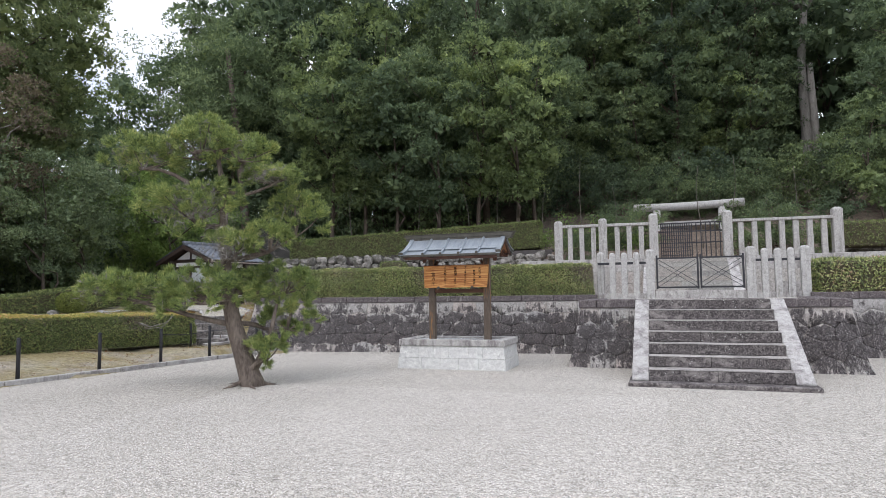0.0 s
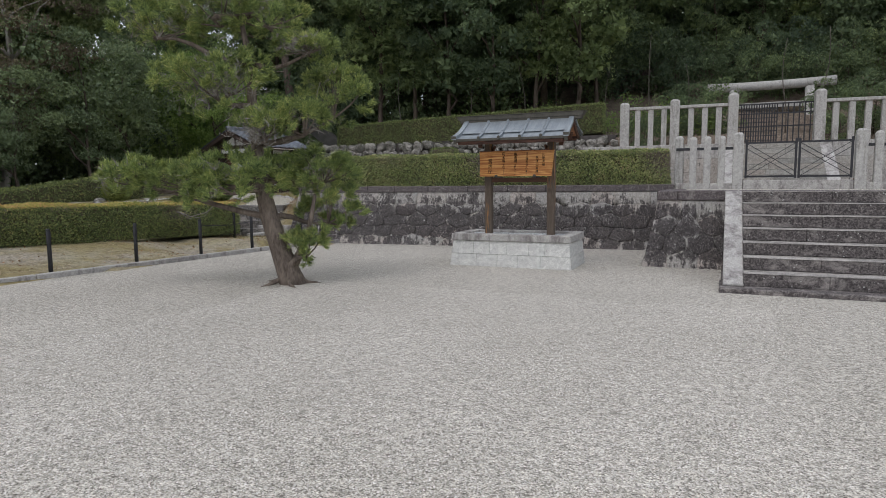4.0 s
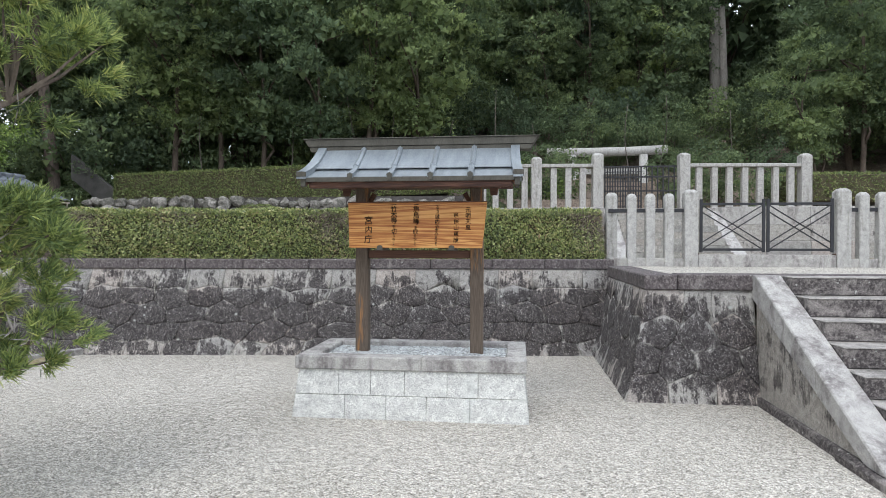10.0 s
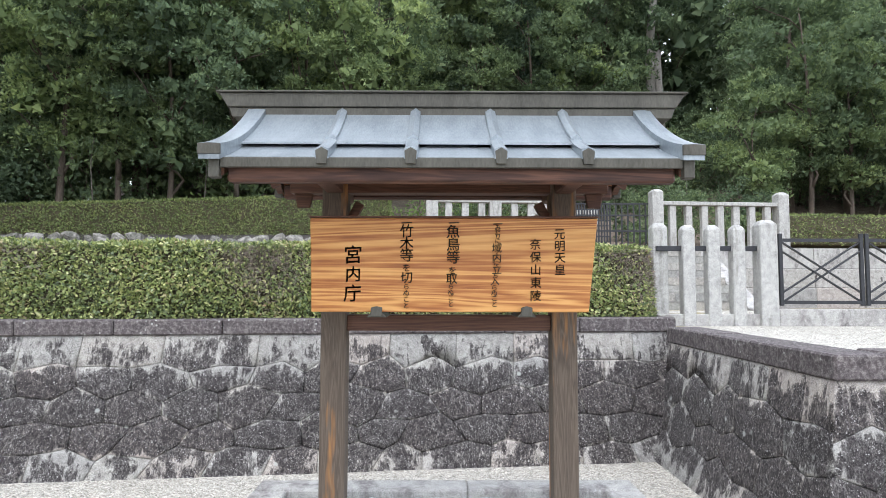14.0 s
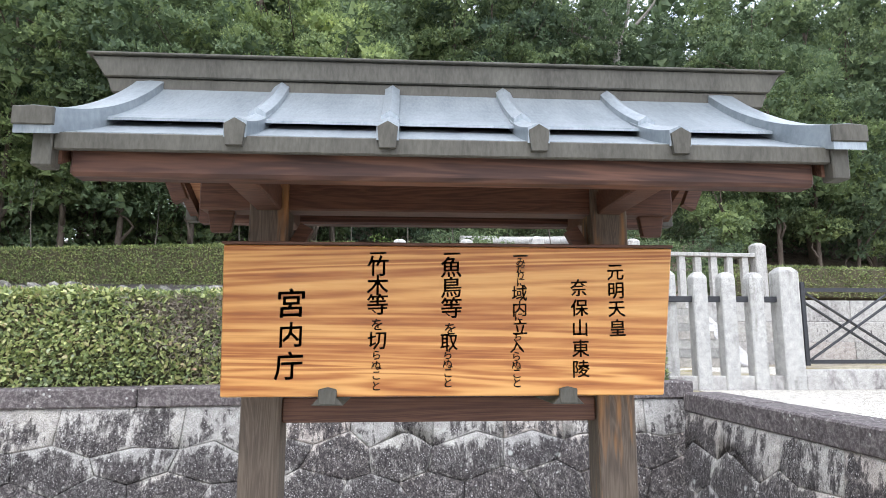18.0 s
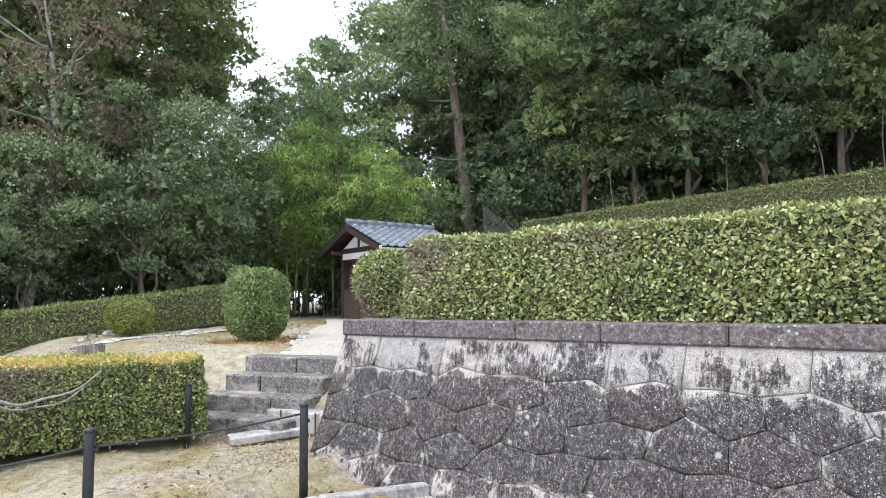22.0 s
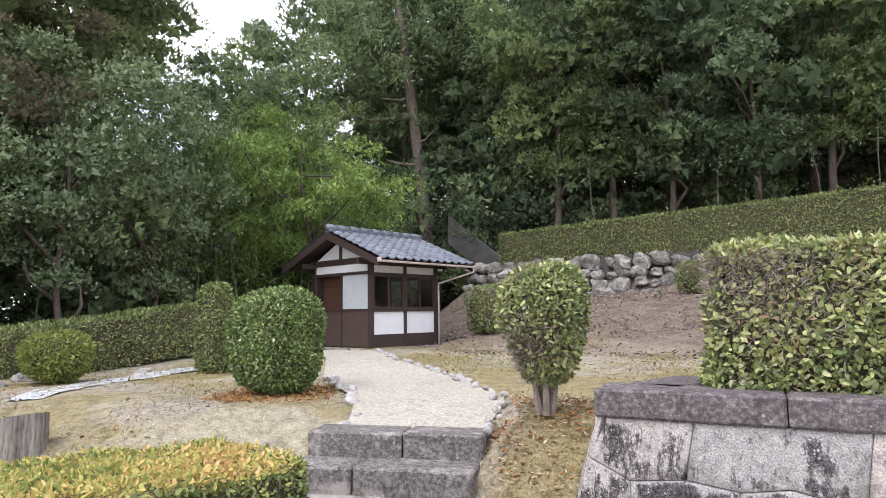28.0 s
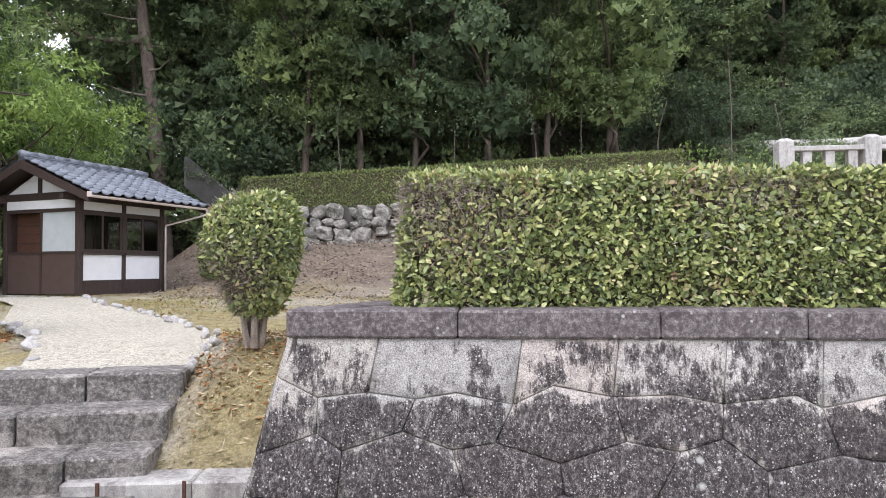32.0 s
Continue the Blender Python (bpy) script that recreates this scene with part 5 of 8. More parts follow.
def gate():
    ob = thing("iron_gate", (0, GY - 0.06, GZ), 0, "closed black iron double gate with crossed braces", "gate")
    x0, x1, z0, z1 = 4.05, 6.10, 0.26, 1.03
    mid = (x0 + x1) / 2
    part("threshold", box(x0 - 0.03, x1 + 0.03, -0.02, 0.16, -0.06, 0.20, 0.012), PALE_STONE, ob, "pale stone threshold")
    for a, b in ((x0, mid - 0.012), (mid + 0.012, x1)):
        leaf = part("gate_leaf", box(a, a + 0.045, 0, 0.035, z0 - 0.02, z1 + 0.07, 0.004), IRON, ob)
        part("stile", box(b - 0.045, b, 0, 0.035, z0 - 0.02, z1 + 0.07, 0.004), IRON, leaf)
        for z in (z0, z1 - 0.03):
            part("rail", box(a + 0.045, b - 0.045, 0.004, 0.031, z, z + 0.04), IRON, leaf)
        for lo, hi in ((0.03, -0.14), (0.14, -0.03)):
            part("brace", bar((a + 0.04, 0.008, z0 + lo), (b - 0.04, 0.008, z1 + hi), 0.042, 0.012), IRON, leaf)
            part("brace", bar((a + 0.04, 0.026, z1 + hi), (b - 0.04, 0.026, z0 + lo), 0.042, 0.012), IRON, leaf)
    for x in (x0 - 0.06, x1 + 0.02):
        part("hinge_block", box(x, x + 0.05, 0, 0.1, 0.0, 0.22, 0.005), RUST, ob, "rust-stained hinge block")
    return ob


gate()

# upper terrace: two stone steps of walling, the fence round the inner ground, the stone gateway
UZ = 2.72
upper = thing("upper_terrace_wall", (0, 0, 0), 0, "stained granite walling that carries the upper terrace", "wall", "", "structure")
for a, b in ((-1.2, 3.55), (6.75, 22.0)):
    n = round((b - a) / 1.2)
    for r, (za, zb) in enumerate(((ST_TOP - 0.1, 1.78), (1.785, 2.24), (2.245, UZ + 0.02))):
        for k in range(n):
            part("wall_block", box(a + (b - a) * k / n + 0.003, a + (b - a) * (k + 1) / n - 0.003, 12.2 + 0.04 * r + 0.01 * jig(k, r), 12.75, za, zb, 0.012), WALL_STONE if r < 2 else PALE_STONE, upper)
part("terrace_top", box(-1.2, 22.0, 12.72, 30, UZ - 0.2, UZ), SOIL, upper)
part("stair_landing", box(3.55, 6.75, 12.5, 12.8, UZ - 0.3, UZ - 0.004), PALE_STONE, upper)


def fence_run(label, x0, x1, y, ends, gaps):
    ob = thing("stone_fence", (0, y, UZ), 4.5, label, "fence", "fences round the inner ground")
    for x, h in ends:
        stone_post("fence_post", x, 0, 0, 0.36, h, ob, 0.08)
    n = round((x1 - x0) / 0.50)
    for k in range(1, n):
        x = x0 + (x1 - x0) * k / n
        if all(abs(x - e[0]) > 0.3 for e in ends):
            part("pale", box(x - 0.105, x + 0.105, -0.085, 0.085, -0.05, 1.68, 0.01), POST_STONE, ob)
    part("top_rail", box(x0, x1, -0.13, 0.13, 1.68, 1.80, 0.015), POST_STONE, ob)
    part("foot_rail", box(x0, x1, -0.12, 0.12, 0.0, 0.2, 0.015), POST_STONE, ob)
    return ob


fence_run("granite fence of squared palings beside the stone gateway", -0.2, 3.9, 16.3, ((-0.2, 2.0), (1.75, 2.05), (3.9, 2.18)), 0)
fence_run("granite fence of squared palings beside the stone gateway", 6.9, 11.1, 16.3, ((6.9, 2.18), (11.06, 2.14)), 0)


def torii():
    ob = thing("stone_torii", (5.85, 28.2, UZ), 0, "plain grey stone gateway with a round lintel", "gateway")
    for s in (-1, 1):
        part("pillar", lathe([(0.27, -0.1), (0.26, 0.3), (0.23, 3.75)], 20), POST_STONE, ob, "", True).location = (s * 1.85, 0, 0)
    lintel = tube([(-3.2, 0, 3.92), (-1, 0, 3.90), (1, 0, 3.92), (3.05, 0, 3.98)], [0.25, 0.24, 0.24, 0.25], 18)
    part("lintel", lintel, POST_STONE, ob, "weathered round stone lintel", True)
    part("tie_beam", box(-1.65, 1.65, -0.12, 0.12, 2.72, 3.0, 0.015), POST_STONE, ob)
    return ob


torii()


def lattice_gate():
    ob = thing("lattice_gate", (5.4, 17.0, UZ), 0, "dark tall lattice gate closing the inner ground", "gate")
    for k in range(22):
        x = -1.2 + 0.09 * k if k < 15 else 0.06 + 0.19 * (k - 14)
        part("upright", box(x - 0.022, x + 0.022, -0.02, 0.02, 0.0, 1.72), IRON, ob)
    for z in (0.32, 0.50, 0.68, 1.02, 1.19, 1.54):
        part("lattice_rail", box(-1.2, 0.06, -0.012, 0.012, z, z + 0.035), IRON, ob)
    for z in (0.15, 0.85, 1.35, 1.72):
        part("cross_rail", box(-1.3, 1.3, -0.03, 0.03, z, z + 0.05), IRON, ob)
    return ob


lattice_gate()

# ------------------------------------------------------------------ hedges of the terrace and garden
ang = math.degrees(math.atan2(WALL_B[1] - WALL_A[1], WALL_B[0] - WALL_A[0]))
clipped_hedge("clipped_hedge", (-6.36, wall_y(-6.36) + 0.24, WALL_TOP - 0.13), ang, 8.90, 0.95, 0.93, HEDGE_LEAF, 0.045, 96000, "clipped evergreen hedge with some yellowed leaves above the retaining wall", bare=0.82, near=True, rough=0.05)
clipped_hedge("clipped_hedge", (7.75, 4.75, WALL_TOP - 0.13), 6.5, 14, 0.95, 0.93, HEDGE_LEAF, 0.078, 26000, "clipped evergreen hedge above the wall beyond the stair")
clipped_hedge("clipped_hedge", (-16.1, 18.9, 3.15), 6.0, 14.4, 1.5, 1.52, BOX_LEAF, 0.09, 40000, "dense dark clipped hedge along the upper terrace", slope=0.045)
clipped_hedge("clipped_hedge", (11.5, 19.5, 3.3), 6.0, 14, 1.5, 1.2, BOX_LEAF, 0.1, 14000, "dense dark clipped hedge along the upper terrace")

# ------------------------------------------------------------------ the watch hut
def hut():
    c, rz = Vector((-14.77, 10.40)), -9.0
    ob = thing("watch_hut", (c.x, c.y, 1.12), rz, "small dark timber hut with white plaster panels and tiled roof", "hut")
    # local: x to the east (0 is the east wall's face), y along the ridge, wall from x=-W to 0, y from 0 to L
    W, L, H = 2.14, 2.2, 1.98
    part("footing", box(-W - 0.25, 0.42, -0.45, L + 0.3, -0.3, 0.0, 0.02), PALE_STONE, ob, "worn stone footing")
    def post(x, y, w=0.11, h=H):
        part("post", box(x - w / 2, x + w / 2, y - w / 2, y + w / 2, 0, h, 0.006), SHED_WOOD, ob)
    for x in (-0.055, -W + 0.055):
        post(x, 0.055), post(x, L - 0.055)
    post(-0.055, L / 2, 0.09)
    # east wall, two bays
    for y0, y1 in ((0.11, L / 2 - 0.045), (L / 2 + 0.045, L - 0.11)):
        part("skirting_board", box(-0.075, -0.03, y0, y1, 0.0, 0.30), SHED_WOOD, ob)
        part("plaster_panel", box(-0.085, -0.04, y0, y1, 0.305, 0.82), PLASTER, ob, "white plaster panel")
        part("sill", box(-0.10, 0.03, y0 - 0.03, y1 + 0.03, 0.825, 0.875, 0.004), SHED_WOOD, ob)
        win = part("window", box(-0.10, -0.01, y0, y1, 0.88, 0.93), SHED_WOOD, ob, "dark framed sliding window")
        part("head", box(-0.10, -0.01, y0, y1, 1.62, 1.71), SHED_WOOD, win)
        ym = (y0 + y1) / 2
        for yy in (y0 + 0.02, ym, y1 - 0.02):
            part("stile", box(-0.085, -0.035, yy - 0.022, yy + 0.022, 0.93, 1.62), SHED_WOOD, win)
        for a, b in ((y0 + 0.042, ym - 0.022), (ym + 0.022, y1 - 0.042)):
            g = part("pane", box(-0.064, -0.060, a, b, 0.93, 1.62), GLASS, win, "clear pane")
            g.visible_shadow = False
        part("plaster_frieze", box(-0.09, -0.04, y0, y1, 1.715, 1.88), PLASTER, ob, "off-white plaster frieze")
    part("wall_plate", box(-0.12, 0.0, -0.35, L + 0.35, 1.885, 2.0, 0.006), SHED_WOOD, ob)
    part("wall_plate", box(-W, -W + 0.12, -0.35, L + 0.35, 1.885, 2.0, 0.006), SHED_WOOD, ob)
    # south front: panelled door pair and glazed light
    part("lintel", box(-W + 0.11, -0.11, 0.01, 0.10, 1.68, 1.745), SHED_WOOD, ob)
    part("transom", box(-W + 0.11, -0.11, 0.015, 0.095, 0.84, 0.89), SHED_WOOD, ob)
    part("door_panel", box(-W + 0.115, -1.10, 0.03, 0.07, 0.03, 0.84, 0.004), BROWN_BOARD, ob, "brown boarded lower panel")
    part("door_panel", box(-1.05, -0.12, 0.03, 0.07, 0.03, 0.84, 0.004), BROWN_BOARD, ob, "brown boarded lower panel")
    part("mullion", box(-1.098, -1.052, 0.02, 0.09, 0.0, 1.68), SHED_WOOD, ob)
    part("frosted_light", box(-1.05, -0.115, 0.045, 0.055, 0.89, 1.68), FROST, ob, "pale frosted pane")
    part("inner_boarding", box(-W + 0.12, -1.11, 0.22, 0.25, 0.89, 1.68), BEAM_WOOD, ob, "warm brown boards behind the opening")
    for z in (1.06, 1.24, 1.42):
        part("board_strip", box(-W + 0.12, -1.11, 0.205, 0.22, z, z + 0.02), SHED_WOOD, ob)
    part("white_band", box(-W + 0.11, -0.11, 0.0, 0.06, 1.75, 1.925), PLASTER, ob, "white plaster band")
    part("tie_beam", box(-W - 0.12, 0.12, -0.03, 0.10, 1.93, 2.07, 0.006), SHED_WOOD, ob)
    for y in (0.03, L - 0.03):
        part("gable_plaster", prism([(-W + 0.12, 2.07), (-0.12, 2.07), (-W / 2, 2.53)], "y", y - 0.02, y + 0.02), PLASTER, ob, "white plaster gable")
    part("king_post", box(-W / 2 - 0.045, -W / 2 + 0.045, -0.02, 0.06, 2.07, 2.50), SHED_WOOD, ob)
    # other walls close the hut
    for xa, xb, za, zb in ((-W + 0.11, -0.11, 0.0, 0.88), (-W + 0.11, -0.11, 1.62, 2.07), (-W + 0.11, -W + 0.5, 0.88, 1.62), (-0.62, -0.11, 0.88, 1.62), (-1.15, -1.10, 0.88, 1.62)):
        part("back_wall", box(xa, xb, L - 0.07, L - 0.03, za, zb), SHED_WOOD, ob)
    for ya, yb, za, zb in ((0.11, L - 0.11, 0.0, 0.88), (0.11, L - 0.11, 1.62, 1.9), (0.11, 0.30, 0.88, 1.62), (L / 2 - 0.04, L / 2 + 0.04, 0.88, 1.62), (L - 0.30, L - 0.11, 0.88, 1.62)):
        part("west_wall", box(-W + 0.03, -W + 0.07, ya, yb, za, zb), SHED_WOOD, ob)
    part("floor", box(-W + 0.1, -0.1, 0.1, L - 0.1, 0.0, 0.04), SHED_WOOD, ob)
    # roof: two slopes with rafters, rows of pan tiles, a capped ridge, barge boards, gutter
    ridge_z, eave_o, eave_z = 2.68, 0.74, 1.93
    run, y0, y1 = W / 2 + eave_o, -0.42, L + 0.5
    slope = (ridge_z - eave_z) / run
    for s in (-1, 1):
        deck = prism([(0, ridge_z - 0.03), (run, eave_z - 0.03), (run, eave_z + 0.01), (0, ridge_z + 0.01)], "y", y0, y1)
        bmesh.ops.transform(deck, matrix=Matrix.Translation((-W / 2, 0, 0)) @ Matrix.Diagonal((s, 1, 1, 1)), verts=deck.verts)
        part("roof_deck", deck, SHED_WOOD, ob)
        for e in (y0 + 0.02, y1 - 0.02):
            barge = prism([(0, ridge_z - 0.17), (run, eave_z - 0.14), (run, eave_z - 0.01), (0, ridge_z - 0.01)], "y", e - 0.025, e + 0.025)
            bmesh.ops.transform(barge, matrix=Matrix.Translation((-W / 2, 0, 0)) @ Matrix.Diagonal((s, 1, 1, 1)), verts=barge.verts)
            part("barge_board", barge, SHED_WOOD, ob)
        for k in range(8):
            y = y0 + 0.2 + (y1 - y0 - 0.4) * k / 7
            raf = prism([(0.1, ridge_z - 0.11), (run - 0.06, eave_z - 0.075), (run - 0.06, eave_z - 0.035), (0.1, ridge_z - 0.06)], "y", y - 0.025, y + 0.025)
            bmesh.ops.transform(raf, matrix=Matrix.Translation((-W / 2, 0, 0)) @ Matrix.Diagonal((s, 1, 1, 1)), verts=raf.verts)
            part("rafter", raf, SHED_WOOD, ob)
        rows, cols = 8, 12
        tl, tw = math.hypot(run, ridge_z - eave_z) / rows, (y1 - y0) / cols
        prof = [(-0.5, 0.022), (-0.36, 0.0), (-0.12, -0.008), (0.1, 0.0), (0.24, 0.03), (0.38, 0.042), (0.5, 0.022)]
        bm = bmesh.new()
        low = [bm.verts.new((u * tw * 1.02, 0, h + 0.036)) for u, h in prof]
        low2 = [bm.verts.new((u * tw * 1.02, 0, h + 0.010)) for u, h in prof]
        top = [bm.verts.new((u * tw * 1.02, tl * 1.12, h + 0.008)) for u, h in prof]
        for k in range(len(prof) - 1):
            bm.faces.new((low[k], low[k + 1], top[k + 1], top[k]))
            bm.faces.new((low2[k], low2[k + 1], low[k + 1], low[k]))
        tile_me = bpy.data.meshes.new("roof_tile")
        bm.normal_update()
        bm.to_mesh(tile_me)
        bm.free()
        tile_me.polygons.foreach_set("use_smooth", [True] * len(tile_me.polygons))
        tilt = math.degrees(math.atan2(ridge_z - eave_z, run))
        for r in range(rows):
            f = 1 - r / rows
            for cidx in range(cols):
                t = link_mesh("roof_tile", tile_me, TILE, ob)
                x = -W / 2 + s * (run * f + 0.03)
                z = ridge_z - (ridge_z - eave_z) * f + 0.014
                t.matrix_local = Matrix.Translation((x, y0 + tw * (cidx + 0.5), z)) @ Matrix.Rotation(radians(90 * s), 4, "Z") @ Matrix.Rotation(radians(tilt), 4, "X")
    for k in range(9):
        y = y0 + (y1 - y0) * (k + 0.5) / 9
        ly = (y1 - y0) / 9 / 2 + 0.012
        bm = tube([(-W / 2, y - ly, ridge_z + 0.13), (-W / 2, y + ly, ridge_z + 0.122)], [0.075, 0.068], 12)
        part("ridge_tile", bm, TILE, ob, "", True)
    part("ridge_course", box(-W / 2 - 0.10, -W / 2 + 0.10, y0 + 0.02, y1 - 0.02, ridge_z - 0.02, ridge_z + 0.07, 0.012), TILE, ob)
    part("ridge_course", box(-W / 2 - 0.075, -W / 2 + 0.075, y0 + 0.02, y1 - 0.02, ridge_z + 0.074, ridge_z + 0.11, 0.012), TILE, ob)
    gx = eave_o + 0.06
    g = bmesh.new()
    prev = None
    for y in (y0 - 0.02, y1 + 0.02):
        ring = [g.verts.new((gx + 0.045 * math.cos(t), y, eave_z - 0.02 + 0.045 * math.sin(t))) for t in np.linspace(math.pi, 2 * math.pi, 8)]
        ring += [g.verts.new((gx + 0.040 * math.cos(t), y, eave_z - 0.02 + 0.040 * math.sin(t))) for t in np.linspace(2 * math.pi, math.pi, 8)]
        if prev:
            for k in range(16):
                g.faces.new((prev[k], prev[(k + 1) % 16], ring[(k + 1) % 16], ring[k]))
        prev = ring
    part("gutter", g, PVC, ob, "pinkish-grey half-round gutter")
    part("downpipe", tube([(gx, L + 0.45, eave_z - 0.06), (gx, L + 0.45, eave_z - 0.16), (0.06, L - 0.02, eave_z - 0.42), (0.05, L - 0.02, eave_z - 0.5), (0.05, L - 0.02, 0.0)], [0.024] * 5, 8), PVC, ob, "pinkish-grey downpipe", True)
    part("gutter_clip", box(gx - 0.05, gx + 0.05, y0 - 0.05, y0 + 0.0, eave_z - 0.06, eave_z + 0.04, 0.01), PVC, ob)
    return ob


GLASS, gn, gl, gb, gp = nodes_of("window_glass", 0.03, 0.0, 0.5)
gb.inputs["Transmission Weight"].default_value, gb.inputs["IOR"].default_value = 1.0, 1.45
FROST = plain("frosted_glass", (0.46, 0.50, 0.50), (0.56, 0.60, 0.60), 0.35, bump=0.02)
hut()

# ------------------------------------------------------------------ trees
def limb_points(a, b, n, bend):
    a, b = np.array(a, float), np.array(b, float)
    off = rng.normal(size=3) * bend
    off2 = rng.normal(size=3) * bend * 0.4
    return [tuple(a + (b - a) * t + off * math.sin(math.pi * t) + off2 * math.sin(2 * math.pi * t)) for t in np.linspace(0, 1, n)]


def tree_kind(name, h, crown_lo, spread, clumps, per, leaf, mat, label, trunk_r=0.16, lean=0.4, clump_r=1.0, flat=0.62, forks=7, bark=None, top=0.75, droop=0.15, wild=0.5, category="tree", slim=0.75, core=0.33):
    """A broadleaf tree: tapered trunk, limbs to its clumps, rounded heads of leaves with dark gaps between."""
    ob = thing(name, (0, 0, 0), 0, label, category, "trees of the wooded hill")
    bark = bark or BARK
    tip = (rng.normal() * lean, rng.normal() * lean, h * 0.93)
    tr = limb_points((0, 0, -0.4), tip, 9, lean * 0.6)
    part("trunk", tube(tr, list(np.linspace(trunk_r, trunk_r * 0.16, 9)), 8), bark, ob, "", True)
    tr = np.array(tr)
    cs = []
    for k in range(clumps):
        f = (k + rng.random()) / clumps
        z = h * (crown_lo + (1 - crown_lo) * f)
        r = spread * (math.sin(math.pi * min(1.0, 0.16 + 0.84 * (1 - f) ** top)) ** 0.7) * (0.45 + 0.65 * rng.random() ** 0.5)
        a = k * 2.39996 + rng.normal() * 0.35
        c0 = tr[min(8, max(0, int(z / (h * 0.93) * 8)))]
        cs.append((c0[0] + r * math.cos(a), c0[1] + r * math.sin(a), z + rng.normal() * 0.3))
    cs = np.array(cs)
    for c in cs[:: max(1, -(-clumps // forks))]:
        i = min(7, max(1, int((c[2] - np.hypot(*c[:2]) * 0.6) / (h * 0.93) * 8)))
        r0 = trunk_r * (1 - i / 9) * 0.55 + 0.015
        part("limb", tube(limb_points(tr[i], c, 5, 0.25), list(np.linspace(r0, 0.012, 5)), 5), bark, ob, "", True)
    # heads of leaves: flat drooping sprays over the upper side of each head, larger dark leaves within
    size = clump_r * rng.uniform(0.65, 1.3, (clumps, 1, 1))
    ns = max(6, per // 16)
    d = unit(rng.normal(size=(clumps, ns, 3)))
    d[..., 2] = np.where(d[..., 2] < -0.5, -0.6 * d[..., 2], d[..., 2])
    sc = (cs[:, None, :] + d * rng.uniform(0.72, 1.08, (clumps, ns, 1)) * size * np.array([1, 1, flat])).reshape(-1, 3)
    nrm = unit(d.reshape(-1, 3) * 0.75 + np.array([0, 0, 0.75]) + rng.normal(size=(clumps * ns, 3)) * 0.22)
    e1 = unit(np.cross(nrm, rng.normal(size=nrm.shape)))
    e2 = np.cross(nrm, e1)
    sr = 0.40 * clump_r * rng.uniform(0.55, 1.3, (clumps * ns, 1, 1))
    a, q = rng.random((clumps * ns, 16, 1)) * 2 * math.pi, rng.random((clumps * ns, 16, 1)) ** 0.6
    away = e1[:, None, :] * np.cos(a) + e2[:, None, :] * np.sin(a)
    p = sc[:, None, :] + away * q * sr - nrm[:, None, :] * (q ** 2 * sr * 0.45) + rng.normal(size=away.shape) * 0.035
    p, o = p.reshape(-1, 3), unit((away * 0.7 + nrm[:, None, :]).reshape(-1, 3))
    outer = leaves_at(p, o, leaf, leaf * slim, wild * 0.7, droop, 0.25, True)
    m = max(26, per // 7)
    d2 = unit(rng.normal(size=(clumps, m, 3)))
    p2 = (cs[:, None, :] + d2 * size * 0.5 * np.array([1, 1, flat])).reshape(-1, 3)
    inner = leaves_at(p2, unit(d2.reshape(-1, 3)), core * clump_r, core * 1.1 * clump_r, 0.5, 0.0, 0.25, True)
    link_mesh("crown", quad_mesh("crown", np.concatenate([outer, inner])), mat, ob)
    return ob


def conifer_kind(name, h, lo, spread, rings, mat, label, leaf=0.45, trunk_r=0.2, column=False):
    ob = thing(name, (0, 0, 0), 0, label, "tree", "conifers")
    tr = limb_points((0, 0, -0.4), (0, 0, h), 7, 0.12)
    part("trunk", tube(tr, list(np.linspace(trunk_r, 0.03, 7)), 9), BARK, ob, "", True)
    ps, os_ = [], []
    for k in range(rings):
        f = (k + 0.5) / rings
        z = h * (lo + (1 - lo) * f)
        r = spread * ((1 - f) ** 0.8 if not column else min(1.0, 3.0 * f + 0.5) * (1 - f) ** 0.62) + (0.15 if not column else 0.03)
        for j in range(5 if not column else 7):
            a = rng.random() * 2 * math.pi
            rr = r * rng.uniform(0.7, 1.1)
            e = np.array([rr * math.cos(a), rr * math.sin(a), z - rr * (0.22 if not column else -0.9)])
            s = np.array([0, 0, z])
            if j == 0 and k % 3 == 0:
                part("limb", tube([tuple(s), tuple((s + e) / 2 + (0, 0, 0.05)), tuple(e)], [0.04, 0.025, 0.01], 4), BARK, ob)
            m = 60 if column else 70
            t = rng.random((m, 1)) ** 0.7
            q = s + (e - s) * t + rng.normal(size=(m, 3)) * np.array([0.22, 0.22, 0.16]) * ((0.5 + rr * 0.3) if not column else (0.12 + rr * 0.45))
            ps.append(q)
            os_.append(np.repeat(unit(e - s)[None], m, 0) + (0, 0, 0.5 if column else -0.2))
    link_mesh("crown", quad_mesh("crown", leaves_at(np.concatenate(ps), unit(np.concatenate(os_)), leaf, leaf * 0.4, 0.5, 0.0 if column else 0.3, 0.25, True)), mat, ob)
    return ob


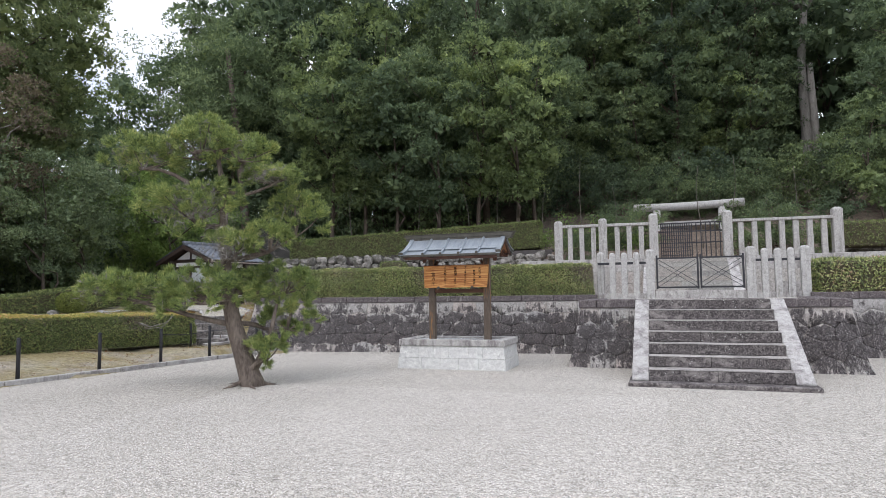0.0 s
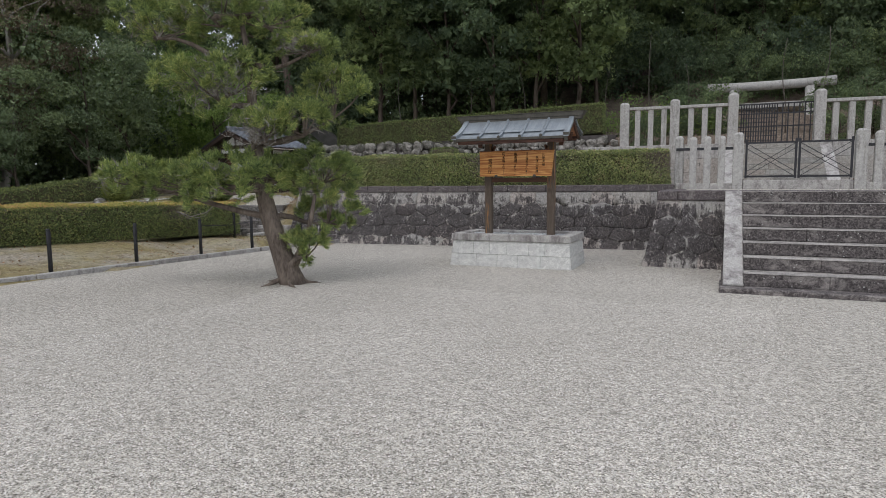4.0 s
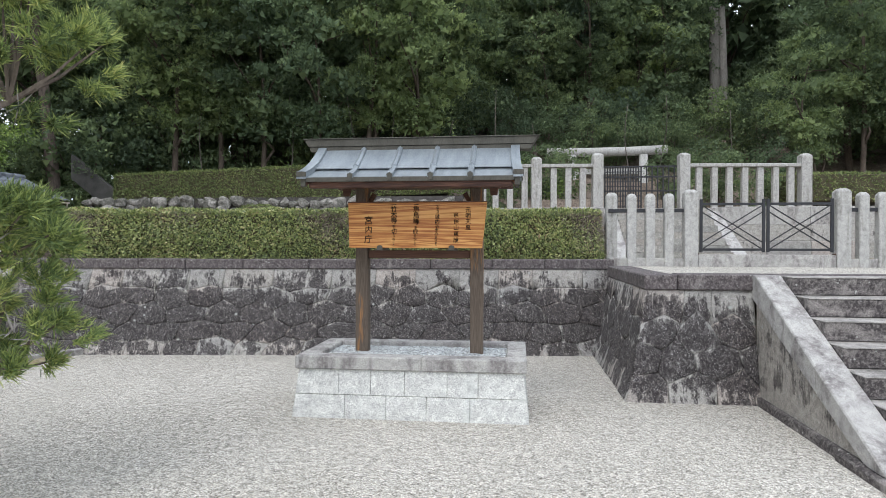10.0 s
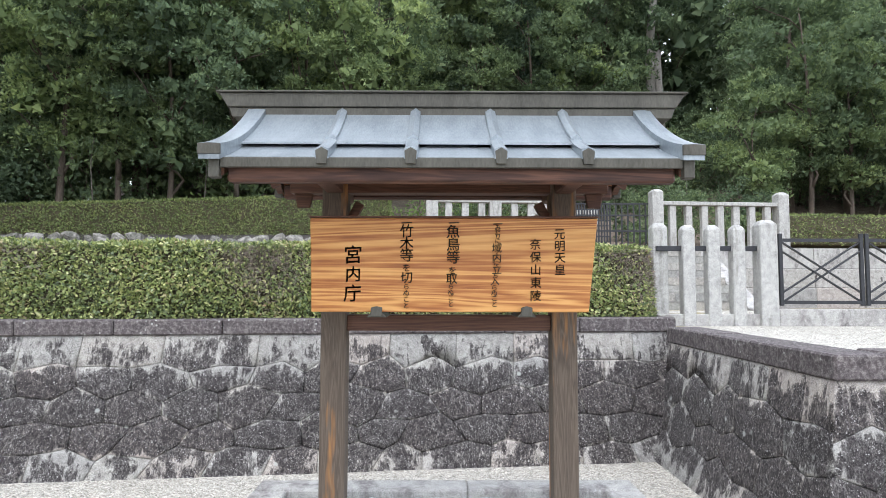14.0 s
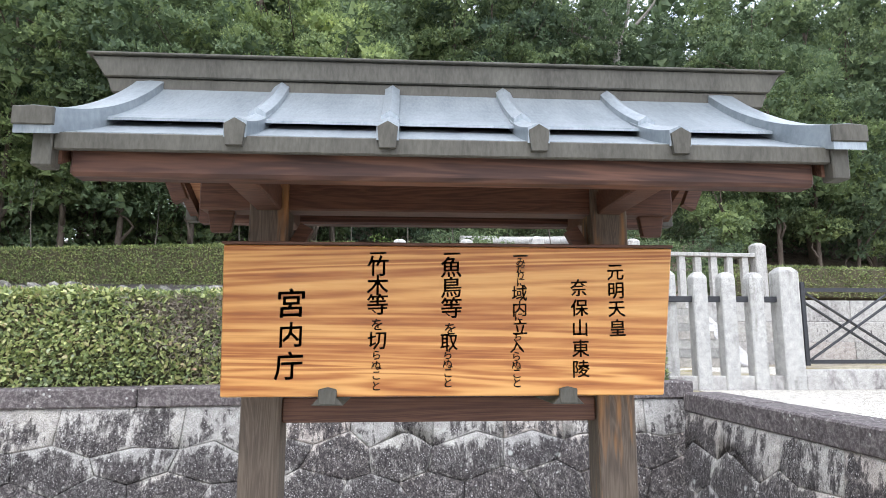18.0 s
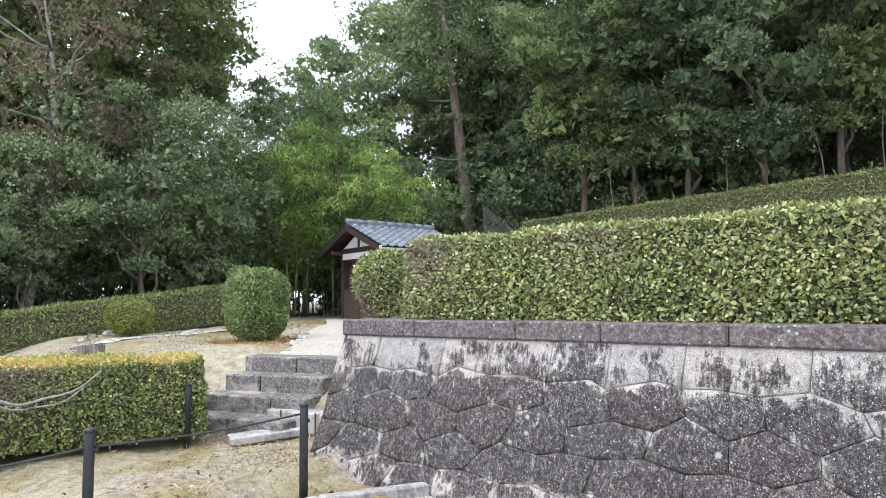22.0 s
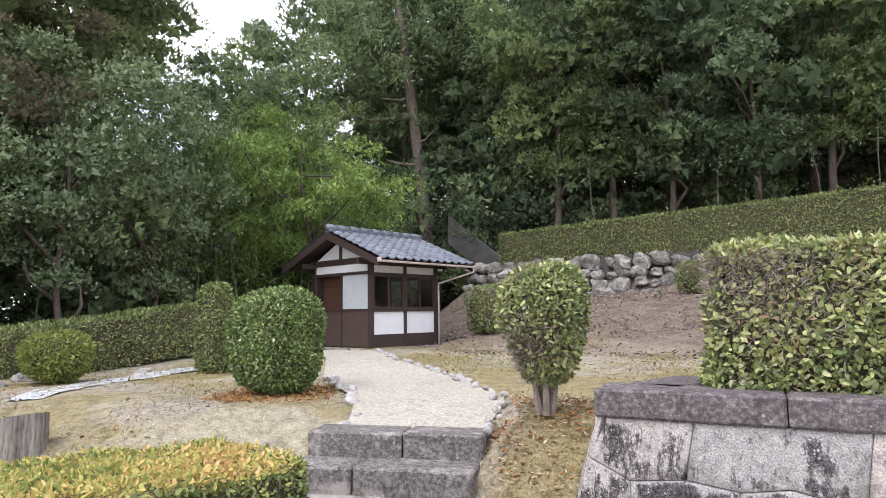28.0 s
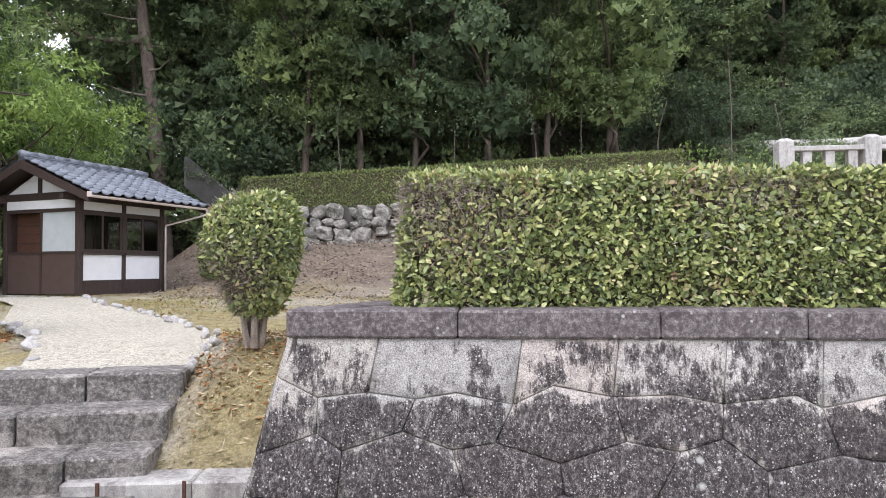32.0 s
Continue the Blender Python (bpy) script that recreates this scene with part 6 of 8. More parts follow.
def bamboo_kind(name, label):
    ob = thing(name, (0, 0, 0), 0, label, "bamboo", "bamboo")
    ps, os_ = [], []
    for k in range(7):
        bx, by = rng.normal(size=2) * 0.7
        h = rng.uniform(6.5, 10)
        lx, ly = rng.normal(size=2) * 1.1
        pts = [(bx + lx * t ** 2.2, by + ly * t ** 2.2, h * (t - 0.10 * t ** 4)) for t in np.linspace(0, 1, 10)]
        part("culm", tube(pts, list(np.linspace(0.035, 0.006, 10)), 6), CULM, ob, "", True)
        for t in rng.uniform(0.35, 1.0, 34):
            i = min(8, int(t * 9))
            c = np.array(pts[i]) + rng.normal(size=3) * np.array([0.35, 0.35, 0.3])
            m = 22
            q = c + rng.normal(size=(m, 3)) * np.array([0.3, 0.3, 0.14])
            ps.append(q)
            os_.append(rng.normal(size=(m, 3)) * 0.5 + (0, 0, -0.4))
    link_mesh("leaves", quad_mesh("leaves", leaves_at(np.concatenate(ps), unit(np.concatenate(os_)), 0.24, 0.045, 0.5, 0.5)), WOOD_LEAF_C, ob)
    return ob


A1 = tree_kind("broadleaf_tree", 13.5, 0.29, 3.1, 54, 256, 0.146, WOOD_LEAF_A, "tall evergreen oak with layered mid-green clumps", 0.17)
A2 = tree_kind("broadleaf_tree", 11.0, 0.28, 2.8, 46, 256, 0.14, WOOD_LEAF_A, "evergreen oak with a ragged bright crown", 0.14, 0.6)
B1 = tree_kind("broadleaf_tree", 15.5, 0.29, 3.3, 54, 240, 0.156, WOOD_LEAF_B, "tall dark evergreen of the hill wood", 0.20, clump_r=1.1)
B2 = tree_kind("broadleaf_tree", 9.0, 0.26, 2.5, 38, 240, 0.14, WOOD_LEAF_B, "dark evergreen of the understorey", 0.11, 0.7)
C1 = tree_kind("broadleaf_tree", 7.5, 0.32, 2.1, 30, 240, 0.13, WOOD_LEAF_A, "young tree with fresh mid-green leaves", 0.08, 0.7, 0.85)
CE = conifer_kind("cedar_tree", 17, 0.30, 2.6, 26, CEDAR_LEAF, "tall dark cedar with drooping boughs", 0.3, 0.24)
B3 = tree_kind("broadleaf_tree", 14.0, 0.06, 3.6, 44, 150, 0.24, WOOD_LEAF_B, "broad dark evergreen closing the hill wood", 0.2, clump_r=1.6, core=0.45)
UN = tree_kind("understorey_shrub", 4.6, 0.05, 1.9, 24, 160, 0.15, WOOD_LEAF_B, "dense dark shrub under the tall trees", 0.07, 0.5, 1.0, 0.75, 5, category="shrub", core=0.25)
USED = set()


def plant(ob, x, y, rz=None, s=1.0, z=None, mats=None):
    m = pose(x, y, float(ground_z(x, y)) if z is None else z, 0, 0, rng.uniform(0, 360) if rz is None else rz)
    if ob in USED:
        t = copy_thing(ob, m)
    else:
        USED.add(ob)
        t = ob
        t.matrix_basis = m
    t.scale = (s, s, s * rng.uniform(0.94, 1.06))
    return t


def upper_line(x):
    return 18.6 + 0.105 * (x + 16)



GREY_BARK = plain("pale_grey_bark", (0.16, 0.145, 0.125), (0.34, 0.32, 0.29), 0.9, 0.0, 4.0, 26.0, 0.6, 0.2, (1, 1, 0.3))
SAPLING_BARK = plain("dull_sapling_bark", (0.07, 0.06, 0.05), (0.17, 0.15, 0.125), 0.9, 0.0, 4.0, 26.0, 0.6, 0.2, (1, 1, 0.3))
RED_BARK = plain("red_pine_bark", (0.085, 0.066, 0.056), (0.22, 0.175, 0.15), 0.95, 0.0, 4.0, 26.0, 0.9, 0.2, (1, 1, 0.25))
# the hill wood: a front rank with low crowns, then taller ranks up the slope; the inner ground stays clear
def row_y(x, dy):
    y = upper_line(x) + dy
    return max(y, 32.5 + 0.5 * dy) if -2.5 < x < 14.0 else y


x = -17.3
while x < 36:
    kind = ((A2, A1, A2, A1, C1) if x < -2.0 else (A2, B2, B2, A1, C1))[int(rng.integers(5))]
    y, k = row_y(x, 4.0) + rng.uniform(-0.7, 1.4), rng.uniform(0.85, 1.12)
    if not 11.6 < x < 15.2:
        plant(kind, x, y, s=k)
    x += rng.uniform(1.9, 2.8)
for row, (dy, gap, kinds) in enumerate(((8.0, 3.2, (A1, B1, A2, B1)), (13.0, 3.9, (A1, B1, CE, B1)), (19.0, 5.0, (B3, B1, B3, B3)))):
    x = (-16.5, -20.0, -24.0)[row]
    while x < 36 + 4 * row:
        kind, y, k = kinds[int(rng.integers(len(kinds)))], row_y(x, dy) + rng.uniform(-1.2, 1.2), rng.uniform(0.95, 1.25)
        if not (11.8 < x < 16.4 and y < 39.5):
            plant(kind, x, y, s=k)
        x += gap * rng.uniform(0.8, 1.2)
x = -18.0
while x < 36:
    plant(B3, x, row_y(x, 26.0), s=1.3)
    x += 5.4
for dy, gap, s_, x in ((9.6, 3.4, 0.8, -16.5), (14.0, 4.2, 1.2, -26.0)):
    while x < 36:
        plant(UN, x, row_y(x, dy) + rng.uniform(-0.8, 0.8), s=s_ * rng.uniform(0.85, 1.2))
        x += gap * rng.uniform(0.8, 1.2)
for k in range(6):
    plant(UN, 1.2 + 1.75 * k + rng.uniform(-0.3, 0.3), 29.9 + rng.uniform(-0.2, 0.3), s=0.55)
for bx, by, s_ in ((0.3, 20.5, 0.42), (1.9, 21.6, 0.45), (3.2, 23.6, 0.5), (0.9, 24.5, 0.5), (8.1, 20.8, 0.42), (9.5, 21.6, 0.45), (10.7, 20.6, 0.42), (8.4, 24.2, 0.5), (10.2, 25.0, 0.55), (12.0, 22.5, 0.5)):
    plant(UN, bx, by, s=s_)
for k in range(9):
    plant(UN, -23.6 + rng.uniform(-0.4, 0.4), -5.0 + 2.0 * k, s=0.72)
# low growth close behind the inner ground
for k in range(9):
    plant(UN, -2.6 + 2.0 * k + rng.uniform(-0.4, 0.4), 31.0 + rng.uniform(-0.5, 0.6), s=rng.uniform(0.72, 0.95))
for bx, by, s_ in ((-18.3, 23.2, 1.0), (-17.4, 25.6, 1.2), (-20.2, 25.8, 1.2), (-23.4, 24.6, 1.1), (-15.6, 24.2, 1.0), (-25.8, 22.0, 1.1), (-12.5, 25.5, 1.1), (-9.5, 25.8, 1.1)):
    plant(UN, bx, by, s=s_)
for bx, by, s_ in ((-19.6, 23.4, 1.3), (-21.8, 24.6, 1.5), (-24.0, 21.8, 1.4), (-26.5, 20.4, 1.5), (-22.6, 20.6, 1.1), (-18.2, 21.2, 0.7), (-24.8, 18.4, 1.3), (-23.4, 16.4, 1.1)):
    plant(UN, bx, by, s=s_)
# taller crowns that close the sky over the hut
for bx, by, k, s_ in ((-16.5, 27.5, B1, 1.35), (-19.5, 28.5, B1, 1.4), (-23.0, 28.0, A1, 1.45), (-26.0, 28.5, B1, 1.4), (-27.4, 29.2, A1, 1.4), (-21.0, 25.0, CE, 1.05)):
    plant(k, bx, by, s=s_)
for bx, by, s_ in ((-18.9, -4.0, 0.8), (-20.5, 2.0, 1.0), (-20.8, 4.4, 1.0), (-20.6, 7.0, 1.0), (-21.2, 9.6, 1.0), (-22.5, 12.5, 1.1), (-23.0, 15.2, 1.2), (-22.6, 18.4, 0.9), (-25.5, 18.0, 1.4), (-27.0, 13.0, 1.5), (-28.0, 9.5, 1.6), (-28.5, 5.0, 1.6), (-27.5, 0.5, 1.5), (-25.0, -3.0, 1.3), (-24.0, -6.5, 1.1), (-29.0, -3.5, 1.2), (-30, 21, 1.5), (-33, 16, 1.7), (-34, 10, 1.7), (-35, 3, 1.6), (-28.5, -10.0, 0.9), (-35, -12, 0.9), (-42, -15, 0.9)):
    plant(UN, bx, by, s=s_)


# west of the garden: a great oak, understorey, bamboo, cypresses and what stands beyond
OAK = tree_kind("great_oak", 17.0, 0.16, 4.4, 185, 400, 0.15, OAK_LEAF, "great spreading oak with several crooked limbs", 0.34, 0.8, 1.3, 0.65, 26, core=0.26)
plant(OAK, -22.9, 4.4, 40, 1.0)
plant(B1, -24.5, 1.0, s=0.85)
plant(A1, -27.0, 5.6, s=0.9)
BR = tree_kind("browned_tree", 11.5, 0.30, 3.0, 54, 230, 0.12, BROWN_LEAF, "browning old tree with bare crooked limbs", 0.2, 0.6, 0.85, 0.5, 22, bark=GREY_BARK, wild=0.8, core=0.18)
plant(BR, -20.2, 3.2, s=0.85)
plant(A1, -24.8, 8.0, s=0.95)
for bx, by, k, s_ in ((-23.8, 23.6, B1, 1.15), (-28.2, 22.2, A1, 1.18), (-30.6, 20.4, A1, 1.0), (-32.2, 18.0, A2, 1.05), (-25.0, 26.6, B1, 1.2), (-33.5, 23.0, B1, 0.68)):
    plant(k, bx, by, s=s_)
OLV = tree_kind("grey_green_tree", 6.0, 0.36, 2.1, 30, 420, 0.085, OLIVE_LEAF, "spreading tree with glossy grey-green leaf sprays", 0.08, 0.5, 0.85, 0.55, 7, core=0.17)
for px_, py_, s_ in ((-18.6, 5.9, 1.0), (-18.9, 3.4, 0.78), (-19.4, 8.0, 0.95), (-18.8, 1.2, 0.66)):
    plant(OLV, px_, py_, s=s_)
for px_, py_, s_ in ((-20.6, 1.2, 0.72),):
    plant(B2, px_, py_, s=s_)
BAM = bamboo_kind("bamboo_clump", "clump of slender bamboo with pale leaning tops")
plant(A2, -22.6, 13.4, s=0.85)
WEEP = tree_kind("weeping_tree", 6.0, 0.34, 2.7, 44, 330, 0.15, WEEP_LEAF, "bright light-green tree with weeping sprays", 0.09, 0.9, 0.75, 0.5, 12, droop=0.9, slim=0.4, wild=0.4, core=0.16)
plant(WEEP, -18.4, 12.4, s=1.0)
for bx, by, s_ in ((-20.6, 12.2, 1.1), (-21.6, 13.8, 1.12), (-22.0, 10.0, 0.8), (-21.5, 15.5, 0.85), (-23.5, 13.6, 0.7), (-24.6, 17.0, 0.8), (-27.0, 15.0, 0.8), (-29.5, 18.5, 0.85), (-20.6, 6.6, 0.75), (-20.9, 3.4, 0.7), (-20.3, 9.2, 0.7), (-30.0, 1.0, 1.0), (-33, -3.0, 0.9), (-24.0, -3.0, 1.0), (-23.6, -0.8, 1.05), (-26.5, -5.2, 0.8), (-28.5, -4.0, 0.8)):
    plant(BAM, bx, by, s=s_)
for bx, by, s_ in ((-26.0, 20.0, 0.85), (-29.0, 22.5, 0.7), (-33.0, 20.0, 0.6)):
    plant(A2, bx, by, s=s_)
CYP = conifer_kind("cypress_tree", 7.6, 0.03, 0.85, 26, CEDAR_LEAF, "slim upright dark cypress with feathery tips", 0.24, 0.14, True)
for bx, by, s_ in ((-20.2, -1.5, 1.12), (-20.8, -2.4, 1.25), (-20.0, -3.3, 1.05), (-21.4, -3.6, 1.15), (-20.4, -4.7, 0.98), (-19.6, -2.4, 0.8), (-19.9, -0.4, 1.0), (-19.5, -4.0, 0.75), (-19.4, -1.0, 0.72)):
    plant(CYP, bx, by, s=s_)
for bx, by, k, s_ in ((-30, -5.5, B2, 0.6), (-33, -7.0, UN, 0.9), (-30, -7.8, UN, 0.6), (-36, -9.0, UN, 0.8), (-40, -8.5, UN, 1.0), (-47, -12.0, UN, 1.0), (-38, -5.0, A2, 0.62), (-43, -9.0, A2, 0.6), (-50, -8, A1, 0.65), (-62, -14, B1, 0.5), (-72, -10, A1, 0.5), (-80, -20, B1, 0.5), (-90, -14, A1, 0.5), (-70, -28, A2, 0.6), (-96, -30, B1, 0.5), (-84, -36, A1, 0.5), (-110, -24, B1, 0.55)):
    plant(k, bx, by, s=s_, z=0.0)


def utility_pole(x, y):
    ob = thing("utility_pole", (x, y, 0), 20, "grey concrete utility pole with a short crossarm", "utility pole")
    part("pole", lathe([(0.20, -0.5), (0.13, 8.0)], 12), POST_STONE, ob, "", True)
    part("crossarm", box(-1.1, 1.1, -0.06, 0.06, 7.45, 7.57, 0.01), IRON, ob)
    for k in (-0.9, 0.0, 0.9):
        part("insulator", lathe([(0.03, 7.57), (0.06, 7.62), (0.05, 7.72), (0.02, 7.76)], 8), PLASTER, ob).location = (k, 0, 0)


utility_pole(-60, 1.4)


# the tall bare-stemmed red pine behind the hut, and the great bare limbs over the upper terrace
def tall_pine(x, y, h, label, lean):
    ob = thing("tall_pine", (x, y, float(ground_z(x, y))), 0, label, "tree")
    pts = [(lean * t, 0.15 * math.sin(4 * t), -0.4 + h * t) for t in np.linspace(0, 1, 12)]
    part("trunk", tube(pts, list(np.linspace(0.33, 0.15, 12)), 12), RED_BARK, ob, "bare reddish-grey trunk", True)
    for k in range(6):
        z = h * (0.36 + 0.06 * k)
        a = 2.1 + k * 1.9
        part("dead_limb", tube(limb_points((lean * z / h, 0, z), (lean * z / h + 1.6 * math.cos(a), 1.6 * math.sin(a), z + 0.2), 5, 0.12), [0.05, 0.04, 0.03, 0.02, 0.01], 5), TWIG, ob)
    part("great_limb", tube(limb_points((lean * 0.55, 0, h * 0.55), (-4.2, -1.5, h * 0.60), 7, 0.25), list(np.linspace(0.13, 0.03, 7)), 7), RED_BARK, ob, "long dark side limb", True)
    n = 130
    c = np.stack([rng.normal(size=n) * 2.0 + lean, rng.normal(size=n) * 2.0, h * rng.uniform(0.62, 1.02, n)], 1)
    p = (c[:, None, :] + rng.normal(size=(n, 90, 3)) * np.array([0.5, 0.5, 0.25])).reshape(-1, 3)
    link_mesh("crown", quad_mesh("crown", leaves_at(p, unit(rng.normal(size=p.shape)), 0.30, 0.09, 0.6, 0.0, 0.25, True)), WOOD_LEAF_B, ob)
    return ob


tall_pine(-20.5, 21.4, 17.0, "tall pine with a bare reddish trunk and side limb", -2.0)


def bare_tree(x, y):
    ob = thing("bare_tree", (x, y, float(ground_z(x, y))), 0, "pale old tree with twin trunks and leafless crooked limbs", "tree")
    part("trunk", tube([(-0.4, 0, -0.5), (-0.2, 0, 4.0), (-0.3, 0.1, 9.0), (0.1, 0, 13.5)], [0.42, 0.34, 0.30, 0.22], 12), GREY_BARK, ob, "pale grey trunk", True)
    part("trunk", tube([(0.6, 0.2, -0.5), (0.4, 0.2, 4.0), (0.25, 0.1, 9.0)], [0.36, 0.30, 0.2], 10), GREY_BARK, ob, "pale grey trunk", True)
    for k, (ex, ez) in enumerate(((-4.5, 17.5), (-2.2, 18.5), (0.8, 19.5), (3.2, 18.0), (-6.0, 16.0))):
        part("bare_limb", tube(limb_points((0.1, 0, 13.0), (ex, rng.normal() * 0.6, ez), 7, 0.5), list(np.linspace(0.17, 0.03, 7)), 7), GREY_BARK, ob, "leafless crooked limb", True)


bare_tree(14.6, 38.6)

# thin pale saplings along the wood's edge, shrubs behind the upper hedge
for k in range(10):
    x = -13.0 + k * 2.6 + rng.uniform(-1.2, 1.2)
    y = upper_line(x) + 2.6 + rng.uniform(-0.4, 1.0)
    ob = thing("thin_sapling", (x, y, float(ground_z(x, y))), 0, "thin pale bare-stemmed sapling at the wood's edge", "tree", "saplings at the wood's edge")
    part("stem", tube(limb_points((0, 0, -0.2), (rng.normal() * 0.15, rng.normal() * 0.15, rng.uniform(3.4, 5.4)), 7, 0.22), list(np.linspace(0.034, 0.012, 7)), 6), SAPLING_BARK, ob, "", True)


def loose_shrub(x, y, z, r, h, mat, leaf, n, label, name="shrub"):
    ob = thing(name, (x, y, z), 0, label, "shrub")
    nc = max(6, n // 90)
    c = rng.normal(size=(nc, 3)) * np.array([r * 0.5, r * 0.5, h * 0.22]) + (0, 0, h * 0.55)
    p = (c[:, None, :] + rng.normal(size=(nc, n // nc, 3)) * np.array([0.16, 0.16, 0.12]) * (0.5 + h)).reshape(-1, 3)
    p[:, 2] = np.abs(p[:, 2])
    st = bmesh.new()
    for k in range(7):
        tube([(0, 0, -0.05), tuple(c[k % nc] * np.array([0.5, 0.5, 0.5])), tuple(c[k % nc])], [0.02, 0.014, 0.005], 5, st)
    part("woody_base", st, TWIG, ob)
    link_mesh("leaves", quad_mesh("leaves", leaves_at(p, unit(p * (1, 1, 0.6) - (0, 0, h * 0.2)), leaf, leaf * 0.45, 0.7, 0.1)), mat, ob)
    return ob


for k in range(15):
    x = -13.5 + k * 1.15 + rng.uniform(-0.4, 0.4)
    y = upper_line(x) + 2.2 + rng.uniform(0, 0.8)
    loose_shrub(x, y, float(ground_z(x, y)), 0.8, rng.uniform(1.1, 1.75), WOOD_LEAF_C if k % 3 else WOOD_LEAF_A, 0.17, 700, "straggling green shrub behind the upper hedge")

# ------------------------------------------------------------------ rubble wall of the upper terrace
def rubble_wall(x0, x1, label):
    ob = thing("rubble_wall", (0, 0, 0), 0, label, "wall", "", "structure")
    bm = bmesh.new()
    ya, yb = upper_line(x0), upper_line(x1)
    v = [bm.verts.new(q) for q in ((x0, ya + 0.1, 1.8), (x1, yb + 0.1, 1.8), (x1, yb + 0.3, 3.75), (x0, ya + 0.3, 3.6), (x0, ya + 0.9, 1.8), (x1, yb + 0.9, 1.8), (x1, yb + 0.9, 3.75), (x0, ya + 0.9, 3.6))]
    for f in ((0, 1, 2, 3), (5, 4, 7, 6), (3, 2, 6, 7), (1, 5, 6, 2), (4, 0, 3, 7), (0, 4, 5, 1)):
        bm.faces.new([v[i] for i in f])
    part("backing", bm, MORTAR, ob)
    base = []
    for k in range(5):
        b = bmesh.new()
        bmesh.ops.create_icosphere(b, subdivisions=2, radius=1.0)
        for q in b.verts:
            c = q.co.copy()
            q.co = c / (abs(c.x) ** 4 + abs(c.y) ** 4 + abs(c.z) ** 4) ** 0.25 * (0.9 + 0.30 * noise.noise(c * 1.3 + Vector((k * 7, 0, 0))))
        me = bpy.data.meshes.new("rubble_stone")
        b.to_mesh(me)
        b.free()
        me.materials.append(ROCK)
        base.append(me)
    x = x0
    count = 0
    for z, step in ((2.32, 0.66), (2.72, 0.5), (3.08, 0.42), (3.40, 0.5)):
        x = x0 + rng.random() * 0.3
        while x < x1 and count < 290:
            s = step * rng.uniform(0.65, 1.4)
            o = link_mesh("rubble_stone", base[int(rng.integers(5))], None, ob)
            o.matrix_local = Matrix.Translation((x, upper_line(x) + 0.05 + 0.06 * (z - 2.3), z + rng.normal() * 0.04)) @ Euler((rng.normal() * 0.1, rng.normal() * 0.35, rng.normal() * 0.15)).to_matrix().to_4x4() @ Matrix.Diagonal((s * 0.56, 0.2 + rng.uniform(-0.03, 0.05), s * 0.42, 1))
            x += s * 0.98
            count += 1
    return ob


rubble_wall(-17.2, -1.2, "rough field-stone wall carrying the upper hedge")
rubble_wall(11.4, 24.0, "rough field-stone wall beyond the inner fence")


# ------------------------------------------------------------------ garden beside the wall's end
def slab_steps():
    ob = thing("garden_steps", (-8.83, 3.42, 0), 20, "four worn dark stone steps up to the garden path", "stairs", "", "structure")
    for k in range(4):
        z1 = 0.28 + 0.205 * k
        y = -0.75 + 0.36 * k
        w0, w1 = -0.80, 0.72
        cut = (-0.1, 0.25, -0.2, 0.1)[k]
        deep = 0.62 if k < 3 else 0.36
        part("step_stone", box(w0 + 0.02 * k, cut - 0.006, y, y + deep, z1 - 0.30, z1 - 0.004, 0.018), GARDEN_STEP, ob)
        part("step_stone", box(cut + 0.006, w1 + 0.02 * k, y + 0.012, y + deep, z1 - 0.30, z1, 0.018), GARDEN_STEP, ob)
    return ob


slab_steps()
foot = thing("bank_edging", (0, 0, 0), 0, "pale granite slab edging the foot of the bank", "edging", "", "structure")
part("edging_slab", bar((-8.46, 3.20, 0.235), (-7.70, 3.40, 0.235), 0.26, 0.24, 0.015), PALE_STONE, foot)
part("edging_slab", bar((-7.695, 3.402, 0.235), (-7.02, 3.58, 0.235), 0.26, 0.24, 0.015), PALE_STONE, foot)
part("edging_slab", bar((-8.46, 3.20, 0.22), (-8.62, 3.85, 0.50), 0.12, 0.16, 0.015), PALE_STONE, foot)
part("strap", bar((-8.20, 3.13, 0.02), (-8.20, 3.13, 0.36), 0.02, 0.012), RUST, foot, "rusty iron strap")
part("strap", bar((-7.70, 3.262, 0.02), (-7.70, 3.262, 0.36), 0.02, 0.012), RUST, foot, "rusty iron strap")
part("edging_slab", bar((-8.25, 2.50, 0.13), (-8.02, 3.25, 0.15), 0.13, 0.08, 0.01), PALE_STONE, foot)
part("edging_slab", bar((-8.09, 2.44, 0.13), (-7.86, 3.19, 0.15), 0.13, 0.08, 0.01), PALE_STONE, foot)


def strip_sheet(name, left, right, mat, label, lift=0.03, n=16, low=-9.0):
    """A path laid over the ground between two edge lines."""
    bm = bmesh.new()
    rows = []
    for k in range(n + 1):
        t = k / n * (len(left) - 1)
        i = min(int(t), len(left) - 2)
        f = t - i
        a = np.array(left[i]) * (1 - f) + np.array(left[i + 1]) * f
        b = np.array(right[i]) * (1 - f) + np.array(right[i + 1]) * f
        row = []
        for j in range(13):
            q = a + (b - a) * j / 12
            row.append(bm.verts.new((q[0], q[1], max(float(ground_z(q[0], q[1])), low) + lift + 0.012 * jig(k, j))))
        rows.append(row)
    for r0, r1 in zip(rows, rows[1:]):
        for j in range(12):
            bm.faces.new((r0[j], r0[j + 1], r1[j + 1], r1[j]))
    return tagged(part(name, bm, mat, None, "", True), label, "path", "", "structure")


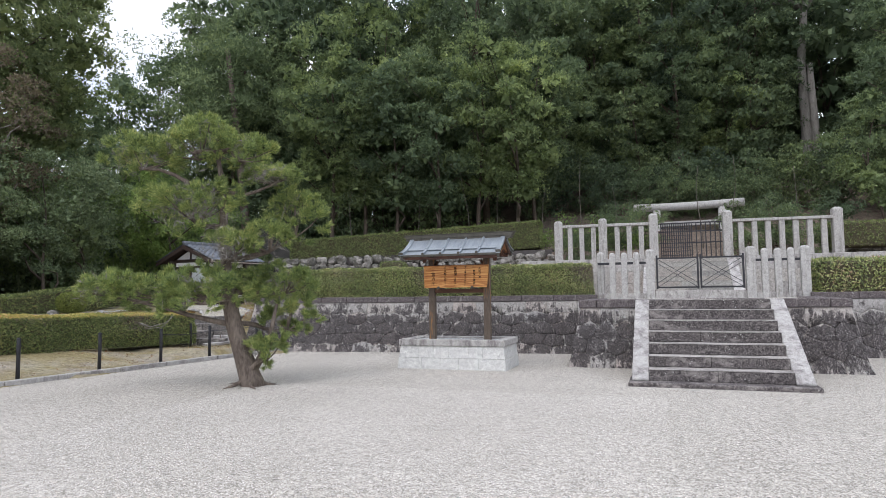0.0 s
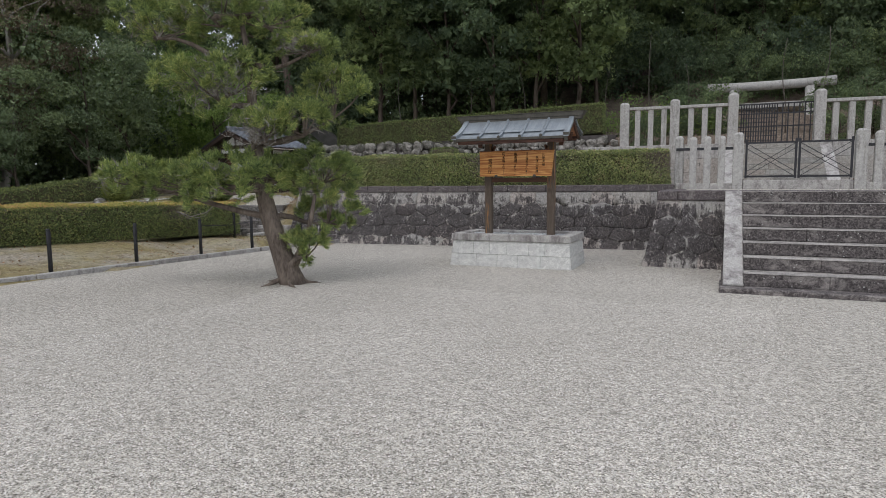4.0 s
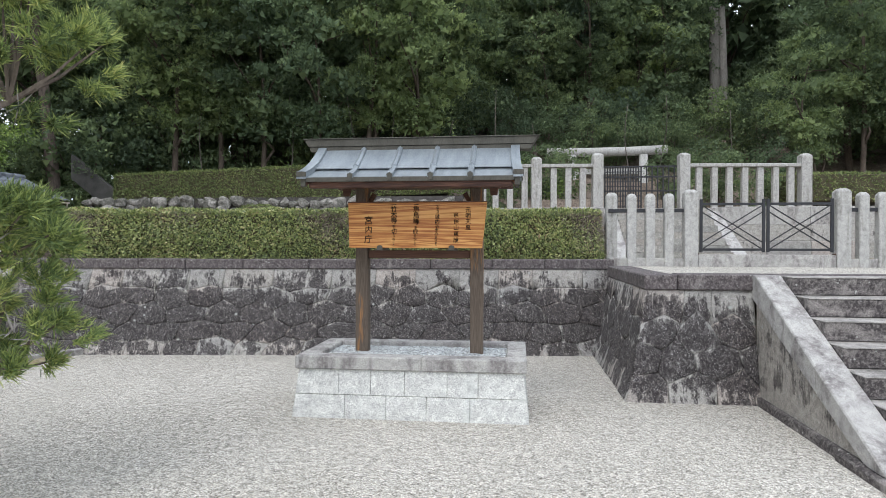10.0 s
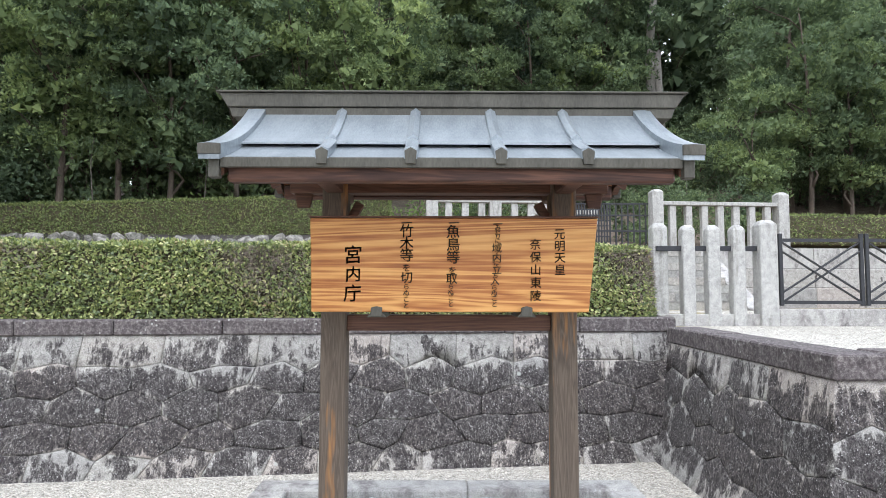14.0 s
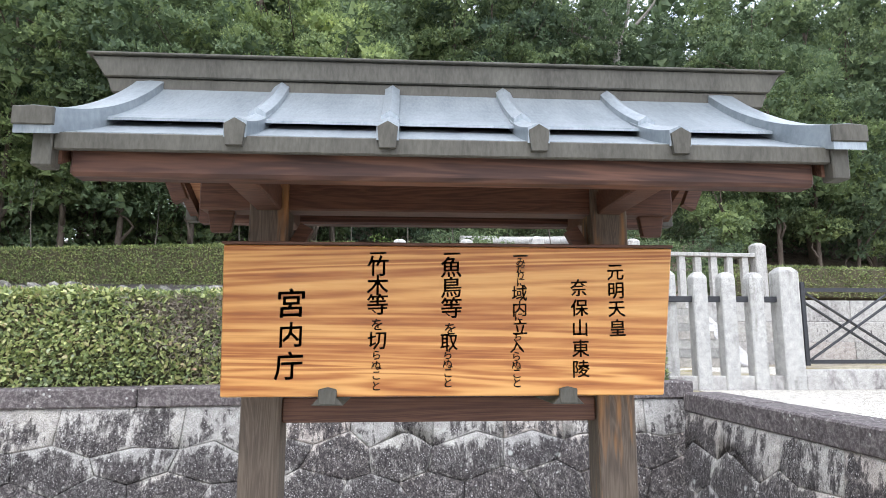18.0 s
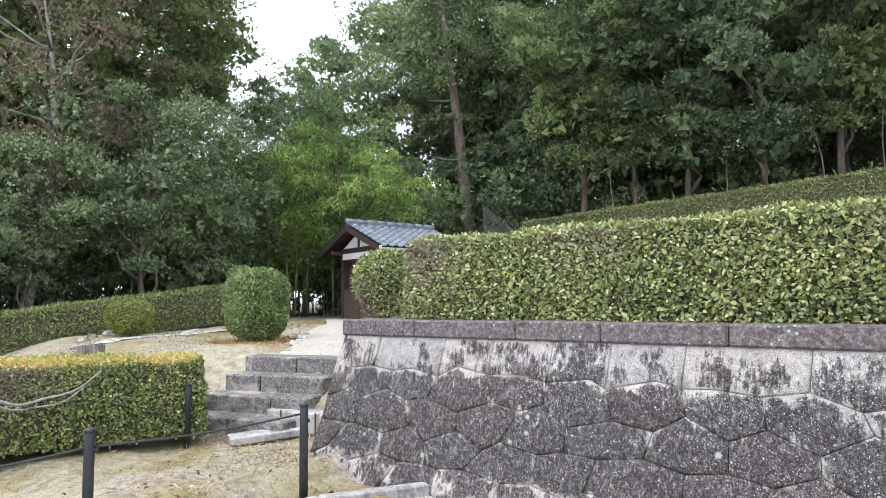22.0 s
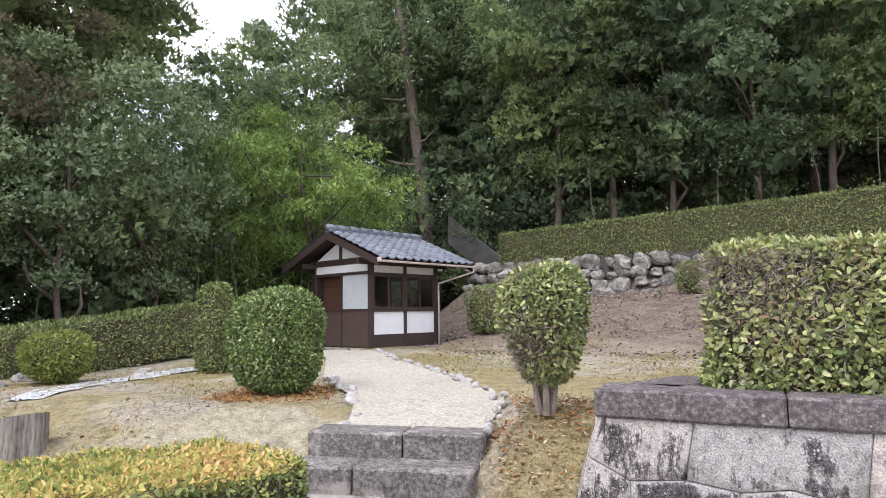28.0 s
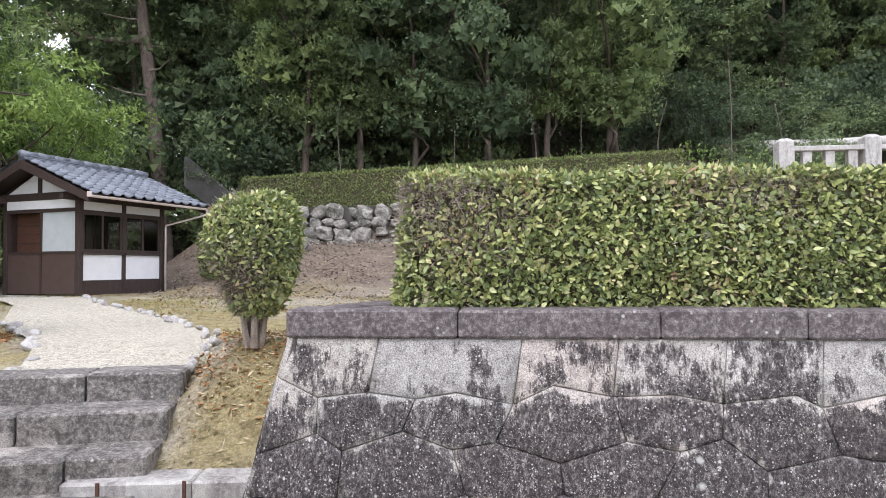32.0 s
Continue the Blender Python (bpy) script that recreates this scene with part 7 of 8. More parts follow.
PATH_GRAVEL = gravel_mat("fine_path_gravel", [(0.0, (0.25, 0.235, 0.195)), (0.3, (0.43, 0.405, 0.34)), (1.0, (0.65, 0.62, 0.53))], 0.009, 0.5, ((0.9, 0.885, 0.86), (1.05, 1.04, 1.02)))
P_LEFT = [(-9.50, 3.81), (-10.1, 4.6), (-12.0, 6.1), (-13.6, 7.8), (-15.6, 9.2)]
P_RIGHT = [(-8.34, 4.24), (-8.7, 5.3), (-10.3, 6.6), (-12.1, 7.9), (-14.0, 9.6)]
strip_sheet("garden_path", P_LEFT, P_RIGHT, PATH_GRAVEL, "pale gravel path curving up to the hut", 0.05, 60, 0.832)
strip_sheet("garden_path", [(-14.2, 3.0), (-14.9, 4.3), (-15.2, 5.5), (-15.1, 6.8)], [(-13.7, 3.2), (-14.35, 4.4), (-14.6, 5.5), (-14.5, 6.8)], FINE_GRAVEL, "narrow grey gravel strip below the hedge", 0.03, 18)

STONES = []
for k in range(4):
    b = bmesh.new()
    bmesh.ops.create_icosphere(b, subdivisions=2, radius=1.0)
    for q in b.verts:
        q.co *= 1 + 0.25 * noise.noise(q.co * 1.4 + Vector((k * 5, 3, 0)))
    me = bpy.data.meshes.new("field_stone")
    b.to_mesh(me)
    b.free()
    me.materials.append(ROCK)
    STONES.append(me)


EDGE_STONES = []
for me in STONES:
    e = me.copy()
    e.materials.clear()
    e.materials.append(PALE_STONE)
    EDGE_STONES.append(e)


def field_stone(x, y, s, label, group="", flat=0.55, z=None, name="field_stone"):
    o = new(name, (EDGE_STONES if group or s < 0.12 else STONES)[int(rng.integers(4))])
    zz = float(ground_z(x, y)) if z is None else z
    o.matrix_basis = pose(x, y, zz + s * flat * 0.35, rng.normal() * 8, rng.normal() * 8, rng.uniform(0, 360)) @ Matrix.Diagonal((s, s * rng.uniform(0.65, 1), s * flat, 1))
    return tagged(o, label, "stone", group)


def along(pts, step):
    out = []
    for (x0, y0), (x1, y1) in zip(pts, pts[1:]):
        n = max(1, int(math.hypot(x1 - x0, y1 - y0) / step))
        out += [(x0 + (x1 - x0) * k / n, y0 + (y1 - y0) * k / n) for k in range(n)]
    return out


for x, y in along(P_RIGHT, 0.15):
    field_stone(x + rng.normal() * 0.03, y + rng.normal() * 0.03, rng.uniform(0.032, 0.062), "small pale rounded stone edging the path", "stones edging the path", 0.7, float(ground_z(x, y)) + 0.05)
for x, y in along(P_LEFT[:3], 0.34):
    field_stone(x + rng.normal() * 0.05, y + rng.normal() * 0.05, rng.uniform(0.045, 0.09), "small pale rounded stone edging the path", "stones edging the path", 0.6, float(ground_z(x, y)) + 0.04)
for x, y, s in ((-9.62, 3.95, 0.10), (-9.78, 4.25, 0.09), (-9.7, 4.08, 0.06), (-15.2, 5.3, 0.11), (-14.9, 5.05, 0.10), (-15.6, 5.6, 0.11), (-14.6, 4.9, 0.09), (-14.9, 3.1, 0.15), (-15.4, 3.4, 0.13), (-14.4, 2.8, 0.10), (-16.0, 4.0, 0.2)):
    field_stone(x, y, s, "rounded field stone lying in the garden")
field_stone(-9.75, -7.2, 0.34, "rough grey boulder lying in dry grass", "", 0.5)
field_stone(-8.9, -9.8, 0.16, "small dark stone on bare earth", "", 0.6)
field_stone(-9.3, -4.6, 0.14, "small flat stone on bare earth", "", 0.5)

# clipped bushes
clipped_bush("clipped_bush", (-11.35, 4.66, float(ground_z(-11.35, 4.66)) - 0.02), 0.46, 0.48, 1.26, BUSH_LEAF, 0.046, 22000, "rounded block of clipped glossy green leaves on mossy ground", 3.2, 0.05, 0.04)
clipped_bush("clipped_bush", (-14.25, 5.95, float(ground_z(-14.25, 5.95)) - 0.10), 0.27, 0.27, 1.50, BOX_LEAF, 0.05, 8000, "slim dark clipped column with a rounded top", 3.5, 0.02)
clipped_bush("clipped_bush", (-7.86, 4.44, 1.08), 0.325, 0.34, 1.19, HEDGE_LEAF, 0.050, 13000, "clipped bush with bare twigs showing on its sides", 3.4, 0.05, 0.17, 0.3, "", 0.35)
clipped_bush("clipped_bush", (-15.15, 4.0, float(ground_z(-15.15, 4.0)) - 0.05), 0.45, 0.45, 0.80, YELLOW_BALL, 0.05, 8000, "low yellow-green clipped ball", 2.3, 0.06, 0.05)
clipped_bush("clipped_bush", (-13.2, 13.0, float(ground_z(-13.2, 13.0)) - 0.02), 0.42, 0.5, 1.15, BOX_LEAF, 0.06, 4000, "dark clipped block beside the hut", 5.0, 0.03)
clipped_bush("clipped_bush", (-9.2, 18.1, float(ground_z(-9.2, 18.1)) - 0.02), 0.7, 0.5, 0.9, BOX_LEAF, 0.07, 3000, "low dark clipped bush against the stones", 4.0, 0.03)

# garden hedges
clipped_hedge("clipped_hedge", (-9.62, -3.9, 0.26), 78.4, 6.32, 1.30, 0.88, GARDEN_LEAF, 0.042, 76000, "clipped hedge with orange and yellow new growth on top", 0.05, 0.07, NEW_LEAF, 0.055, slope=-0.018, near=True, bare=0.78)
clipped_hedge("clipped_hedge", (-9.62, -16.0, 0.22), 90, 12.05, 1.15, 0.76, GARDEN_LEAF, 0.078, 30000, "long clipped hedge with a pale yellow-green top", 0.05, 0.08, GARDEN_LEAF, 0.07)
clipped_hedge("clipped_hedge", (-16.7, -1.6, 0.0), 90, 9.4, 1.2, 1.02, GARDEN_LEAF, 0.075, 24000, "dark clipped hedge at the garden's far side", rough=0.05, slope=0.122)


# a pale dead branch hanging in looped bends on the garden hedge's face
branch = thing("dead_branch", (0, 0, 0), 0, "pale bent dead branch caught on the clipped hedge", "branch")
e1, e2 = Vector((-8.42, 0.20, 0.86)), Vector((-8.20, 1.15, 0.98))
for k, (sag, r) in enumerate(((0.17, 0.016), (0.23, 0.011))):
    pts = [e1 + (e2 - e1) * t + Vector((0.05 + 0.03 * math.sin(9 * t + k), 0, -sag * math.sin(math.pi * t) + 0.015 * math.sin(14 * t + k))) for t in np.linspace(0, 1, 14)]
    part("bent_stem", tube(pts, list(np.linspace(r, r * 0.5, 14)), 6), GREY_BARK, branch, "", True)

# a sawn stump on the bank
STUMP_BARK = plain("furrowed_stump_bark", (0.07, 0.062, 0.052), (0.36, 0.33, 0.285), 0.95, 0.0, 16.0, 60.0, 1.0, 0.2, (1, 1, 0.12))
def stump():
    x, y = -11.95, 2.28
    ob = thing("tree_stump", (x, y, float(ground_z(x, y)) - 0.12), 0, "grey weathered sawn tree stump", "stump")
    bm = bmesh.new()
    rings = []
    for z, k in ((0, 1.25), (0.12, 1.05), (0.3, 0.97), (0.52, 0.95)):
        rings.append([bm.verts.new((0.24 * k * (1 + 0.08 * math.sin(5 * a + z) + 0.07 * math.sin(11 * a + 2 * z) * math.cos(3 * a)) * math.cos(a), 0.24 * k * (1 + 0.08 * math.sin(5 * a + z) + 0.07 * math.sin(11 * a + 2 * z) * math.cos(3 * a)) * math.sin(a), z + 0.03 * math.cos(a) * (z > 0.5))) for a in np.linspace(0, 2 * math.pi, 48, endpoint=False)])
    for p, q in zip(rings, rings[1:]):
        for k in range(48):
            bm.faces.new((p[k], p[(k + 1) % 48], q[(k + 1) % 48], q[k]))
    part("stump_bark", bm, STUMP_BARK, ob, "furrowed grey bark")
    top = bmesh.new()
    top.faces.new([top.verts.new(v) for v in [(0.226 * (1 + 0.08 * math.sin(5 * a + 0.52)) * math.cos(a), 0.226 * (1 + 0.08 * math.sin(5 * a + 0.52)) * math.sin(a), 0.523 + 0.03 * math.cos(a)) for a in np.linspace(0, 2 * math.pi, 24, endpoint=False)]])
    part("cut_face", top, PALE_STONE, ob, "pale cracked cut face")


stump()
bpy.data.objects["tree_stump"].scale = (0.76, 0.76, 0.9)

# black posts with a slack rope along the kerb
RODS = [(-7.8, -10.6), (-7.6, -8.9), (-7.38, -7.15), (-7.16, -5.46), (-6.97, -3.95), (-6.77, -2.37), (-6.58, -0.9), (-6.40, 0.5), (-6.15, 2.04)]
rod0 = thing("rope_post", (*RODS[0], 0.0), 0, "short black metal post holding a thin rope", "post", "rope posts along the kerb")
part("post_shaft", lathe([(0.036, -0.1), (0.034, 0.735), (0.028, 0.752)], 12), IRON, rod0, "", True)
part("post_cap", lathe([(0.037, 0.735), (0.036, 0.757), (0.015, 0.768)], 12), IRON, rod0, "", True)
part("rope_eye", box(-0.008, 0.008, 0.03, 0.055, 0.60, 0.63, 0.003), IRON, rod0)
for x, y in RODS[1:]:
    copy_thing(rod0, pose(x, y, 0.02))
short_post = copy_thing(rod0, pose(-8.38, 2.10, 0.16))
short_post.scale = (1, 1, 0.78)
for (x0, y0), (x1, y1), z0, z1, sag in (((-6.40, 0.5), (-6.15, 2.04), 0.66, 0.70, 0.03), ((-6.58, -0.9), (-6.40, 0.5), 0.66, 0.66, 0.05)):
    pts = [(x0 + (x1 - x0) * t, y0 + (y1 - y0) * t, z0 + (z1 - z0) * t - sag * math.sin(math.pi * t)) for t in np.linspace(0, 1, 14)]
    ob = thing("slack_rope", (0, 0, 0), 0, "thin dark rope sagging between two posts", "rope")
    part("rope_line", tube(pts, [0.008] * 14, 6), IRON, ob, "", True)


# drain cover in the gravel
def drain_cover():
    ob = thing("drain_cover", (-2.8, -8.32, G0), 44, "worn dark drain cover tilted in the gravel", "drain cover")
    part("cover_frame", box(-0.40, 0.40, -0.24, 0.24, -0.03, 0.012, 0.006), MORTAR, ob, "dark frame")
    lid = part("cover_plate", box(-0.37, 0.37, -0.215, 0.215, 0.012, 0.026, 0.005), POST_STONE, ob, "grey plate")
    lid.rotation_euler = (radians(2), radians(-1.5), 0)


drain_cover()


# squared stone post and the yellow-green shrub at the near corner of the court
post_ob = thing("stone_marker", (2.05, -12.10, G0), 12, "squared pale granite post at the court's corner", "post")
part("shaft", box(-0.115, 0.115, -0.115, 0.115, -0.1, 0.905, 0.012), PALE_STONE, post_ob)
loose_shrub(1.0, -12.1, G0, 0.40, 0.78, YELLOW_LEAF, 0.08, 11000, "loose yellow-green shrub beside a stone post")


# stone lantern and the sloping concrete wall behind the hut
def lantern(x, y):
    ob = thing("stone_lantern", (x, y, float(ground_z(x, y))), 0, "mossy rough stone lantern among boulders", "lantern")
    part("lantern_base", lathe([(0.30, -0.1), (0.26, 0.35), (0.2, 0.75)], 9), ROCK, ob)
    part("fire_box", box(-0.17, 0.17, -0.17, 0.17, 0.75, 1.0, 0.03), ROCK, ob)
    part("lantern_cap", lathe([(0.36, 1.0), (0.38, 1.08), (0.16, 1.2), (0.03, 1.24)], 9), ROCK, ob)


lantern(-14.0, 15.6)
for x, y, s in ((-13.3, 15.3, 0.45), (-12.8, 16.0, 0.5), (-14.6, 15.0, 0.4)):
    field_stone(x, y, s, "large mossy boulder by the stone lantern", "", 0.9)
ramp_wall = thing("sloping_wall", (-17.9, 20.3, 4.0), 0, "grey stained concrete wall sloping down the hill", "wall", "", "structure")
part("slope_panel", prism([(-1.2, 1.75), (1.1, -0.05), (1.1, -1.15), (-1.2, 0.65)], "y", 0, 0.25), CONCRETE, ramp_wall)


# ------------------------------------------------------------------ the garden pine
def garden_pine():
    ob = thing("garden_pine", (-2.62, -3.02, G0), 0, "trained black pine with a leaning trunk and layered pads", "tree")
    rt = np.array([math.cos(radians(21)), math.sin(radians(21)), 0])      # across the leaning plane
    bk = np.array([-rt[1], rt[0], 0])
    def at(u, v, z):
        return tuple(rt * u + bk * v + np.array([0, 0, z]))
    spine = [at(0.08, 0, -0.1), at(0.0, 0, 0.15), at(-0.14, 0.03, 0.55), at(-0.30, 0.05, 1.05), at(-0.40, 0.0, 1.6), at(-0.46, 0.05, 2.2), at(-0.52, 0.1, 2.8), at(-0.50, 0.05, 3.4), at(-0.62, 0, 4.1)]
    part("trunk", tube(spine, [0.235, 0.185, 0.155, 0.14, 0.115, 0.09, 0.075, 0.06, 0.03], 14), PINE_BARK, ob, "leaning furrowed trunk", True)
    part("side_trunk", tube([at(-0.02, 0, 0.1), at(0.18, 0.03, 0.5), at(0.34, 0.05, 0.9), at(0.45, 0, 1.4)], [0.09, 0.06, 0.045, 0.025], 8), PINE_BARK, ob, "", True)
    # pads: across, deep, height, half width, half depth, half thickness, joint of the trunk, share of grey dead twigs
    pads = ((-2.35, -0.10, 1.70, 0.56, 0.48, 0.28, 3, 0.3), (-1.60, 0.0, 1.66, 0.62, 0.58, 0.30, 4, 0.1), (-0.72, -0.34, 1.60, 0.74, 0.62, 0.40, 4, 0.1), (-0.30, 0.50, 1.75, 0.62, 0.50, 0.30, 4, 0.1), (0.52, 0.30, 1.74, 0.58, 0.56, 0.36, 4, 0.25),
            (0.58, 0.30, 1.14, 0.46, 0.44, 0.46, 3, 0.05), (0.32, -0.08, 0.62, 0.27, 0.25, 0.38, 1, 0.05), (-0.20, -0.30, 2.34, 0.52, 0.42, 0.28, 5, 1.0), (0.70, 0.36, 2.86, 0.52, 0.52, 0.56, 5, 0.05), (0.34, -0.10, 2.45, 0.40, 0.38, 0.34, 5, 0.3),
            (-0.92, -0.22, 3.06, 0.84, 0.62, 0.50, 6, 0.7), (0.40, 0.0, 3.62, 0.48, 0.42, 0.18, 7, 0.8), (-1.90, 0.0, 3.98, 0.66, 0.58, 0.38, 7, 0.2), (-0.95, 0.10, 4.20, 0.74, 0.66, 0.46, 8, 0.2), (-0.22, 0.0, 4.12, 0.54, 0.52, 0.38, 8, 0.1))
    P, D = [], []
    dead_p, dead_d = [], []
    for u, v, z, ru, rv, rz_, node_, grey in pads:
        c = np.array(at(u, v, z))
        s = np.array(spine[node_])
        part("branch", tube(limb_points(s, c - (0, 0, rz_ * 0.45), 6, 0.08), list(np.linspace(0.055, 0.02, 6)), 7), PINE_BARK, ob, "", True)
        m = int(860 * (ru * rv + rz_ * 0.12))
        a, r = rng.random(m) * 2 * math.pi, np.sqrt(rng.random(m))
        flatp = rt * (r * np.cos(a) * ru)[:, None] + bk * (r * np.sin(a) * rv)[:, None]
        lump = fbm(c + flatp, 4.2, u)[:, None] * 0.45 + fbm(c + flatp, 9.0, 2.0)[:, None] * 0.25
        dome = (np.sqrt(1.02 - r ** 2) * rng.choice([1.0, 0.45, -0.35], m, p=[0.62, 0.23, 0.15]))[:, None]
        q = c + flatp * (1 + 0.22 * fbm(c + flatp, 3.0, 7.0)[:, None]) + np.array([0, 0, 1.0]) * (dome + lump - 0.15) * rz_
        out = unit(flatp / np.array([ru, ru, 1.0]) * 0.8 + np.array([0, 0, 0.85]) * np.sign(dome + 0.4) + rng.normal(size=(m, 3)) * 0.32)
        h = len(q) // 7
        off = unit(rng.normal(size=(h * 7, 3)) + np.repeat(out[:h], 7, 0) * 0.7)
        reach = np.repeat(rng.uniform(0.05, 0.115, (h, 1)), 7, 0)
        P.append(np.repeat(q[:h], 7, 0) + off * reach)
        D.append(unit(np.repeat(out[:h], 7, 0) * 0.8 + off))
        tw = bmesh.new()
        for k in range(9):
            tube([tuple(c - (0, 0, rz_ * 0.45)), tuple((c + q[k * 3]) / 2 - (0, 0, rz_ * 0.3)), tuple(q[k * 3])], [0.018, 0.012, 0.005], 4, tw)
        part("twig_spray", tw, PINE_BARK, ob)
        m = int(m * grey * 0.5) + 4
        dead_p.append(c + rng.normal(size=(m, 3)) * np.array([ru * 0.40, rv * 0.40, rz_ * 0.40]) + (0, -0.1, rz_ * 0.05))
        dead_d.append(unit(rng.normal(size=(m, 3)) + (0, 0, 0.3)))
    P, D = np.concatenate(P), np.concatenate(D)
    k = 40
    p = np.repeat(P, k, 0)
    d = unit(np.repeat(D, k, 0) + rng.normal(size=(len(p), 3)) * 0.52)
    p = p + np.repeat(D, k, 0) * rng.uniform(-0.05, 0.02, (len(p), 1)) + rng.normal(size=p.shape) * 0.014
    side = unit(np.cross(d, rng.normal(size=d.shape)))
    L = rng.uniform(0.06, 0.105, (len(p), 1))
    w = 0.0056
    quad = np.stack([p - side * w, p + d * L, p + side * w], 1)
    link_mesh("needles", quad_mesh("needles", quad), PINE_LEAF, ob, "long green pine needles in tufts")
    dp, dd = np.concatenate(dead_p), np.concatenate(dead_d)
    link_mesh("dead_wood", quad_mesh("dead_wood", leaves_at(np.repeat(dp, 6, 0), np.repeat(dd, 6, 0), 0.15, 0.010, 0.6)), GREY_BARK, ob, "lichened grey dead twigs")
    for k in range(5):
        a = k * 1.25 + 0.4
        part("surface_root", tube([(0.1 * math.cos(a), 0.1 * math.sin(a), 0.10), (0.3 * math.cos(a), 0.3 * math.sin(a), 0.02), (0.62 * math.cos(a + 0.2), 0.62 * math.sin(a + 0.2), -0.03)], [0.05, 0.028, 0.010], 7), PINE_BARK, ob, "", True)
    return ob


garden_pine()


# ------------------------------------------------------------------ dry grass, fallen leaves and loose stones
def ground_litter(name, n, x0, x1, y0, y1, size, mat, label, keep, flat=0.2, category="litter"):
    q = np.stack([rng.uniform(x0, x1, n), rng.uniform(y0, y1, n), np.zeros(n)], 1)
    q = q[keep(q[:, 0], q[:, 1]) & (fbm(q, 1.1, 2.0) + rng.normal(size=n) * 0.35 > -0.25)]
    q[:, 2] = ground_z(q[:, 0], q[:, 1]) + 0.012 + rng.uniform(0, 0.02, len(q))
    d = unit(rng.normal(size=q.shape) * np.array([1, 1, flat]) + (0, 0, flat))
    side = unit(np.cross(d, np.array([0, 0, 1.0]) + rng.normal(size=q.shape) * 0.4))
    L = size[0] * rng.uniform(0.5, 1.4, (len(q), 1))
    w = size[1] * rng.uniform(0.6, 1.3, (len(q), 1))
    v = np.stack([q, q + d * L * 0.5 + side * w, q + d * L, q + d * L * 0.5 - side * w], 1)
    return tagged(link_mesh(name, quad_mesh(name, v), mat), label, category, "", "stuff")


STRAW = leaf_mat("dry_straw", [(0.0, (0.20, 0.15, 0.08)), (0.5, (0.42, 0.34, 0.20)), (1.0, (0.62, 0.55, 0.40))], 0.8, 0.1, 0.3, 1.0)
FALLEN = leaf_mat("fallen_leaf", [(0.0, (0.10, 0.055, 0.03)), (0.5, (0.24, 0.13, 0.065)), (0.85, (0.38, 0.22, 0.10)), (1.0, (0.55, 0.47, 0.32))], 0.8, 0.1, 0.2, 1.0)
MOSS = leaf_mat("low_grass", [(0.0, (0.10, 0.11, 0.03)), (0.5, (0.21, 0.20, 0.06)), (1.0, (0.34, 0.30, 0.11))], 0.8, 0.2, 0.4, 0.8)


def off_path(x, y):
    lx = np.interp(y, [p[1] for p in P_LEFT], [p[0] for p in P_LEFT])
    rx = np.interp(y, [p[1] for p in P_RIGHT], [p[0] for p in P_RIGHT])
    on = (y > 3.6) & (y < 9.6) & (x > lx) & (x < rx)
    return ~on & (x < np.interp(y, KERB_Y, KERB_X) - 0.12) & ((x < -6.95) | (y < 2.9))


ground_litter("dry_grass", 34000, -14.5, -5.8, -11.5, 5.2, (0.07, 0.0035), STRAW, "thin straw-coloured dry grass over the bank", off_path, 0.35, "grass")
ground_litter("garden_grass", 42000, -16.5, -6.9, 1.8, 10.5, (0.05, 0.004), MOSS, "short mossy yellow-green grass round the path", off_path, 0.5, "grass")
ground_litter("leaf_litter", 12000, -15.0, -5.8, -11.5, 15.0, (0.055, 0.016), FALLEN, "scattered brown fallen leaves on the earth", off_path, 0.2)
RUST_LITTER = leaf_mat("rust_brown_litter", [(0.0, (0.16, 0.06, 0.02)), (0.5, (0.34, 0.15, 0.05)), (1.0, (0.50, 0.27, 0.11))], 0.8, 0.1, 0.2, 1.0)
ground_litter("shed_leaves", 5200, -12.2, -10.4, 3.9, 5.4, (0.04, 0.011), RUST_LITTER, "rust-brown shed leaves round the clipped bush", lambda x, y: np.hypot(x + 11.2, y - 4.6) < 0.55 + 0.3 * np.abs(np.sin(3 * x + 2 * y)), 0.15)
ground_litter("shed_leaves", 2600, -8.7, -7.0, 3.9, 5.0, (0.04, 0.011), RUST_LITTER, "rust-brown shed leaves under the twiggy bush", lambda x, y: np.hypot(x + 7.85, y - 4.4) < 0.55, 0.15)
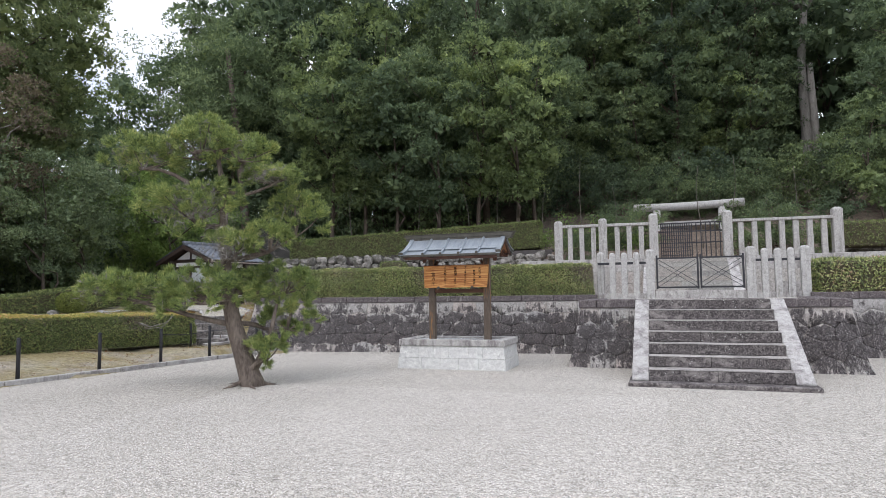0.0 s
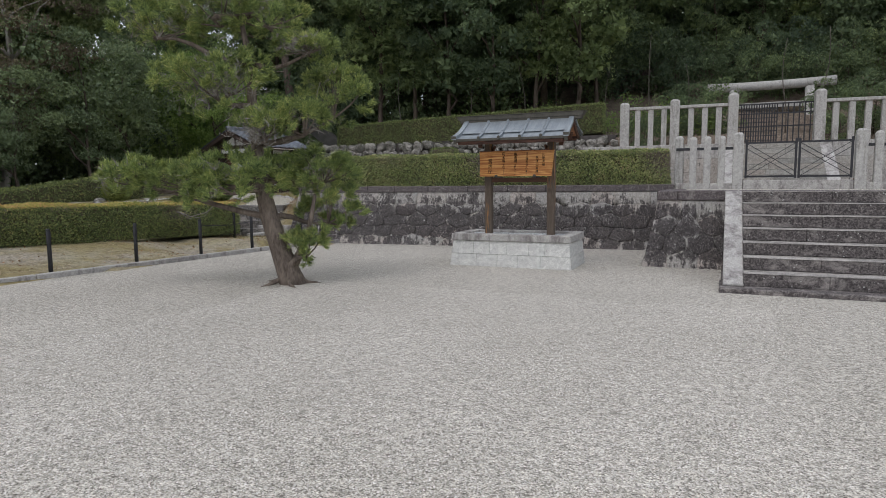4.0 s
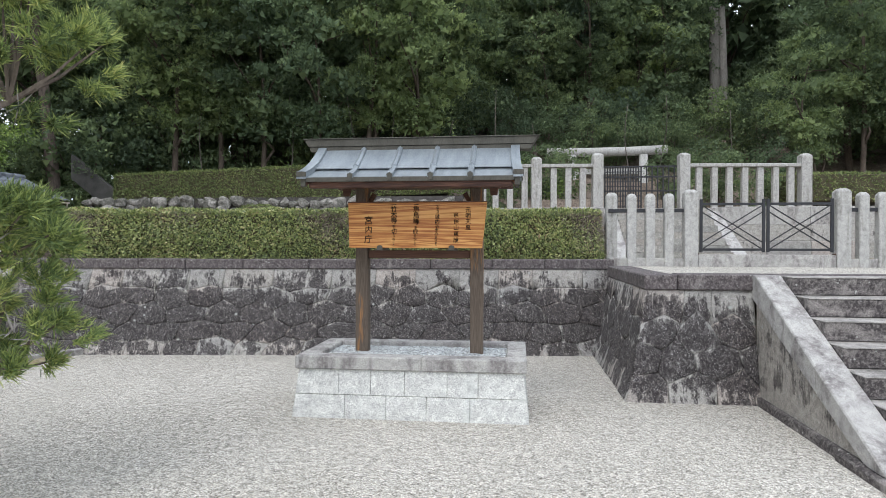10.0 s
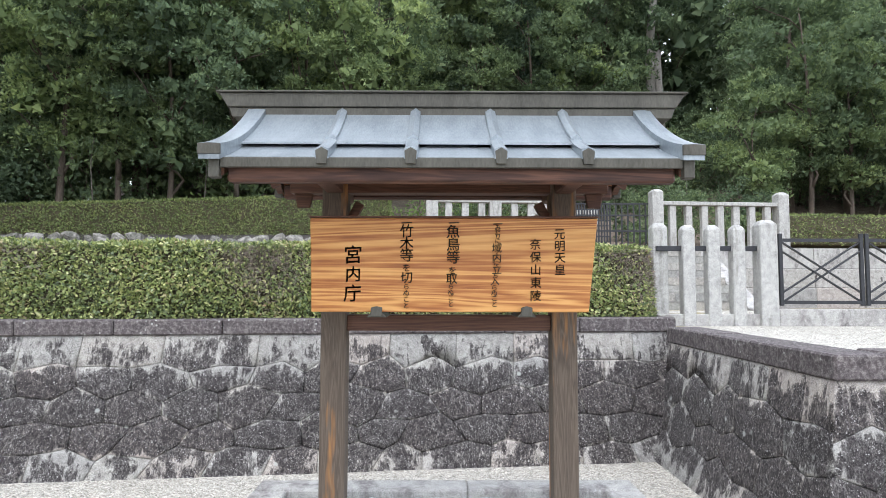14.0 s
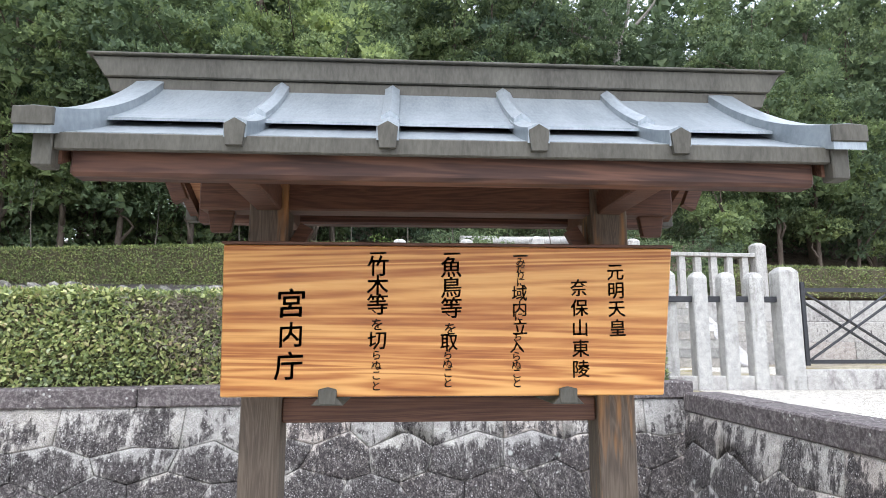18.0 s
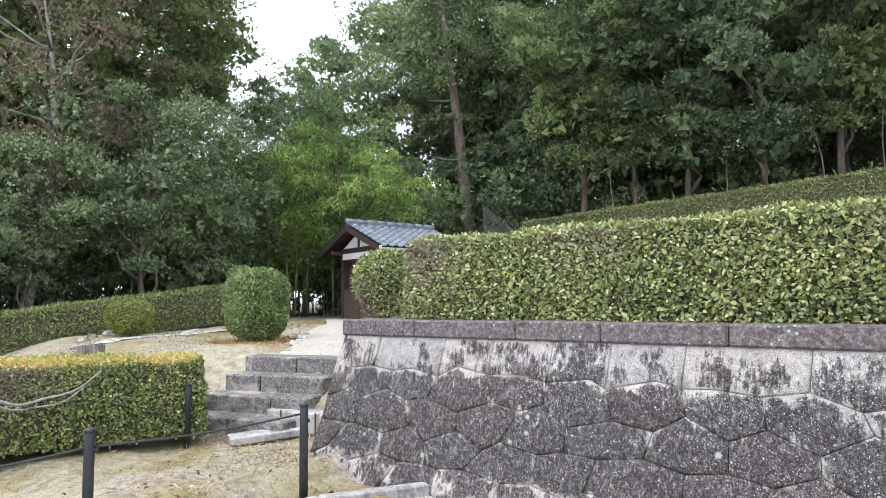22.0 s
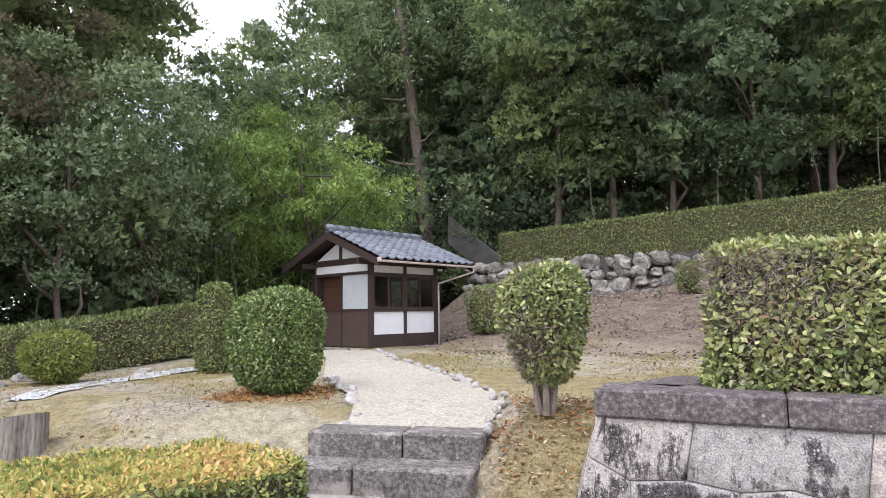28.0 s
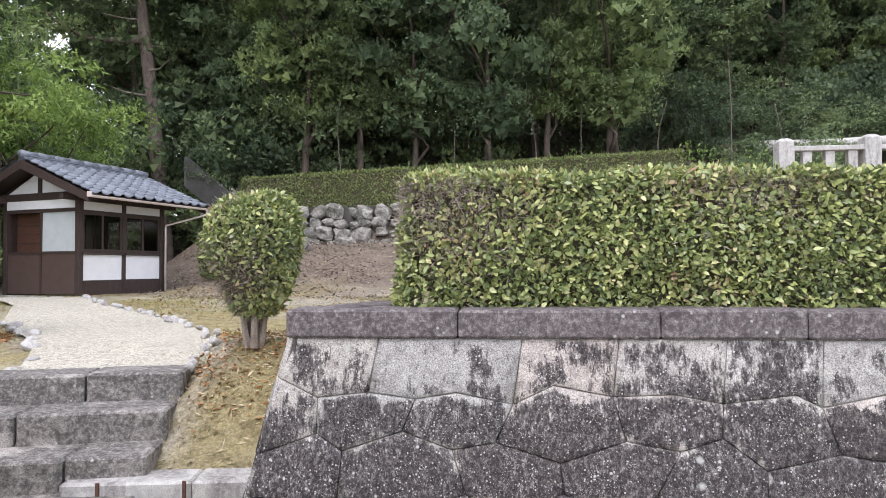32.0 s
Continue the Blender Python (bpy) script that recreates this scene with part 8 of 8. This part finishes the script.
SLOPE_LEAF = leaf_mat("bleached_litter", [(0.0, (0.09, 0.07, 0.055)), (0.5, (0.20, 0.165, 0.13)), (1.0, (0.37, 0.315, 0.255))], 0.85, 0.1, 0.2, 1.0)
ground_litter("bank_litter", 5200, -9.4, -6.9, 2.3, 5.0, (0.06, 0.008), STRAW, "dry straw and twigs on the bank beside the steps", off_path, 0.25)
ground_litter("slope_litter", 16000, -16.5, -2.0, 9.5, 18.6, (0.08, 0.022), SLOPE_LEAF, "brown fallen leaves over the bank below the upper wall", lambda x, y: x > -1.2 * (y - 9.5) - 12.0, 0.25)


# loose chips lying proud on the raked court
def loose_chips(n, x0, x1, y0, y1):
    c = np.stack([rng.uniform(x0, x1, n), rng.uniform(y0, y1, n), np.full(n, G0 - 0.001)], 1)
    s = rng.uniform(0.0045, 0.0095, (n, 1))
    a0 = rng.random((n, 1)) * 2 * math.pi
    ring = [c + np.concatenate([np.cos(a0 + k) * s * rng.uniform(0.7, 1.2, (n, 1)), np.sin(a0 + k) * s * rng.uniform(0.7, 1.2, (n, 1)), np.zeros((n, 1))], 1) for k in (0.0, 1.6, 3.1, 4.7)]
    tip = c + np.concatenate([rng.normal(size=(n, 2)) * s * 0.35, s * rng.uniform(0.6, 1.3, (n, 1))], 1)
    v = np.stack([*ring, tip], 1).reshape(-1, 3)
    i = np.arange(n, dtype=np.int32)[:, None] * 5
    f = np.concatenate([np.concatenate([i + k, i + (k + 1) % 4, i + 4], 1) for k in range(4)])
    me = bpy.data.meshes.new("loose_gravel")
    me.from_pydata(v.tolist(), [], f.tolist())
    return tagged(link_mesh("loose_gravel", me, CHIP), "loose pale and grey gravel chips scattered over the court", "gravel", "", "stuff")


CHIP = leaf_mat("gravel_chip", [(0.0, (0.17, 0.16, 0.14)), (0.25, (0.44, 0.42, 0.38)), (0.7, (0.70, 0.67, 0.62)), (1.0, (0.90, 0.88, 0.84))], 0.85, 0.0, 0.2, 0.5)
loose_chips(46000, -2.5, 4.2, -10.6, -2.6)
